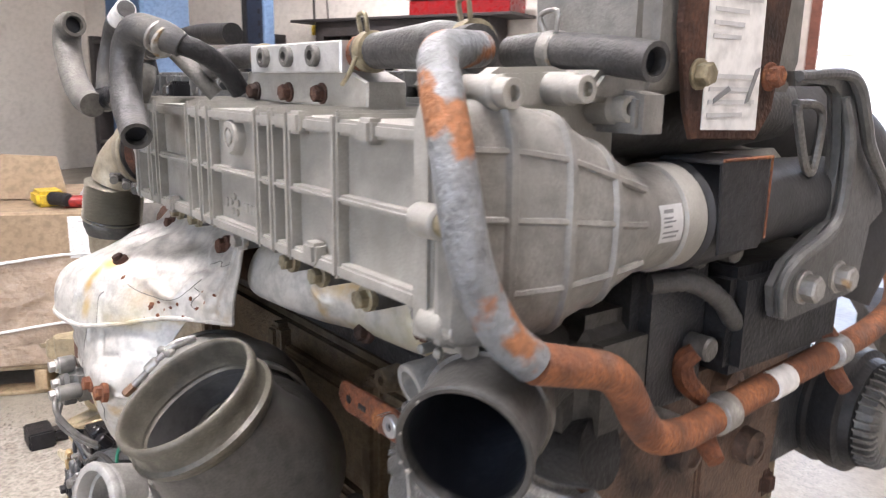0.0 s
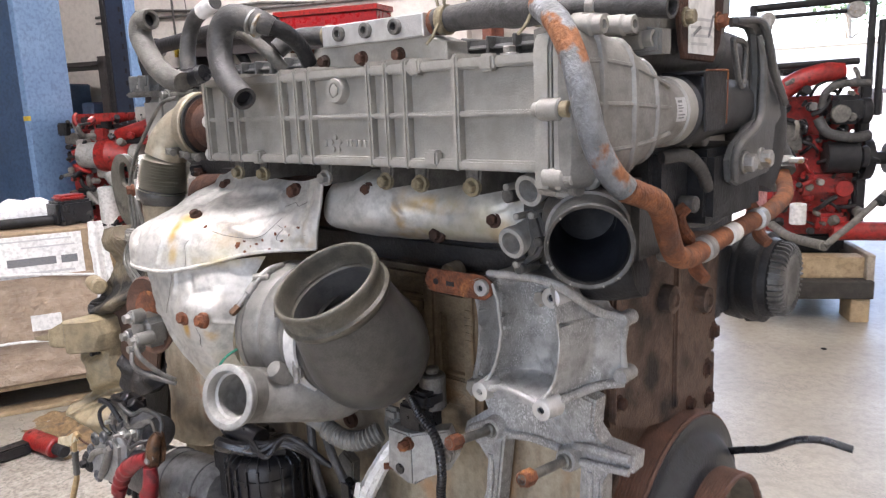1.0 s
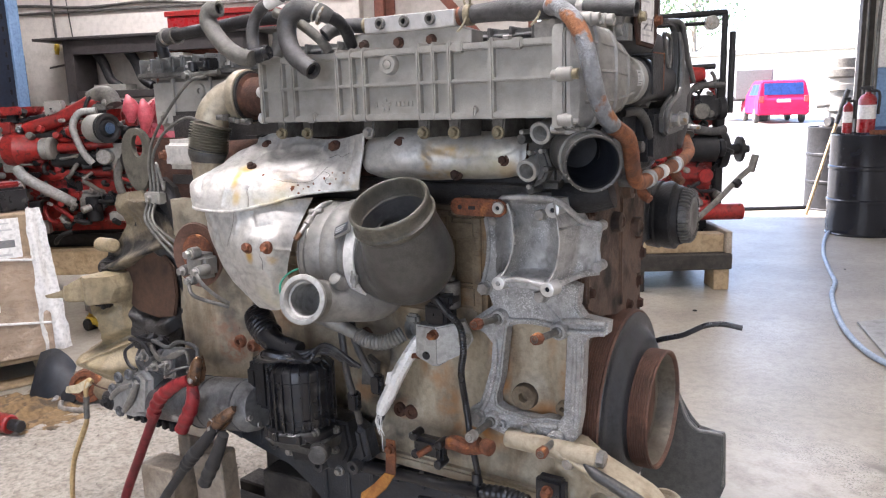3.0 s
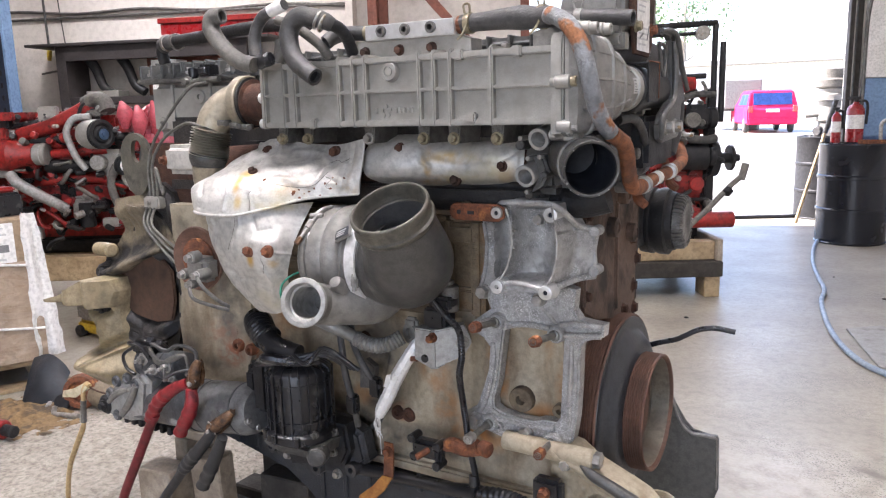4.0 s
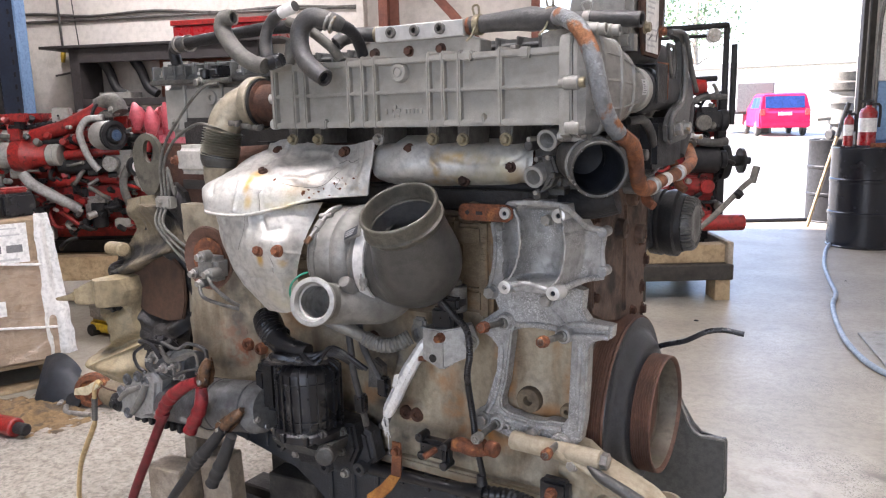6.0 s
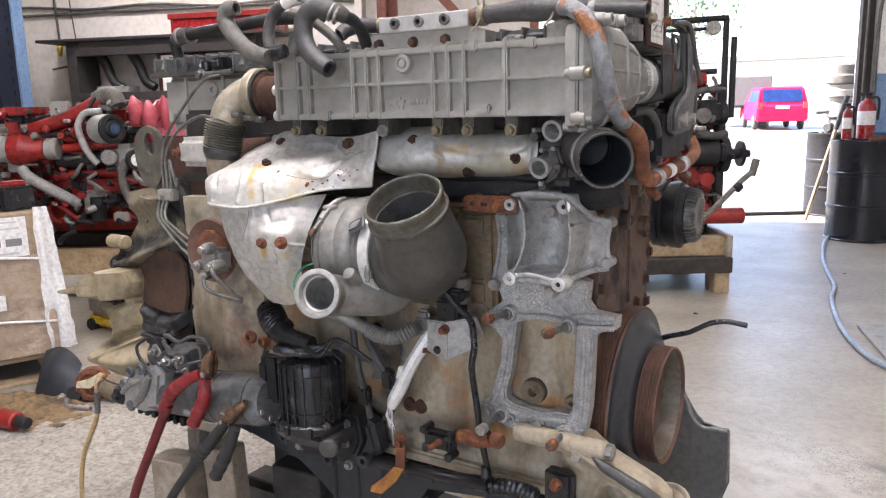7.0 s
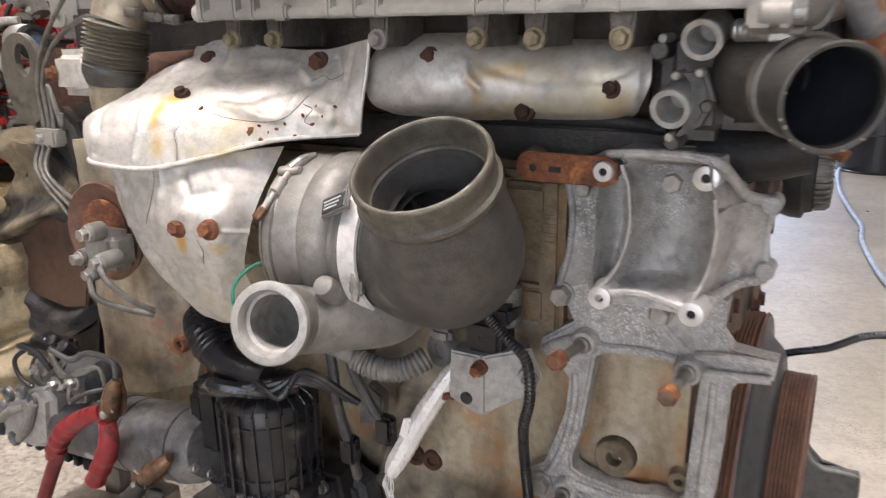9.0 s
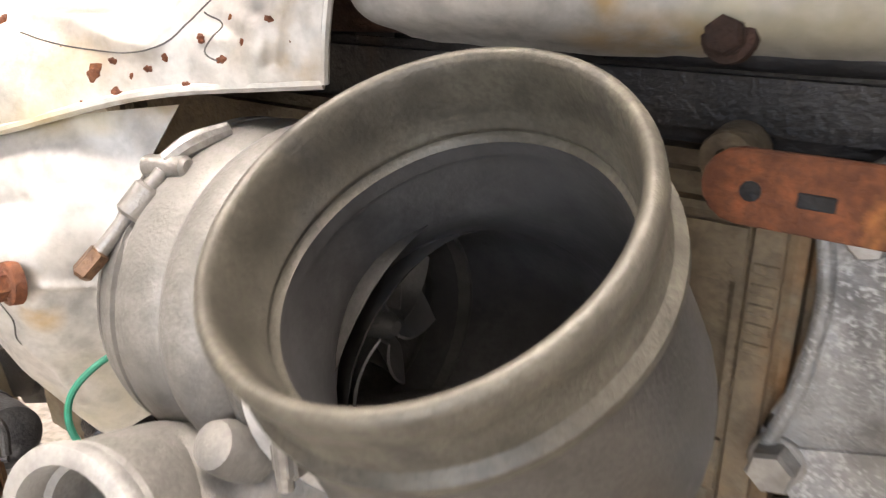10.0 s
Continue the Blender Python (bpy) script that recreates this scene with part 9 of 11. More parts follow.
# tan cord that drops to the floor
cord = empty("extension_cord", (-0.865, -0.15, 0.0), "tan cord with a cream sleeve, hanging beside the starter", "cord")
bm = bm_new()
sweep(bm, [(-0.700, -0.15, 0.538), (-0.715, -0.15, 0.540), (-0.733, -0.15, 0.512), (-0.737, -0.15, 0.480), (-0.744, -0.15, 0.430), (-0.757, -0.15, 0.400), (-0.800, -0.15, 0.335), (-0.838, -0.15, 0.270), (-0.862, -0.15, 0.190), (-0.870, -0.15, 0.120), (-0.86, -0.16, 0.040), (-0.88, -0.20, 0.008), (-1.0, -0.32, 0.008), (-1.1, -0.50, 0.008)], [0.0066, 0.0072, 0.0066, 0.0056, 0.0056, 0.0074, 0.0076, 0.0070, 0.0070, 0.0070, 0.0070, 0.0070, 0.0070, 0.0070], 12, 8)
part("cable", bm, CORD, cord)
bm = bm_new()
prism(bm, [(-0.828, 0.484), (-0.820, 0.504), (-0.770, 0.519), (-0.716, 0.546), (-0.700, 0.545), (-0.702, 0.530), (-0.722, 0.522), (-0.765, 0.494)], (0, -0.146, 0), X, Z, 0.010, 0.003, 2)
part("sleeve", bm, CORD_CREAM, cord, "cream flattened sleeve")
bm = bm_new()
sweep(bm, [(-0.736, -0.150, 0.490), (-0.741, -0.150, 0.460), (-0.745, -0.150, 0.425)], [0.0085, 0.0080, 0.0085], 10, 6, wave=0.08)
part("splice", bm, CAST_DARK, cord, "dark twisted splice")
bm = bm_new()
sweep(bm, [(-0.706, -0.150, 0.538), (-0.690, -0.148, 0.530), (-0.66, -0.14, 0.522), (-0.62, -0.13, 0.520)], 0.0022, 8, 6)
part("tie_wire", bm, RUST_DARK, cord)

# clay grit on the slab: a low uneven spread with loose grains
bm = bm_new()
bmesh.ops.create_grid(bm, x_segments=60, y_segments=48, size=1.0, matrix=Matrix.Translation((-1.25, 0.05, 0)) @ Matrix.Diagonal((1.0, 0.75, 1, 1)))
for v in bm.verts:
    d = math.hypot((v.co.x + 1.25) / 1.0, (v.co.y - 0.05) / 0.75) + 0.25 * noise.noise(v.co * 3)
    v.co.z = max(-0.004, 0.006 * (1 - d) + 0.004 * noise.noise(v.co * 25))
tagged(part("floor_grit", bm, SAWDUST), "pale oil-absorbent clay spread on the slab", "grit", "", "stuff")
rng = random.Random(11)
grain_v, grain_f = [], []
for k in range(6000):
    a, d = rng.uniform(0, 2 * math.pi), rng.random() ** 0.6
    x, y = -1.30 + 1.15 * d * math.cos(a), 0.0 + 0.85 * d * math.sin(a)
    r = 0.002 + 0.008 * rng.random() ** 3
    b0, n0 = rng.uniform(0, 6.28), len(grain_v)
    for j in range(4):
        grain_v.append((x + r * math.cos(b0 + j * 1.57) * rng.uniform(0.6, 1.3), y + r * math.sin(b0 + j * 1.57) * rng.uniform(0.6, 1.3), 0.001))
    grain_v.append((x + rng.uniform(-0.3, 0.3) * r, y, 0.004 + r * rng.uniform(0.25, 0.6)))
    grain_f += [(n0 + j, n0 + (j + 1) % 4, n0 + 4) for j in range(4)]
grain_mesh = bpy.data.meshes.new("floor_grit")
grain_mesh.from_pydata(grain_v, [], grain_f)
grain_mesh.materials.append(SAWDUST)
tagged(new("floor_grit", grain_mesh), "loose crumbs of oil-absorbent clay", "grit", "", "stuff")
bm = bm_new()
bmesh.ops.create_grid(bm, x_segments=36, y_segments=24, size=1.0, matrix=Matrix.Translation((-2.02, 0.36, 0)) @ Matrix.Diagonal((0.30, 0.16, 1, 1)))
for v in bm.verts:
    d = math.hypot((v.co.x + 2.02) / 0.30, (v.co.y - 0.36) / 0.16) + 0.3 * noise.noise(v.co * 6)
    v.co.z = max(-0.004, 0.040 * (1 - d) + 0.022 * noise.noise(v.co * 18) + 0.010 * noise.noise(v.co * 47))
tagged(part("floor_grit", bm, ABSORB), "heap of orange oil-soaked absorbent", "grit", "", "stuff")


def lumps(name, at, label, category, pieces, mats, group=""):
    """A cluttered thing of cylinders, boxes and pipes; pieces: (part name, kind, material, numbers)."""
    ob = empty(name, at, label, category, group)
    for nm, kind, mt, *v in pieces:
        bm = bm_new()
        o = Vector(at)
        if kind == "cyl":
            cyl(bm, o + Vector(v[0]), o + Vector(v[1]), v[2], 20, min(0.006, v[2] * 0.2))
        elif kind == "box":
            box(bm, o + Vector(v[0]), o + Vector(v[1]), v[2] if len(v) > 2 else 0.006, 2)
        elif kind == "pipe":
            sweep(bm, [o + Vector(q) for q in v[0]], v[1], 12, 6)
        elif kind == "turn":
            lathe(bm, o + Vector(v[0]), v[1], v[2], 28)
        part(nm, bm, mats[mt], ob)
    return ob


MATS = {"pink": PINK_RED, "red": RED_PAINT, "dark": BLACK_IRON, "alu": CAST, "white": CAST_PALE, "steel": STEEL, "rub": RUBBER, "rust": RUST, "pl": PLASTIC, "blue": BLUE_STEEL, "yel": YELLOW, "paper": PAPER, "hose": HOSE_GREY, "tan": TAN, "wood": WOOD, "tanbrown": BLOCK_RUST, "bluel": BLUE_EDGE}
lumps("starter_core", (-1.86, 0.58, 0.0), "old rusty-brown starter end lying on the floor", "engine part", [
    ("body", "turn", "rust", (-0.02, 0.0, 0.075), (0.5, -0.8, 0.1), [(0, 0.05), (0.0, 0.072), (0.03, 0.078), (0.06, 0.072), (0.065, 0.05), (0.05, 0.045), (0.05, 0.018), (0.075, 0.016)]), ("nose", "turn", "tanbrown", (0.05, 0.02, 0.06), (1, -0.1, -0.1), [(0, 0.058), (0.05, 0.056), (0.08, 0.042), (0.10, 0.024)]),
    ("foot", "box", "tanbrown", (-0.16, -0.03, 0.04), (-0.06, 0.02, 0.11), 0.012), ("ring", "turn", "dark", (-0.06, -0.08, 0.035), (0.4, -0.8, 0.3), [(0, 0.02), (0.0, 0.034), (0.02, 0.034), (0.02, 0.02)]),
    ("stud", "cyl", "steel", (-0.14, -0.09, 0.018), (-0.10, -0.13, 0.018), 0.017), ("tie", "pipe", "steel", [(-0.07, -0.12, 0.02), (-0.02, -0.15, 0.012), (0.05, -0.13, 0.012), (0.10, -0.12, 0.012)], 0.012)], MATS)
bm = bm_new()
patch(bm, [[(-2.24, 0.58, 0.16), (-2.16, 0.60, 0.185), (-2.08, 0.60, 0.17), (-2.02, 0.60, 0.12)], [(-2.20, 0.53, 0.12), (-2.12, 0.54, 0.15), (-2.04, 0.545, 0.13), (-1.97, 0.55, 0.09)], [(-2.17, 0.48, 0.05), (-2.09, 0.49, 0.08), (-2.01, 0.50, 0.06), (-1.93, 0.52, 0.04)], [(-2.16, 0.455, 0.002), (-2.08, 0.46, 0.002), (-2.0, 0.47, 0.002), (-1.90, 0.50, 0.002)]], 30, 24, 0.004, 8.0, 0.008)
tagged(part("rubber_mat", bm, PAN_BLUE), "dark blue-black rubber mat slumped by the pallet", "mat")
lumps("floor_jack", (-2.66, 1.30, 0.0), "low yellow and grey jack under the bench", "jack", [("frame", "box", "yel", (-0.28, -0.06, 0.02), (0.22, 0.06, 0.10), 0.02), ("cover", "box", "steel", (-0.26, -0.07, 0.10), (0.16, 0.07, 0.22), 0.02), ("wheel", "cyl", "dark", (-0.24, -0.08, 0.035), (-0.24, 0.08, 0.035), 0.035), ("wheel", "cyl", "dark", (0.18, -0.08, 0.035), (0.18, 0.08, 0.035), 0.035), ("handle", "box", "bluel", (0.20, -0.05, 0.10), (0.27, 0.03, 0.30), 0.012)], MATS)
lumps("cordless_drill", (-1.93, 0.17, 0.0), "red and black cordless drill lying on the floor", "drill", [
    ("motor_case", "cyl", "red", (-0.10, 0.0, 0.04), (0.10, 0.02, 0.045), 0.038), ("chuck", "cyl", "dark", (0.10, 0.02, 0.045), (0.16, 0.026, 0.046), 0.024), ("handle", "box", "pl", (-0.09, -0.16, 0.005), (-0.03, -0.02, 0.05)), ("battery", "box", "dark", (-0.12, -0.24, 0.002), (0.0, -0.15, 0.07))], MATS)

# wrapped carton on its pallet
BR, BE, BD = Vector((-2.262, 0.632, 0)), Vector((-0.39, -0.92, 0)).normalized(), Vector((-0.92, 0.39, 0)).normalized()
carton = empty("carton", BR, "large brown carton in stretch film with a printed white label", "carton")


def slab(bm, a0, a1, d0, d1, z0, z1, bevel=0.004):
    vs = [BR + BE * a + BD * d + Z * z for z in (z0, z1) for a, d in ((a0, d0), (a1, d0), (a1, d1), (a0, d1))]
    v = [bm.verts.new(q) for q in vs]
    fs = [bm.faces.new([v[i] for i in f]) for f in ((3, 2, 1, 0), (4, 5, 6, 7), (0, 1, 5, 4), (1, 2, 6, 5), (2, 3, 7, 6), (3, 0, 4, 7))]
    if bevel:
        bmesh.ops.bevel(bm, geom=list({e for f in fs for e in f.edges}), offset=bevel, segments=1, affect="EDGES")
    return bm


part("box", slab(bm_new(), 0, 1.25, 0, 0.95, 0.135, 0.82, 0.01), CARDBOARD, carton)
bm = bm_new()
patch(bm, [[BR + BE * a - BD * (0.012 + 0.006 * math.sin(a * 7 + z * 9)) + Z * z for a in (-0.02, 0.3, 0.6, 0.9, 1.27)] for z in (0.62, 0.5, 0.38, 0.26, 0.15)], 60, 48, 0.006, 9.0, 0.001, 0.004)
part("stretch_film", bm, WRAP, carton, "cloudy stretch film")
bm = bm_new()
patch(bm, [[BR + BE * (0.03 - (0.020 + 0.034 * (0.84 - z)) * k) - BD * (0.02 + 0.02 * math.sin(3 * k + z * 8)) + Z * z for k in range(4)] for z in (0.84, 0.7, 0.5, 0.32, 0.16)], 18, 30, 0.012, 8.0, 0.001, 0.006)
part("loose_film", bm, PAPER, carton, "loose white film hanging at the corner")
part("label", slab(bm_new(), 0.06, 0.44, -0.004, 0.0, 0.54, 0.80, 0), PAPER, carton)
for a0, a1, z0, z1, mt in ((0.10, 0.40, 0.775, 0.782, INK_PALE), (0.09, 0.30, 0.745, 0.752, INK_PALE), (0.17, 0.36, 0.668, 0.702, INK), (0.085, 0.15, 0.668, 0.702, INK), (0.10, 0.38, 0.63, 0.64, INK_PALE), (0.12, 0.30, 0.605, 0.613, INK_PALE), (0.36, 0.42, 0.56, 0.60, INK_PALE), (0.10, 0.2, 0.565, 0.585, INK_PALE)):
    part("print_bar", slab(bm_new(), a0, a1, -0.006, -0.004, z0, z1, 0), mt, carton)
part("label", slab(bm_new(), 0.18, 0.30, -0.022, -0.018, 0.38, 0.45, 0), PAPER, carton)
for z in (0.60, 0.30):
    bm = bm_new()
    sweep(bm, [BR + BE * a - BD * 0.022 + Z * (z + 0.04 * math.sin(a * 4)) for a in (-0.02, 0.4, 0.8, 1.25)], 0.006, 8, 6)
    part("film_rope", bm, PAPER, carton)
pallet = empty("pallet", BR + BE * 0.6 + BD * 0.45, "worn wooden pallet under the carton", "pallet")
for k in range(6):
    part("deck_board", slab(bm_new(), -0.03, 1.28, 0.02 + 0.165 * k, 0.13 + 0.165 * k, 0.115, 0.135), WOOD, pallet)
for a in (0.0, 0.58, 1.18):
    part("stringer", slab(bm_new(), a, a + 0.05, 0.0, 0.95, 0.02, 0.115), WOOD, pallet)
for d in (0.02, 0.45, 0.84):
    part("bottom_board", slab(bm_new(), -0.03, 1.28, d, d + 0.1, 0.0, 0.02), WOOD, pallet)
# clutter on top of the carton
o = BR + Z * 0.83
bm = bm_new()
c = BR + BE * 0.26 + BD * 0.26 + Z * 0.86
bmesh.ops.create_icosphere(bm, subdivisions=4, radius=1.0, matrix=Matrix.Translation(c) @ Matrix.Diagonal((0.13, 0.16, 0.075, 1)))
for v in bm.verts:
    v.co += (v.co - c).normalized() * 0.03 * noise.noise(v.co * 11) + Vector((0, 0, 0.015 * noise.noise(v.co * 25)))
tagged(part("shop_rag", bm, CLOTH), "crumpled white rag on top of the carton", "rag")
lumps("tool_battery", o + BE * 0.09 + BD * 0.12, "black and red cordless tool battery on the carton", "battery", [("case", "box", "pl", (-0.07, -0.08, -0.008), (0.06, 0.08, 0.10), 0.012), ("red_top", "box", "red", (-0.05, -0.06, 0.10), (0.05, 0.06, 0.125), 0.01)], MATS)
lumps("tape_measure", o + BE * 0.55 + BD * 0.2, "yellow tool lying on the carton", "tool", [("body", "box", "yel", (-0.09, -0.06, -0.008), (0.07, 0.06, 0.06), 0.015), ("grip", "cyl", "dark", (0.06, 0, 0.03), (0.16, 0.05, 0.03), 0.03)], MATS)
lumps("black_tool", o + BE * 0.2 + BD * 0.10, "long black tool lying on the carton", "tool", [("shaft", "cyl", "dark", (-0.08, -0.18, 0.015), (0.06, 0.16, 0.02), 0.022), ("head", "cyl", "red", (-0.1, -0.25, 0.02), (-0.07, -0.16, 0.02), 0.028)], MATS)
bm = bm_new()
prism(bm, [(0, 0), (0.45, 0), (0.40, 0.20), (0.05, 0.22)], o + BE * 0.95 + BD * 0.35, -BE, (BD * 0.35 + Z * 0.9), 0.006, 0.0)
tagged(part("cardboard_flap", bm, CARDBOARD), "loose brown cardboard sheet on the carton", "cardboard")
lumps("scrap_parts", o + BE * 0.95 + BD * 0.12, "small dark engine parts on the carton", "engine part", [("cap", "cyl", "dark", (-0.1, -0.1, 0.0), (0.1, 0.1, 0.03), 0.03), ("rod", "cyl", "steel", (0.0, -0.2, 0.0), (0.05, 0.1, 0.015), 0.018), ("tray", "box", "pl", (-0.12, -0.28, -0.008), (0.02, -0.1, 0.03))], MATS)


# ---- red engines ----
def oriented(at, turn, build):
    """Builds a thing at the origin with build(thing) and then sets it in its place."""
    ob = build()
    ob.matrix_world = Matrix.Translation(at) @ pose(0, 0, 0, 0, 0, turn)
    return ob


def red_engine_a():
    """Local x to the right along the block, y away from the viewer."""
    pcs = [
        ("block", "box", "red", (-0.85, 0.0, 0.42), (0.38, 0.45, 0.92), 0.03), ("head", "box", "red", (-0.85, 0.04, 0.92), (0.30, 0.42, 1.12), 0.02), ("oil_pan", "box", "dark", (-0.8, 0.05, 0.30), (0.3, 0.4, 0.42), 0.03),
        ("valve_cover", "box", "red", (-0.85, 0.08, 1.12), (0.16, 0.34, 1.22), 0.02), ("side_cover", "box", "red", (-0.30, -0.04, 0.52), (0.22, 0.02, 0.80), 0.03), ("side_cover", "box", "red", (-0.62, -0.03, 0.55), (-0.34, 0.02, 0.78), 0.03),
        ("manifold", "pipe", "red", [(-0.42, -0.06, 1.10), (-0.20, -0.07, 1.16), (-0.02, -0.07, 1.24), (0.05, -0.05, 1.29)], 0.048), ("elbow", "pipe", "hose", [(0.02, -0.05, 1.285), (0.09, -0.06, 1.315), (0.15, -0.08, 1.30), (0.18, -0.10, 1.24)], 0.052),
        ("turbine", "turn", "red", (-0.52, -0.12, 0.98), (1, 0, 0), [(0, 0.04), (0.0, 0.10), (0.08, 0.11), (0.14, 0.075), (0.22, 0.07)]), ("turbine_outlet", "cyl", "alu", (-0.30, -0.12, 0.98), (-0.22, -0.12, 0.98), 0.07), ("turbine_end", "cyl", "white", (-0.66, -0.12, 0.99), (-0.52, -0.12, 0.98), 0.085),
        ("black_pipe", "pipe", "dark", [(-0.4, -0.05, 1.06), (-0.1, -0.05, 1.07), (0.2, -0.04, 1.08), (0.3, 0.0, 1.08)], 0.035), ("black_pipe", "pipe", "dark", [(-0.25, -0.08, 0.90), (0.0, -0.1, 0.90), (0.15, -0.08, 0.92)], 0.045), ("red_pipe", "pipe", "red", [(-0.2, -0.1, 0.98), (0.0, -0.12, 0.99), (0.15, -0.1, 1.0)], 0.03),
        ("red_pipe", "pipe", "red", [(-0.3, -0.05, 0.80), (0.0, -0.06, 0.82), (0.15, -0.06, 0.79), (0.18, -0.06, 0.70)], 0.035), ("alternator", "turn", "alu", (0.06, -0.16, 1.10), (1, -0.6, 0), [(0, 0.05), (0.0, 0.085), (0.02, 0.092), (0.10, 0.092), (0.12, 0.08), (0.14, 0.075)]), ("pulley", "turn", "dark", (0.17, -0.23, 1.10), (1, -0.6, 0), [(0, 0.06), (0.0, 0.092), (0.012, 0.086), (0.026, 0.092), (0.03, 0.07), (0.020, 0.055), (0.034, 0.045), (0.038, 0.02)]), ("pulley_hub", "turn", "blue", (0.205, -0.251, 1.10), (1, -0.6, 0), [(0, 0.034), (0.004, 0.034), (0.006, 0.018), (0.012, 0.016)]),
        ("compressor", "box", "alu", (0.04, -0.14, 0.84), (0.26, 0.02, 1.00), 0.03), ("compressor_head", "cyl", "steel", (0.12, -0.14, 0.92), (0.12, -0.20, 0.92), 0.05), ("idler", "turn", "dark", (0.27, -0.18, 0.90), (1, -0.6, 0), [(0, 0.03), (0.0, 0.062), (0.03, 0.062), (0.032, 0.03)]), ("idler_face", "turn", "paper", (0.298, -0.197, 0.90), (1, -0.6, 0), [(0, 0.040), (0.003, 0.040), (0.004, 0.02)]), ("fan_hub", "turn", "pink", (0.38, 0.15, 1.10), (1, -0.3, 0), [(0, 0.06), (0.0, 0.19), (0.02, 0.19), (0.04, 0.10), (0.07, 0.08), (0.07, 0.03)]),
        ("fan_blade", "box", "pink", (0.36, -0.04, 1.14), (0.44, 0.22, 1.27), 0.03), ("fan_blade", "box", "pink", (0.30, -0.07, 1.00), (0.42, 0.10, 1.12), 0.03), ("fan_blade", "pipe", "pink", [(0.27, -0.10, 1.30), (0.30, -0.13, 1.22), (0.29, -0.12, 1.13)], [0.012, 0.052, 0.020]), ("fan_blade", "pipe", "pink", [(0.36, -0.08, 1.27), (0.385, -0.12, 1.18), (0.36, -0.10, 1.06)], [0.014, 0.050, 0.018]), ("fan_blade", "pipe", "pink", [(0.45, -0.06, 1.30), (0.475, -0.08, 1.20), (0.46, -0.06, 1.08)], [0.010, 0.038, 0.014]), ("fan_blade", "pipe", "pink", [(0.40, -0.06, 0.98), (0.46, -0.04, 0.86), (0.47, 0.0, 0.74)], 0.045), ("fan_pulley", "cyl", "red", (0.38, 0.05, 0.72), (0.50, 0.02, 0.72), 0.09),
        ("belt", "pipe", "rub", [(0.40, -0.12, 1.02), (0.36, -0.10, 0.85), (0.36, -0.06, 0.68)], 0.022), ("pale_hose", "pipe", "white", [(0.10, -0.18, 1.21), (0.00, -0.19, 1.20), (-0.05, -0.20, 1.12), (-0.03, -0.20, 1.02), (0.0, -0.19, 0.94), (0.04, -0.18, 0.88)], 0.022),
        ("grey_hose", "pipe", "hose", [(0.22, -0.15, 0.90), (0.18, -0.16, 0.80), (0.20, -0.16, 0.68), (0.26, -0.15, 0.56), (0.30, -0.14, 0.52)], 0.026), ("grey_strut", "pipe", "white", [(-0.46, -0.16, 0.86), (-0.40, -0.18, 0.80), (-0.25, -0.16, 0.70), (-0.15, -0.1, 0.62)], 0.035), ("filter", "cyl", "paper", (-0.50, -0.14, 0.50), (-0.50, -0.14, 0.78), 0.06),
        ("filter", "cyl", "dark", (-0.02, -0.10, 0.50), (-0.02, -0.10, 0.66), 0.05), ("pump", "box", "steel", (-0.12, -0.10, 0.56), (0.04, 0.0, 0.70), 0.02), ("ecu", "box", "alu", (-0.60, -0.08, 1.06), (-0.42, 0.0, 1.14), 0.01), ("loom", "pipe", "pl", [(-0.8, -0.02, 1.18), (-0.5, -0.05, 1.16), (-0.2, -0.05, 1.20), (0.2, -0.02, 1.26), (0.36, 0.0, 1.22)], 0.018),
        ("clip", "cyl", "white", (-0.26, -0.12, 0.98), (-0.245, -0.12, 0.98), 0.073)]
    for k in range(6):
        x = -0.80 + 0.15 * k
        pcs.append(("injector_cover", "box", "red", (x, 0.02, 1.20), (x + 0.11, 0.20, 1.25), 0.012))
        pcs.append(("injector_line", "pipe", "red" if k % 2 else "steel", [(x + 0.03, 0.02, 1.22), (x + 0.05, -0.05, 1.20), (x + 0.07, -0.05, 1.13), (x + 0.06, -0.02, 1.06)], 0.009))
        pcs.append(("bolt", "cyl", "red", (x + 0.05, -0.05, 0.50), (x + 0.05, 0.0, 0.50), 0.018))
    rng = random.Random(21)
    for k in range(260):
        x, z = rng.uniform(-0.85, 0.34), rng.uniform(0.44, 1.24)
        y = rng.uniform(-0.16, -0.03)
        mt = rng.choice(("red", "red", "red", "dark", "dark", "alu", "steel", "hose", "pl"))
        kind = rng.random()
        if kind < 0.4:
            pcs.append(("small_fitting", "cyl", mt, (x, y, z), (x + rng.uniform(-0.05, 0.05), y - rng.uniform(0.02, 0.06), z + rng.uniform(-0.04, 0.04)), rng.uniform(0.008, 0.024)))
        elif kind < 0.65:
            w, h = rng.uniform(0.02, 0.06), rng.uniform(0.015, 0.05)
            pcs.append(("small_cover", "box", mt, (x - w, y, z - h), (x + w, y + 0.06, z + h), 0.008))
        else:
            a, b = rng.uniform(-0.14, 0.14), rng.uniform(-0.12, 0.12)
            pcs.append(("fuel_line", "pipe", mt, [(x, y, z), (x + a * 0.4, y - 0.03, z + b * 0.2), (x + a * 0.8, y - 0.02, z + b * 0.7), (x + a, y + 0.02, z + b)], rng.uniform(0.007, 0.016)))
    return lumps("red_engine", (0, 0, 0), "red painted truck diesel engine on a timber skid", "engine", pcs, MATS, "red engines for sale")


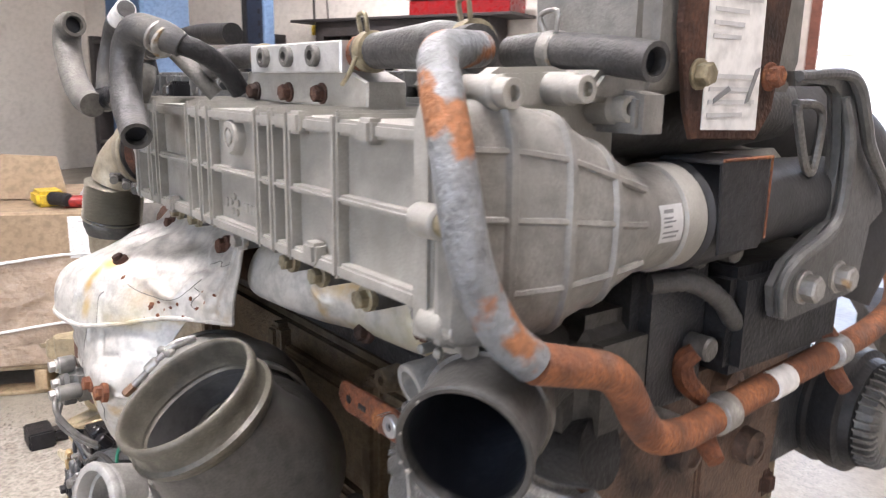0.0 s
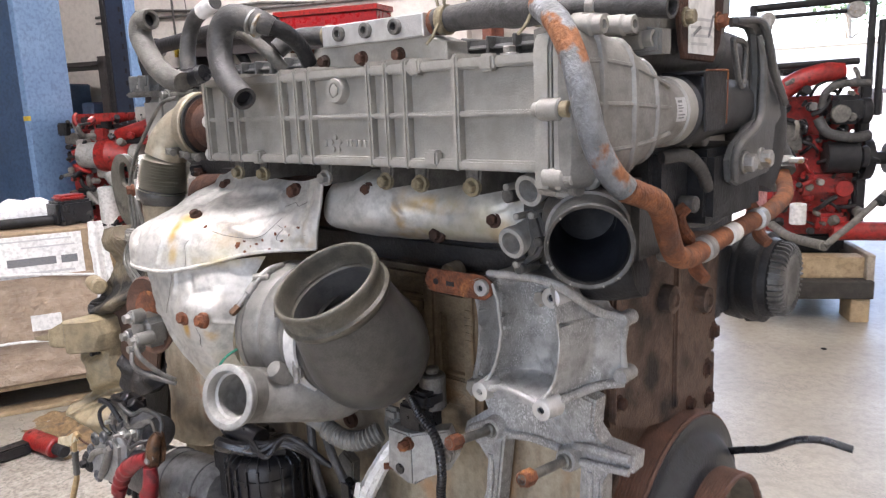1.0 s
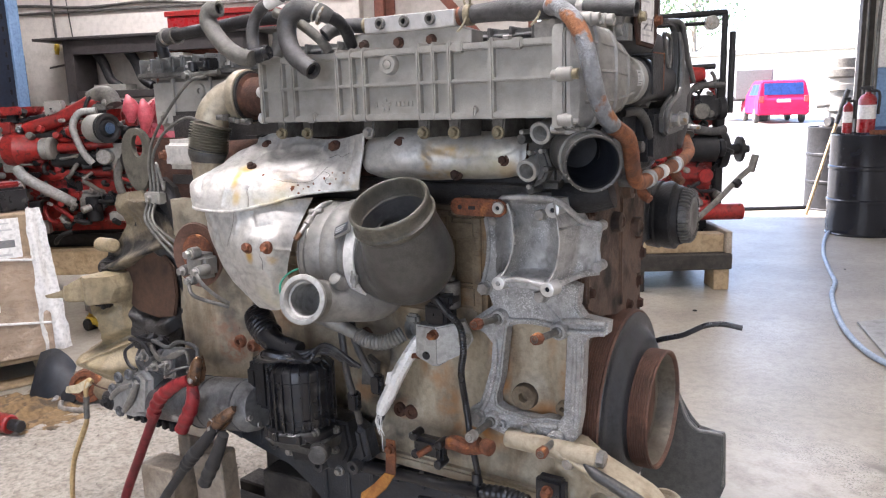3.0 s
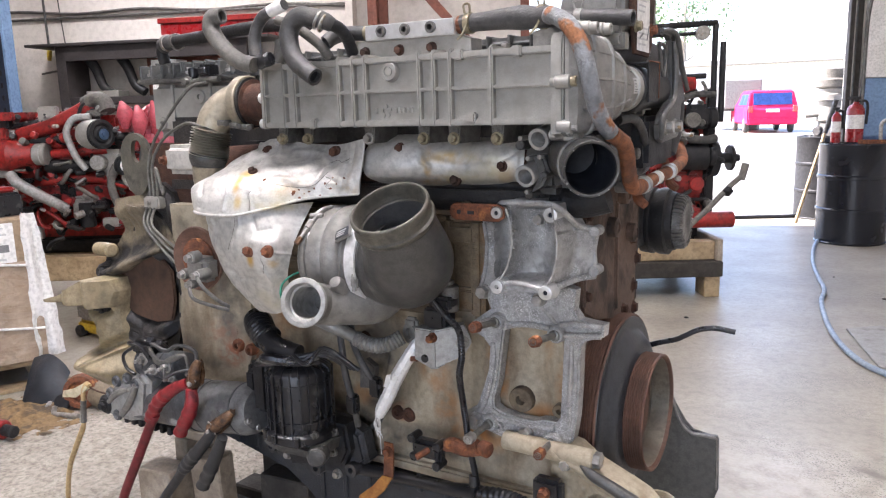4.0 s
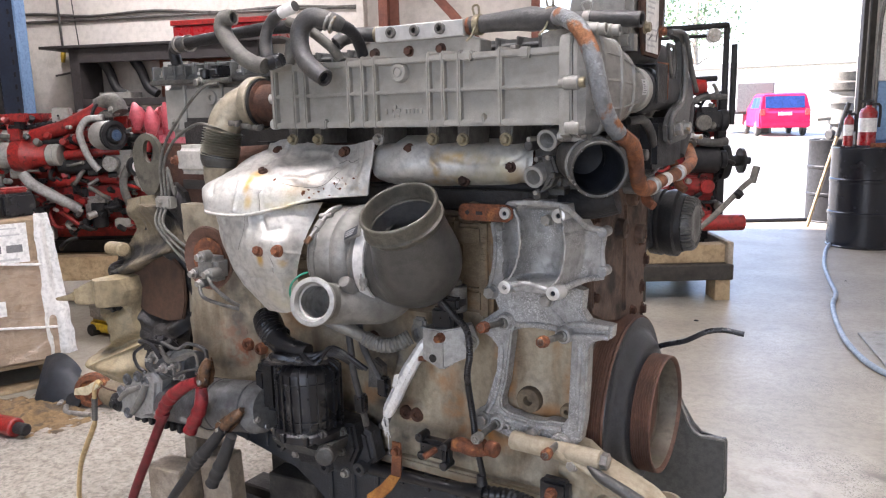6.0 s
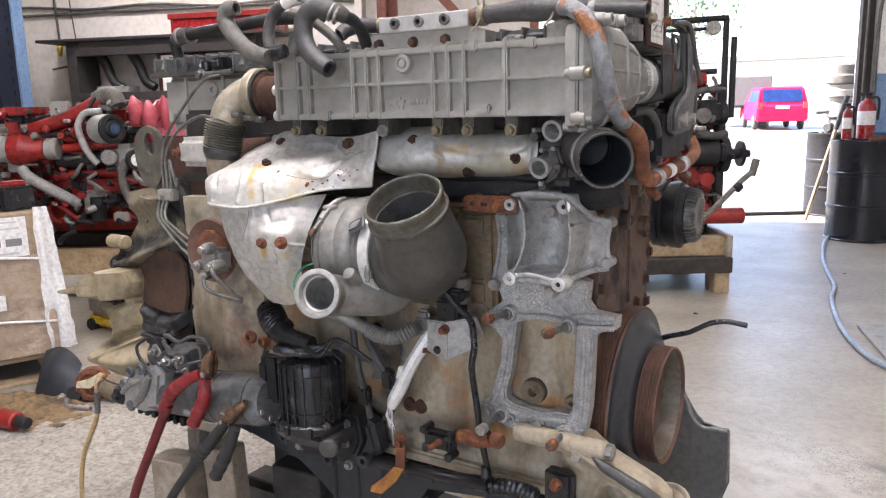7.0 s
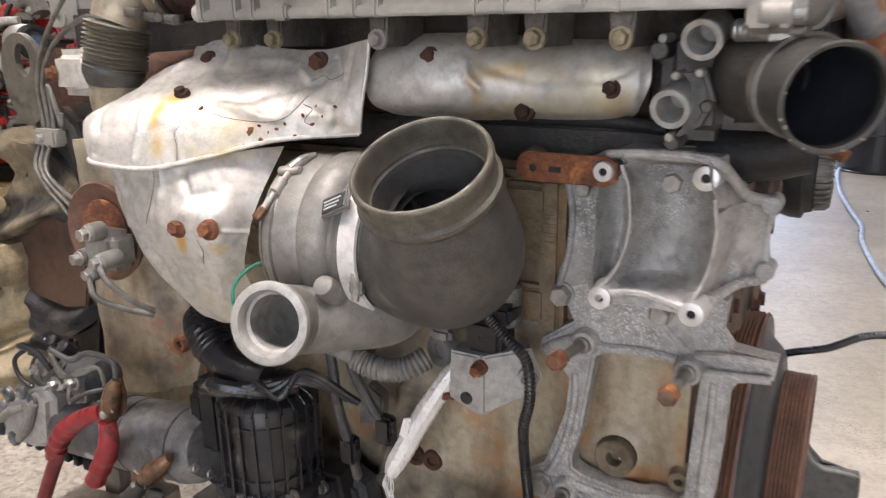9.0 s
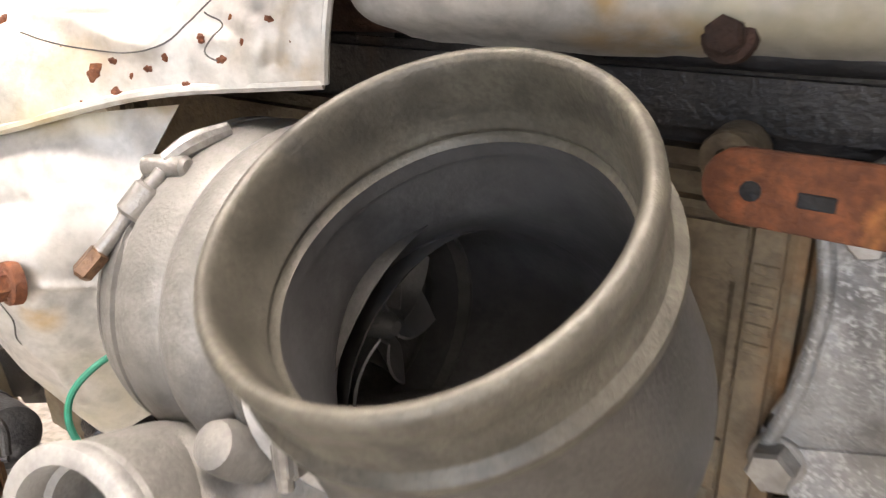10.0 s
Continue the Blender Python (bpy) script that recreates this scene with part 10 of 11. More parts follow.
oriented((-3.42, 1.78, 0.06), 31.5, red_engine_a)
skid = empty("timber_skid", (-3.42, 1.9, 0), "pale timber skid under the red engine", "skid")
skid_t = Matrix.Translation((-3.42, 1.78, 0)) @ pose(0, 0, 0, 0, 0, 31.5)
for nm, lo, hi in (("beam", (-1.0, -0.10, 0.20), (0.75, 0.02, 0.36)), ("beam", (-1.0, 0.40, 0.20), (0.75, 0.52, 0.36)), ("bearer", (-0.9, -0.2, 0.0), (-0.75, 0.6, 0.20)), ("bearer", (0.45, -0.2, 0.0), (0.60, 0.6, 0.20)), ("prop", (0.22, -0.06, 0.36), (0.34, 0.10, 0.56))):
    bm = bm_new()
    box(bm, lo, hi, 0.005)
    bmesh.ops.transform(bm, matrix=skid_t, verts=bm.verts)
    part(nm, bm, WOOD, skid)


def red_engine_b():
    pcs = [
        ("block", "box", "red", (-0.20, 0.0, 0.42), (0.28, 0.60, 1.00), 0.03), ("head", "box", "red", (-0.20, 0.03, 1.0), (0.26, 0.55, 1.22), 0.02), ("valve_cover", "box", "dark", (-0.15, 0.05, 1.34), (0.20, 0.4, 1.40), 0.015), ("manifold", "pipe", "red", [(-0.2, -0.05, 1.22), (-0.10, -0.08, 1.30), (0.02, -0.08, 1.34), (0.14, -0.06, 1.35)], 0.055),
        ("oil_pan", "box", "dark", (-0.2, 0.05, 0.30), (0.25, 0.5, 0.42), 0.02), ("compressor", "box", "dark", (0.08, -0.16, 1.06), (0.24, 0.0, 1.22), 0.03), ("compressor_cover", "cyl", "hose", (0.11, -0.16, 1.12), (0.11, -0.20, 1.12), 0.05), ("compressor_end", "cyl", "dark", (0.24, -0.08, 1.13), (0.29, -0.08, 1.13), 0.07), ("hose", "pipe", "rub", [(0.02, -0.14, 1.15), (0.04, -0.15, 1.24), (0.12, -0.15, 1.28), (0.26, -0.14, 1.28)], 0.02), ("hose", "pipe", "rub", [(0.0, -0.16, 1.10), (0.05, -0.18, 1.02), (0.18, -0.18, 0.99), (0.27, -0.15, 1.0)], 0.028),
        ("alternator", "turn", "dark", (0.06, -0.12, 0.88), (1, 0, 0), [(0, 0.05), (0.0, 0.085), (0.16, 0.09), (0.17, 0.07)]), ("alternator_pulley", "cyl", "dark", (0.24, -0.12, 0.88), (0.28, -0.12, 0.88), 0.06), ("fan_hub", "turn", "dark", (0.28, 0.0, 0.86), (1, 0, 0), [(0, 0.12), (0.05, 0.12), (0.06, 0.04), (0.14, 0.035), (0.14, 0.085), (0.16, 0.085), (0.17, 0.03), (0.21, 0.025)]),
        ("fan_frame", "box", "dark", (0.26, -0.02, 0.46), (0.32, 0.06, 1.32), 0.01), ("grey_cover", "box", "hose", (-0.24, -0.06, 0.90), (-0.04, 0.0, 1.08), 0.02), ("filter", "cyl", "paper", (-0.06, -0.10, 0.50), (-0.06, -0.10, 0.62), 0.045), ("water_neck", "turn", "red", (-0.14, -0.02, 0.86), (0, -1, 0), [(0, 0.05), (0.10, 0.05), (0.12, 0.055), (0.12, 0.04), (0.06, 0.04)]),
        ("red_beam", "cyl", "red", (0.12, -0.10, 0.46), (0.42, -0.12, 0.46), 0.055), ("red_foot", "box", "red", (0.04, -0.12, 0.46), (0.20, 0.1, 0.56), 0.02), ("side_pump", "box", "red", (-0.05, -0.08, 0.66), (0.2, 0.02, 0.78), 0.02), ("side_pump", "cyl", "red", (0.18, -0.1, 0.70), (0.18, 0.0, 0.70), 0.05), ("stud", "cyl", "steel", (0.05, -0.12, 0.74), (0.05, -0.06, 0.74), 0.02), ("bar", "cyl", "dark", (-0.28, -0.05, 1.385), (0.22, -0.08, 1.40), 0.018),
        ("lever", "pipe", "hose", [(-0.14, -0.85, 0.52), (0.02, -0.75, 0.62), (0.18, -0.66, 0.74), (0.26, -0.62, 0.79)], 0.017), ("lever_clip", "cyl", "dark", (0.14, -0.70, 0.70), (0.17, -0.685, 0.725), 0.026), ("lever_end", "cyl", "hose", (0.26, -0.62, 0.77), (0.285, -0.62, 0.87), 0.022), ("lever_arm", "pipe", "hose", [(-0.14, -0.85, 0.52), (-0.2, -0.5, 0.50), (-0.2, -0.1, 0.50)], 0.024)]
    pcs += [("guard_rod", "cyl", "dark", (0.30, 0.0, 1.30), (0.30, 0.0, 1.74), 0.020), ("guard_rod", "cyl", "dark", (0.355, 0.0, 1.10), (0.355, 0.0, 1.62), 0.020), ("guard_rod", "cyl", "dark", (-0.36, -0.1, 1.20), (-0.34, -0.1, 1.72), 0.020), ("guard_rod", "cyl", "dark", (-0.36, -0.1, 1.70), (0.31, 0.0, 1.74), 0.020), ("guard_rod", "cyl", "dark", (-0.24, -0.06, 1.655), (0.16, -0.06, 1.67), 0.012), ("guard_post", "cyl", "steel", (-0.27, -0.08, 1.42), (-0.25, -0.08, 1.62), 0.014),
            ("work_lamp", "cyl", "steel", (-0.27, -0.12, 1.64), (-0.27, -0.06, 1.64), 0.04), ("work_lamp", "cyl", "steel", (0.19, -0.10, 1.67), (0.19, -0.04, 1.67), 0.045)]
    for k in range(5):
        pcs.append(("cover_bolt", "cyl", "red", (-0.15 + 0.09 * k, -0.04, 0.58), (-0.15 + 0.09 * k, 0.0, 0.58), 0.02))
        pcs.append(("fuel_line", "pipe", "dark", [(-0.15 + 0.07 * k, -0.04, 1.22), (-0.13 + 0.07 * k, -0.10, 1.28), (-0.05 + 0.07 * k, -0.09, 1.31)], 0.009))
    rng = random.Random(33)
    for k in range(90):
        x, z = rng.uniform(-0.2, 0.26), rng.uniform(0.46, 1.32)
        y = rng.uniform(-0.12, -0.02)
        mt = rng.choice(("red", "red", "dark", "dark", "dark", "hose", "pl"))
        if rng.random() < 0.5:
            pcs.append(("small_fitting", "cyl", mt, (x, y, z), (x + rng.uniform(-0.03, 0.03), y - rng.uniform(0.02, 0.05), z + rng.uniform(-0.03, 0.03)), rng.uniform(0.01, 0.03)))
        else:
            a, b = rng.uniform(-0.12, 0.12), rng.uniform(-0.10, 0.10)
            pcs.append(("fuel_line", "pipe", mt, [(x, y, z), (x + a * 0.4, y - 0.03, z + b * 0.2), (x + a * 0.8, y - 0.02, z + b * 0.7), (x + a, y + 0.02, z + b)], rng.uniform(0.007, 0.014)))
    return lumps("red_engine", (0, 0, 0), "red painted diesel engine with a rod guard, on a dark skid", "engine", pcs, MATS, "red engines for sale")


oriented((-0.19, 3.82, 0.03), 31.5, red_engine_b)
skid_t = Matrix.Translation((-0.19, 3.82, 0)) @ pose(0, 0, 0, 0, 0, 31.5)
skid = empty("timber_skid", (-0.19, 3.9, 0), "dark timber skid with a pale bearer under the red engine", "skid")
for nm, lo, hi, mt in (("bearer", (-0.24, -0.22, 0.24), (0.27, -0.10, 0.36), WOOD), ("bearer", (-0.24, 0.45, 0.24), (0.27, 0.57, 0.33), WOOD), ("deck", (-0.40, -0.30, 0.14), (0.30, 0.7, 0.24), WOOD_DARK), ("end_cap", (0.27, -0.26, 0.18), (0.31, 0.66, 0.38), WOOD_GREY), ("foot", (0.19, -0.28, 0.0), (0.29, -0.10, 0.14), WOOD), ("foot", (-0.36, -0.28, 0.0), (-0.26, -0.10, 0.14), WOOD_DARK), ("foot", (0.19, 0.5, 0.0), (0.29, 0.66, 0.14), WOOD_DARK), ("foot", (-0.36, 0.5, 0.0), (-0.26, 0.66, 0.14), WOOD_DARK)):
    bm = bm_new()
    box(bm, lo, hi, 0.005)
    bmesh.ops.transform(bm, matrix=skid_t, verts=bm.verts)
    part(nm, bm, mt, skid)


# ---- by the door ----
def drum(at, mat, label):
    ob = empty("oil_drum", at, label, "drum", "drums by the door")
    bm = bm_new()
    lathe(bm, at, Z, [(0, 0.27), (0.0, 0.288), (0.012, 0.292), (0.02, 0.285), (0.28, 0.285), (0.29, 0.293), (0.31, 0.293), (0.32, 0.285), (0.57, 0.285), (0.58, 0.293), (0.60, 0.293), (0.61, 0.285), (0.86, 0.285), (0.87, 0.292), (0.882, 0.290), (0.882, 0.280), (0.868, 0.276)], 64)
    part("shell", bm, mat, ob)
    bm = bm_new()
    o = Vector(at)
    cyl(bm, o + Vector((0.18, 0, 0.866)), o + Vector((0.18, 0, 0.885)), 0.035, 18, 0.003)
    cyl(bm, o + Vector((-0.16, 0.05, 0.866)), o + Vector((-0.16, 0.05, 0.880)), 0.02, 16, 0.003)
    part("bung", bm, STEEL, ob)
    return ob


drum((0.82, 6.30, 0), DRUM_BLACK, "black steel oil drum with rolled hoops by the open door")
drum((0.47, 7.85, 0), BLACK_IRON, "dusty dark steel drum just outside the door")


def extinguisher(at, r, h, label):
    ob = empty("fire_extinguisher", at, label, "fire extinguisher", "extinguishers on the drum")
    o = Vector(at)
    bm = bm_new()
    lathe(bm, o, Z, [(0, r * 0.85), (0.004, r), (h * 0.72, r), (h * 0.80, r * 0.75), (h * 0.84, r * 0.35), (h * 0.88, r * 0.3)], 28)
    part("cylinder", bm, EXT_RED, ob)
    bm = bm_new()
    lathe(bm, o, Z, [(h * 0.30, r * 1.01), (h * 0.302, r * 1.012), (h * 0.60, r * 1.012), (h * 0.602, r * 1.01)], 28, False, False)
    part("label", bm, PAPER, ob)
    bm = bm_new()
    cyl(bm, o + Z * h * 0.87, o + Z * h * 0.94, r * 0.3, 12)
    box(bm, o + Vector((-r * 0.9, -0.012, h * 0.93)), o + Vector((r * 0.5, 0.012, h)), 0.004)
    sweep(bm, [o + Vector((r * 0.3, 0, h * 0.9)), o + Vector((r * 1.2, 0, h * 0.85)), o + Vector((r * 1.2, 0, h * 0.4))], 0.012, 10, 6)
    part("valve", bm, BLACK_IRON, ob)


extinguisher((0.80, 6.36, 0.882), 0.072, 0.40, "red fire extinguisher with a white label on the drum")
extinguisher((0.66, 6.26, 0.882), 0.040, 0.31, "small red fire extinguisher on the drum")
lumps("drum_pump", (0.96, 6.20, 0.882), "rusty drum pump handle on the drum", "pump", [("base", "box", "rust", (-0.12, -0.03, -0.012), (0.10, 0.03, 0.03)), ("pipe", "pipe", "steel", [(0.05, 0, 0.02), (0.05, 0, 0.16), (0.09, 0.0, 0.20)], 0.016)], MATS)
lumps("broom", (0.276, 7.256, 0), "wooden broom handle with a black grip leaning by the drums", "broom", [("handle", "cyl", "wood", (0, 0, 0.0), (0.229, -0.050, 0.933), 0.018), ("grip", "cyl", "rub", (0.229, -0.050, 0.933), (0.316, -0.080, 1.263), 0.024)], MATS)
lumps("old_motor", (0.50, 7.85, 0.882), "grey finned motor with a blue cowl standing on the drum", "motor", [("base", "turn", "hose", (0, 0, -0.014), (0, 0, 1), [(0, 0.15), (0.02, 0.16), (0.10, 0.13), (0.16, 0.12)]), ("case", "turn", "alu", (0, 0, 0.146), (0, 0, 1), [(0, 0.12), (0.02, 0.15), (0.16, 0.15), (0.17, 0.13), (0.22, 0.13)]), ("collar", "turn", "alu", (0, 0, 0.366), (0, 0, 1), [(0, 0.13), (0.01, 0.185), (0.07, 0.185), (0.08, 0.14), (0.13, 0.13)]), ("head", "turn", "hose", (0, 0, 0.496), (0, 0, 1), [(0, 0.13), (0.02, 0.175), (0.09, 0.175), (0.11, 0.15), (0.20, 0.145), (0.22, 0.10)]),
    ("cowl", "box", "blue", (0.10, -0.12, 0.50), (0.30, 0.10, 0.74), 0.03), ("cowl_foot", "box", "dark", (0.12, -0.10, 0.30), (0.26, 0.08, 0.51), 0.02), ("arm", "cyl", "alu", (-0.24, -0.08, 0.22), (0.0, -0.08, 0.24), 0.03), ("plug", "cyl", "rub", (-0.12, -0.14, 0.05), (-0.06, -0.05, 0.06), 0.05)], MATS)

bm = bm_new()
sweep(bm, [(0.60, 6.55, 0.016), (0.58, 5.9, 0.016), (0.63, 5.16, 0.016), (0.72, 4.55, 0.016), (0.79, 4.15, 0.016), (0.80, 3.80, 0.016), (0.87, 3.3, 0.016), (0.95, 2.95, 0.016), (1.05, 2.68, 0.016), (1.16, 2.53, 0.016), (1.40, 2.35, 0.016), (1.9, 2.3, 0.016)], 0.015, 10, 10)
tagged(part("air_hose", bm, HOSE_BLUE), "pale blue-grey air hose snaking over the slab", "hose")
bm = bm_new()
prism(bm, [(0.0, 0.0), (0.16, 0.14), (0.80, -0.35), (0.62, -0.62), (0.17, -0.62)], (0.97, 3.24, 0.004), X, Y, 0.012, 0.002)
tagged(part("steel_plate", bm, CAST, None, "", 0), "bare steel plate lying on the slab", "plate")
bm = bm_new()
cyl(bm, (-0.4, 7.3, 0.02), (0.35, 7.75, 0.02), 0.02, 10)
tagged(part("steel_bar", bm, BLACK_IRON), "thin dark bar lying in the doorway", "bar")
rng = random.Random(5)
for k in range(4):
    bm = bm_new()
    x, y, r = rng.uniform(0.1, 1.2), rng.uniform(1.5, 5.0), rng.uniform(0.006, 0.011)
    bmesh.ops.create_icosphere(bm, subdivisions=2, radius=r, matrix=Matrix.Translation((x, y, r * 0.4)) @ Matrix.Diagonal((1.4, 1, 0.5, 1)))
    tagged(part("debris", bm, BLACK_IRON), "small dark crumb of debris on the slab", "debris", "crumbs on the slab")

# ---- back wall and left side ----
rack = empty("steel_upright", shop(-0.72, 1.55), "dark blue perforated steel upright", "upright")
shop_part("web", [(-0.86, -0.62, 1.45, 1.55, 0, 4.5)], NAVY_STEEL, rack)
shop_part("edge", [(-0.62, -0.59, 1.43, 1.57, 0, 4.5)], BLUE_EDGE, rack)
shop_part("lip", [(-0.92, -0.86, 1.43, 1.57, 0, 4.5)], BLACK_IRON, rack)
for k in range(26):
    shop_part("slot", [(-0.70, -0.675, 1.549, 1.553, 0.5 + 0.12 * k, 0.55 + 0.12 * k)], BLACK_IRON, rack, "", 0.001)
post = empty("lift_column", shop(0.72, 3.95), "blue painted vehicle lift column", "lift column")
shop_part("column", [(0.40, 0.80, 3.75, 4.05, 0, 4.3)], BLUE_STEEL, post)
shop_part("edge", [(0.80, 0.85, 3.72, 4.08, 0, 4.3)], BLUE_EDGE, post)
shop_part("tag", [(0.801, 0.86, 4.075, 4.084, 1.28, 1.31)], YELLOW, post, "", 0.001)
shop_part("foot", [(0.25, 1.05, 3.6, 4.2, 0, 0.03)], BLUE_STEEL, post)
shelf = empty("wall_shelf", shop(0.0, 0.3), "dark steel shelving with black brackets and white boxes", "shelf")
shop_part("top_plate", [(-1.20, 1.70, 0.003, 0.55, 2.06, 2.09)], DARK_STEEL, shelf)
shop_part("upright", [(-0.86, -0.74, 0.1, 0.5, 0, 2.06)], DARK_STEEL, shelf)
shop_part("upright", [(1.3, 1.42, 0.1, 0.5, 0, 2.06)], DARK_STEEL, shelf)
shop_part("cross_beam", [(-0.86, 1.42, 0.42, 0.5, 1.90, 2.06)], DARK_STEEL, shelf)
shop_part("board", [(-0.74, 1.30, 0.1, 0.5, 1.42, 1.50)], DARK_STEEL, shelf)
shop_part("back_panel", [(0.0, 1.30, 0.06, 0.09, 1.5, 1.95)], RUSTY_BEAM, shelf)
tagged(shop_part("white_carton", [(0.26, 0.56, 0.2, 0.44, 1.50, 1.88)], PAPER, None, "white carton on the shelf"), category="carton")
for s0 in (-0.55, -0.15):
    bm = bm_new()
    sweep(bm, [shop(s0, 0.35, 1.93), shop(s0 + 0.08, 0.35, 1.80), shop(s0 + 0.15, 0.35, 1.62), shop(s0 + 0.26, 0.35, 1.54)], [0.06, 0.055, 0.05, 0.05], 12, 6)
    tagged(part("seat_bracket", bm, BLACK_IRON), "black cast bracket on the shelf", "bracket", "black brackets on the shelf")
tagged(shop_part("grey_carton", [(-0.58, -0.18, 0.2, 0.42, 1.50, 1.57)], CAST, None, "small grey part on the shelf"), category="part")
redtop = empty("tool_chest", shop(1.0, 0.4, 2.09), "long red tool chest on the shelf top", "tool chest")
shop_part("body", [(0.45, 1.65, 0.15, 0.50, 2.09, 2.24)], EXT_RED, redtop)
shop_part("lid", [(0.43, 1.67, 0.13, 0.52, 2.245, 2.30)], RED_PAINT, redtop)
for s0, s1, z0, z1 in ((-2.5, 2.4, 2.43, 2.42), (-2.5, 2.4, 2.50, 2.40)):
    bm = bm_new()
    sweep(bm, [shop(s0 + (s1 - s0) * k / 6, 0.03, z0 + (z1 - z0) * k / 6 + (0.04 if k % 2 and z0 > 2.45 else 0)) for k in range(7)], 0.016, 8, 4)
    tagged(part("conduit", bm, CAST_DARK), "grey conduit clipped along the wall", "conduit", "conduits on the wall")
bm = bm_new()
sweep(bm, [shop(-1.30, 0.04, 3.6), shop(-1.28, 0.05, 2.6), shop(-1.27, 0.05, 2.1), shop(-1.29, 0.06, 1.98)], 0.014, 8, 8)
tagged(part("hanging_cord", bm, RUBBER), "thin dark cord hanging on the wall", "cord")
bm = bm_new()
sweep(bm, [shop(-1.27, 0.04, 2.1), shop(-1.275, 0.05, 2.03), shop(-1.285, 0.05, 1.95)], [0.02, 0.03, 0.02], 10, 5)
tagged(part("cord_plug", bm, YELLOW), "yellow cord plug on the wall", "plug")
bm = bm_new()
sweep(bm, [shop(-1.16, 0.03, 3.6), shop(-1.1, 0.03, 2.6), shop(-1.02, 0.03, 1.6), shop(-0.98, 0.03, 1.0)], 0.006, 6, 6)
tagged(part("wall_crack", bm, BLOCK_DARK), "thin dark cable run down the wall", "cable")
lumps("air_regulator", shop(-1.0, 0.10, 1.85), "dark air regulator on the wall", "regulator", [("body", "box", "dark", (-0.08, -0.06, -0.16), (0.08, 0.04, 0.05)), ("bowl", "cyl", "dark", (0.0, -0.04, -0.22), (0.0, -0.04, -0.14), 0.06), ("gauge", "cyl", "alu", (0.05, -0.1, 0.04), (0.2, -0.05, 0.06), 0.05)], MATS)
bm = bm_new()
sweep(bm, [shop(-1.4, 0.05, 1.80), shop(-1.0, 0.06, 1.86), shop(-0.8, 0.07, 1.95), shop(-0.6, 0.3, 2.0)], 0.012, 8, 6)
tagged(part("air_line", bm, CAST_DARK), "grey air line on the wall", "pipe")
# far left: window opening with stored parts
shop_frame = empty("parts_rack", shop(-3.2, 0.6), "dark parts rack stacked with pale boxes and black parts", "rack")
for s0 in (-4.6, -3.3, -1.7):
    shop_part("upright", [(s0, s0 + 0.1, 0.2, 0.9, 0, 1.95)], DARK_STEEL, shop_frame)
for z in (0.5, 1.1, 1.85):
    shop_part("shelf", [(-4.6, -1.6, 0.2, 0.9, z, z + 0.05)], DARK_STEEL, shop_frame)
rng = random.Random(8)
for k in range(14):
    s0 = -4.4 + 0.2 * k + rng.uniform(0, 0.04)
    z = (0.55, 1.15)[k % 2]
    mt = rng.choice((CAST_DARK, BLACK_IRON, CAST, PAPER, BLUE_STEEL, RED_PAINT))
    ob = shop_part("stored_part", [(s0, s0 + rng.uniform(0.12, 0.18), 0.3, 0.75, z, z + rng.uniform(0.2, 0.55))], mt, None, "boxed part stored on the rack", 0.02)
    tagged(ob, category="part", group="parts on the rack")
lumps("tool_cart", shop(-0.9, 5.2), "pale green and red tool trolley with engine parts", "tool trolley", [
    ("tray", "box", "alu", (-0.35, -0.25, 0.95), (0.35, 0.25, 1.02)), ("cabinet", "box", "blue", (-0.35, -0.25, 0.08), (0.35, 0.25, 0.95), 0.02), ("vise", "box", "white", (-0.25, -0.15, 1.02), (0.0, 0.1, 1.3), 0.02), ("vise_jaw", "box", "white", (-0.3, -0.2, 1.3), (0.05, 0.1, 1.42), 0.02),
    ("part", "cyl", "red", (0.05, -0.1, 1.1), (0.25, 0.0, 1.12), 0.09), ("part", "cyl", "dark", (0.2, -0.18, 1.06), (0.3, -0.1, 1.06), 0.06), ("wheel", "cyl", "rub", (-0.3, -0.2, 0.04), (-0.26, -0.2, 0.04), 0.04), ("wheel", "cyl", "rub", (0.3, -0.2, 0.04), (0.26, -0.2, 0.04), 0.04), ("wheel", "cyl", "rub", (-0.3, 0.2, 0.04), (-0.26, 0.2, 0.04), 0.04), ("wheel", "cyl", "rub", (0.3, 0.2, 0.04), (0.26, 0.2, 0.04), 0.04)], MATS)
panel = empty("wall_panel", shop(7.95, 0.06, 1.5), "blue and white breaker panel beside the door", "panel")
shop_part("door", [(7.60, 8.1, 0.005, 0.14, 1.46, 2.6)], PAPER, panel)
shop_part("lower_door", [(7.60, 8.1, 0.005, 0.14, 0.9, 1.455)], BLUE_EDGE, panel)
shop_part("frame", [(7.82, 7.86, 0.12, 0.15, 1.0, 2.4)], BLUE_EDGE, panel)
bm = bm_new()
sweep(bm, [shop(7.585, 0.12, 1.2), shop(7.585, 0.12, 1.9), shop(7.62, 0.16, 2.25), shop(7.80, 0.16, 2.35)], 0.016, 10, 6)
tagged(part("wall_conduit", bm, CAST_DARK), "grey conduit bent beside the door", "conduit")


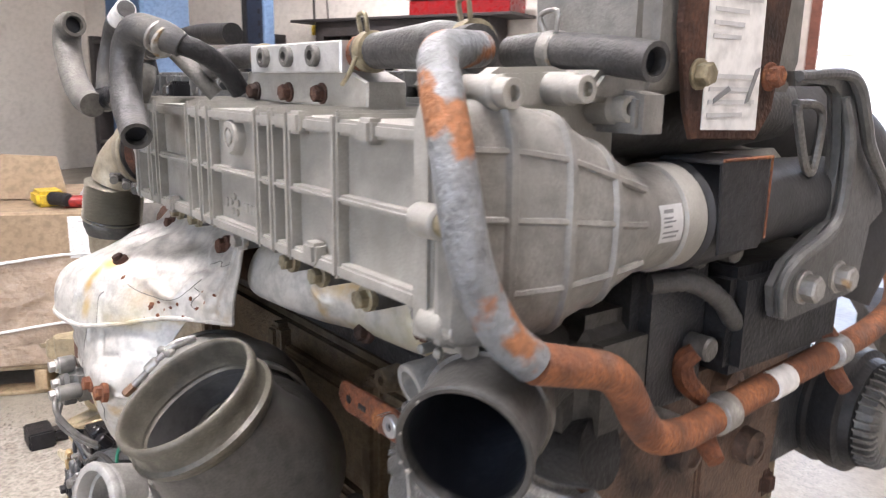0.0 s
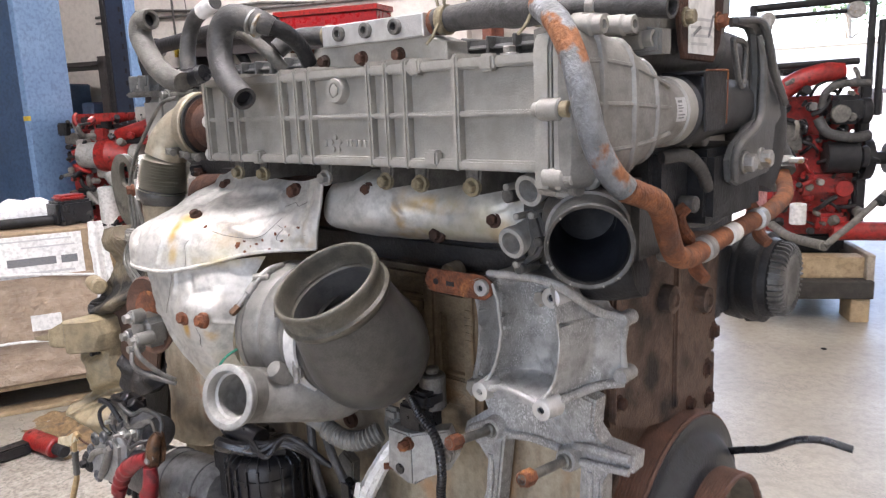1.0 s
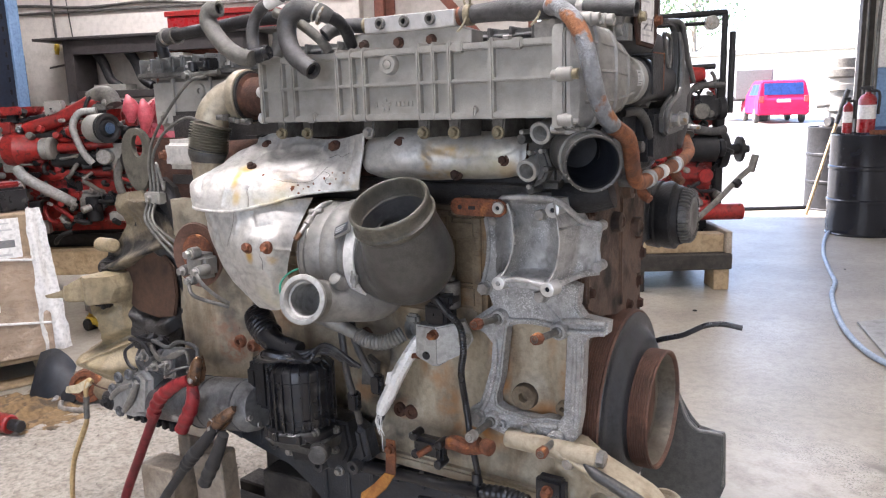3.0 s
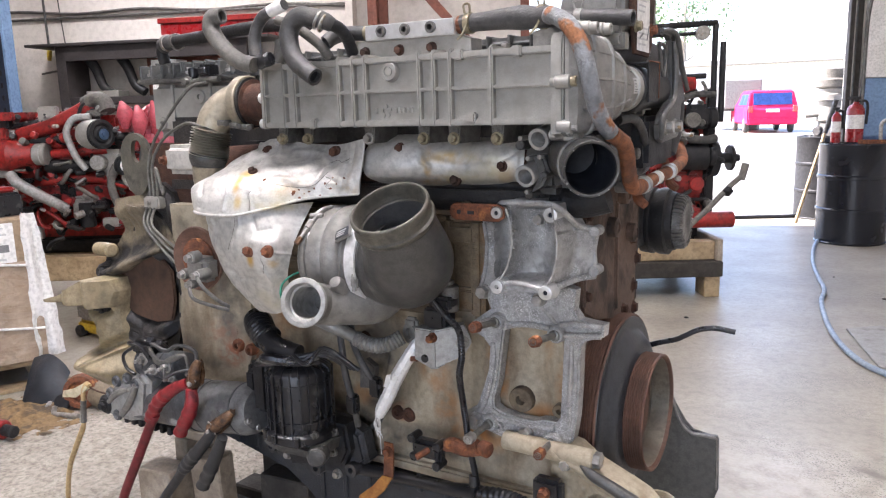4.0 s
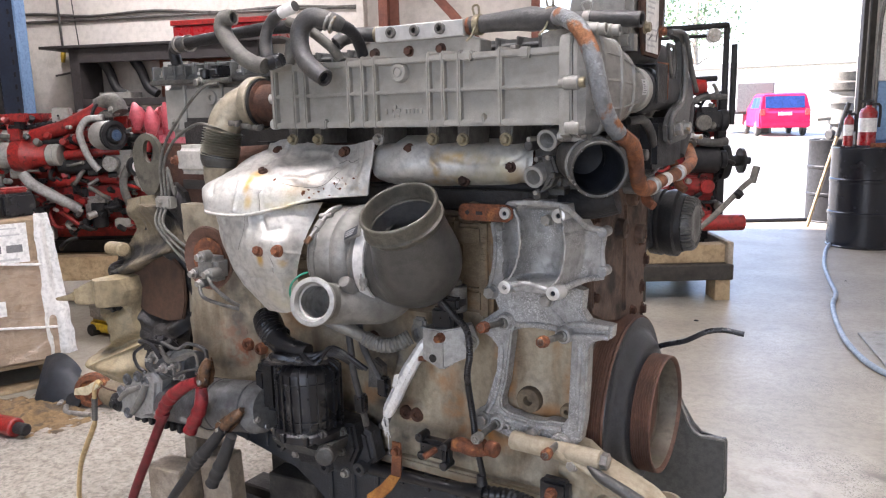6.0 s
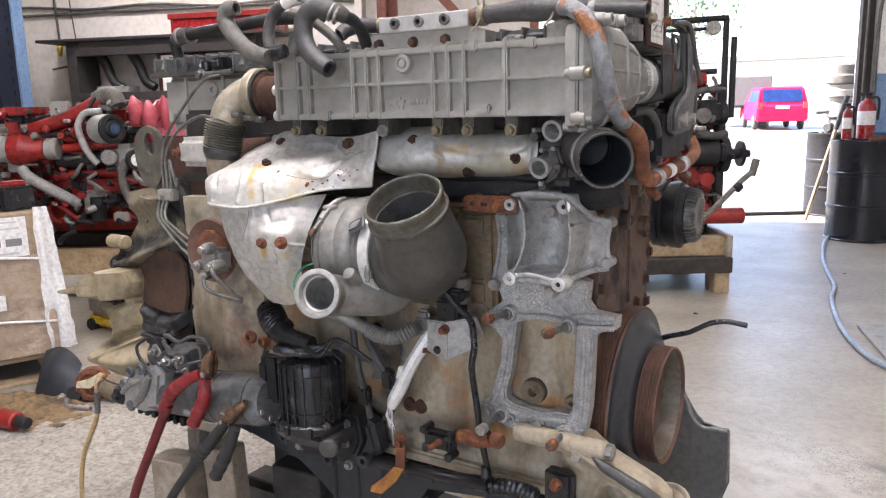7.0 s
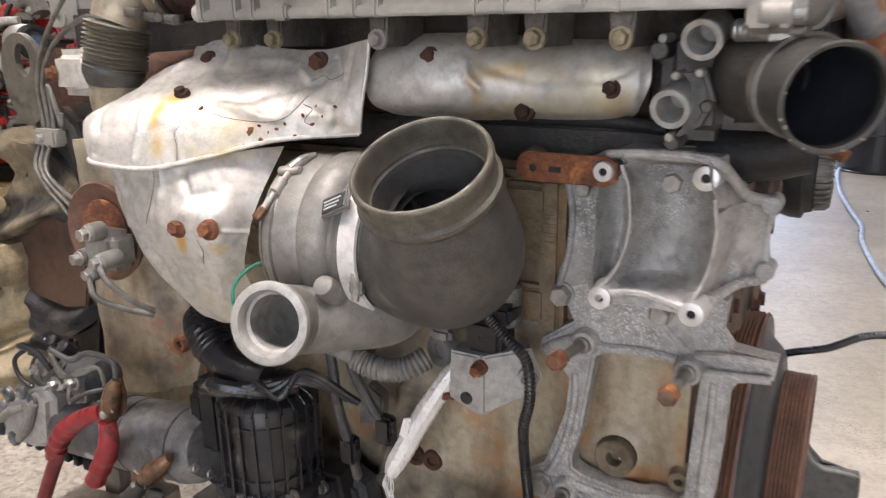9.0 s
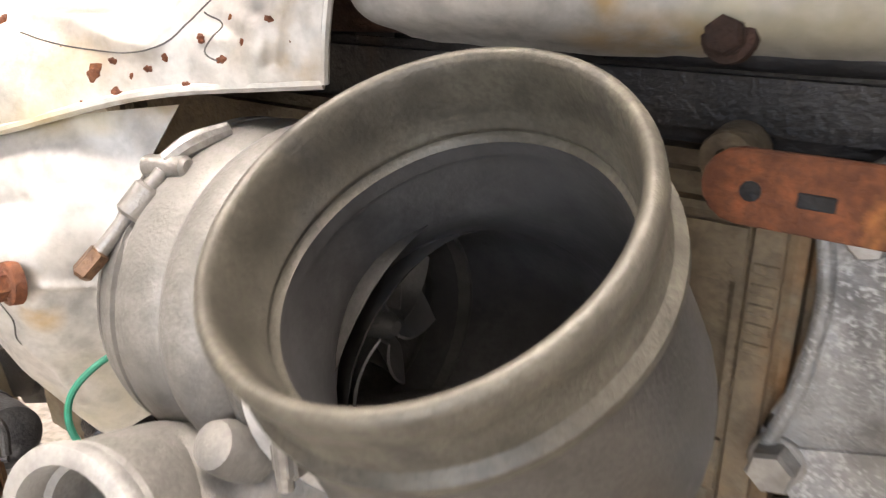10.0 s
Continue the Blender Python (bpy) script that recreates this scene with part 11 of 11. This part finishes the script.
# ---- outside ----
def van():
    ob = empty("minivan", (0, 0, 0), "pinkish-red minivan parked in the yard", "car")
    prof = [(0.0, 0.35), (0.02, 0.95), (0.10, 1.05), (0.28, 1.70), (0.50, 1.76), (2.6, 1.76), (3.5, 1.15), (4.7, 0.98), (4.9, 0.75), (4.9, 0.35)]
    bm = bm_new()
    prism(bm, prof, (0.98, 0, 0), Y, Z, -1.96, 0.06, 3)
    for v in bm.verts:
        v.co.x *= 1 - 0.20 * max(0.0, v.co.z - 0.95)
    part("body", bm, VAN_RED, ob)
    bm = bm_new()
    bmesh.ops.create_grid(bm, x_segments=1, y_segments=1, size=0.5, matrix=Matrix.Translation((0, 0.165, 1.40)) @ pose(0, 0, 0, 75, 0, 0) @ Matrix.Diagonal((1.50, 0.50, 1, 1)))
    part("rear_window", bm, VAN_GLASS, ob)
    for sx in (-1, 1):
        bm = bm_new()
        prism(bm, [(0.45, 1.15), (2.9, 1.15), (2.45, 1.62), (0.55, 1.62)], (0.985 * sx, 0, 0), Y, Z, 0.006)
        for v in bm.verts:
            v.co.x *= 1 - 0.20 * max(0.0, v.co.z - 0.95)
        part("side_window", bm, VAN_GLASS, ob)
        bm = bm_new()
        box(bm, (sx * 0.86 - 0.1, -0.02, 0.85), (sx * 0.86 + 0.1, 0.05, 1.12), 0.02)
        part("tail_lamp", bm, LAMP_RED, ob)
        for y in (0.95, 3.9):
            bm = bm_new()
            cyl(bm, (sx * 0.80, y, 0.33), (sx * 0.99, y, 0.33), 0.33, 28, 0.04)
            wheel = part("wheel", bm, RUBBER, ob)
            bm = bm_new()
            cyl(bm, (sx * 0.985, y, 0.33), (sx * 1.0, y, 0.33), 0.20, 20, 0.005)
            part("rim", bm, MACHINED, wheel)
    bm = bm_new()
    box(bm, (-0.95, -0.10, 0.36), (0.95, 0.06, 0.62), 0.05, 2)
    part("bumper", bm, VAN_RED, ob)
    bm = bm_new()
    box(bm, (-0.26, -0.012, 0.86), (0.26, 0.02, 0.99), 0.005)
    part("number_plate", bm, PAPER, ob)
    return ob


v = van()
v.matrix_world = Matrix.Translation((-3.37, 32.7, 0)) @ pose(0, 0, 0, 0, 0, 18)
yard = empty("yard_trailer", (-6.8, 36.0, 0), "dark flatbed trailer with a headboard in the yard", "trailer")
for nm, lo, hi, mt in (("headboard", (-5.9, 36.0, 1.0), (-4.33, 36.2, 2.3), CAST_DARK), ("deck", (-7.4, 36.2, 0.9), (-4.33, 40, 1.1), DARK_STEEL), ("wheel", (-6.9, 36.3, 0.0), (-6.5, 37.1, 0.9), RUBBER), ("wheel", (-4.9, 36.3, 0.0), (-4.5, 37.1, 0.9), RUBBER)):
    bm = bm_new()
    box(bm, lo, hi, 0.03)
    part(nm, bm, mt, yard)
shed = empty("far_building", (0, 62, 0), "low cream building across the yard", "building")
bm = bm_new()
box(bm, (-30, 62, 0), (40, 72, 4.2), 0.02)
part("wall", bm, CREAM, shed)
bm = bm_new()
box(bm, (-30.4, 61.6, 4.2), (40.4, 72.4, 4.6), 0.02)
part("roof", bm, CAST, shed)
for k in range(10):
    bm = bm_new()
    box(bm, (-26 + 6.2 * k, 61.95, 1.2), (-23.5 + 6.2 * k, 62.05, 2.6), 0.01)
    part("window", bm, CAST, shed)
truck = empty("box_truck", (1.8, 40, 0), "white box truck parked far across the yard", "truck")
for nm, lo, hi, mt in (("cargo_box", (0.4, 40, 0.9), (2.8, 46, 3.2), CREAM), ("bumper", (0.4, 39.9, 0.5), (2.8, 40.1, 0.75), DARK_STEEL), ("wheel", (0.5, 40.5, 0.0), (0.9, 41.4, 0.9), RUBBER), ("wheel", (2.3, 40.5, 0.0), (2.7, 41.4, 0.9), RUBBER)):
    bm = bm_new()
    box(bm, lo, hi, 0.04)
    part(nm, bm, mt, truck)


def tree(at, h, seed):
    rng = random.Random(seed)
    o = Vector(at)
    ob = empty("tree", at, "leafy green tree beyond the yard", "tree", "trees beyond the yard")
    bm = bm_new()
    sweep(bm, [o, o + Vector((0.1, 0, h * 0.3)), o + Vector((0.0, 0.1, h * 0.6)), o + Vector((0.2, 0, h * 0.85))], [0.32, 0.25, 0.16, 0.06], 10, 5)
    for k in range(9):
        a, z = rng.uniform(0, 6.28), rng.uniform(0.35, 0.7) * h
        sweep(bm, [o + Vector((0, 0, z)), o + Vector((math.cos(a) * 0.9, math.sin(a) * 0.9, z + 0.7)), o + Vector((math.cos(a) * 2.0, math.sin(a) * 2.0, z + 1.2))], [0.10, 0.07, 0.03], 6, 3)
    part("trunk", bm, WOOD_GREY, ob)
    verts, faces = [], []
    for k in range(1500):
        a, b = rng.uniform(0, 6.28), rng.uniform(-0.9, 1)
        r = (0.55 + 0.45 * rng.random()) * h * 0.30 * (1 + 0.35 * math.sin(3 * a + seed) * math.cos(2 * b))
        c = o + Vector((math.cos(a) * math.sqrt(1 - b * b) * r, math.sin(a) * math.sqrt(1 - b * b) * r, h * 0.70 + b * r * 0.95))
        u = Vector((rng.uniform(-1, 1), rng.uniform(-1, 1), rng.uniform(-1, 1))) * 0.13
        w = u.orthogonal() * 0.8
        i = len(verts)
        verts += [c - u, c + w, c + u, c - w]
        faces.append((i, i + 1, i + 2, i + 3))
    me = bpy.data.meshes.new("crown")
    me.from_pydata([q - o for q in verts], [], faces)
    me.materials.append(TREE_GREEN)
    crown = new("crown", me)
    crown.parent = ob


tree((-17.0, 74, 0), 14.0, 1)
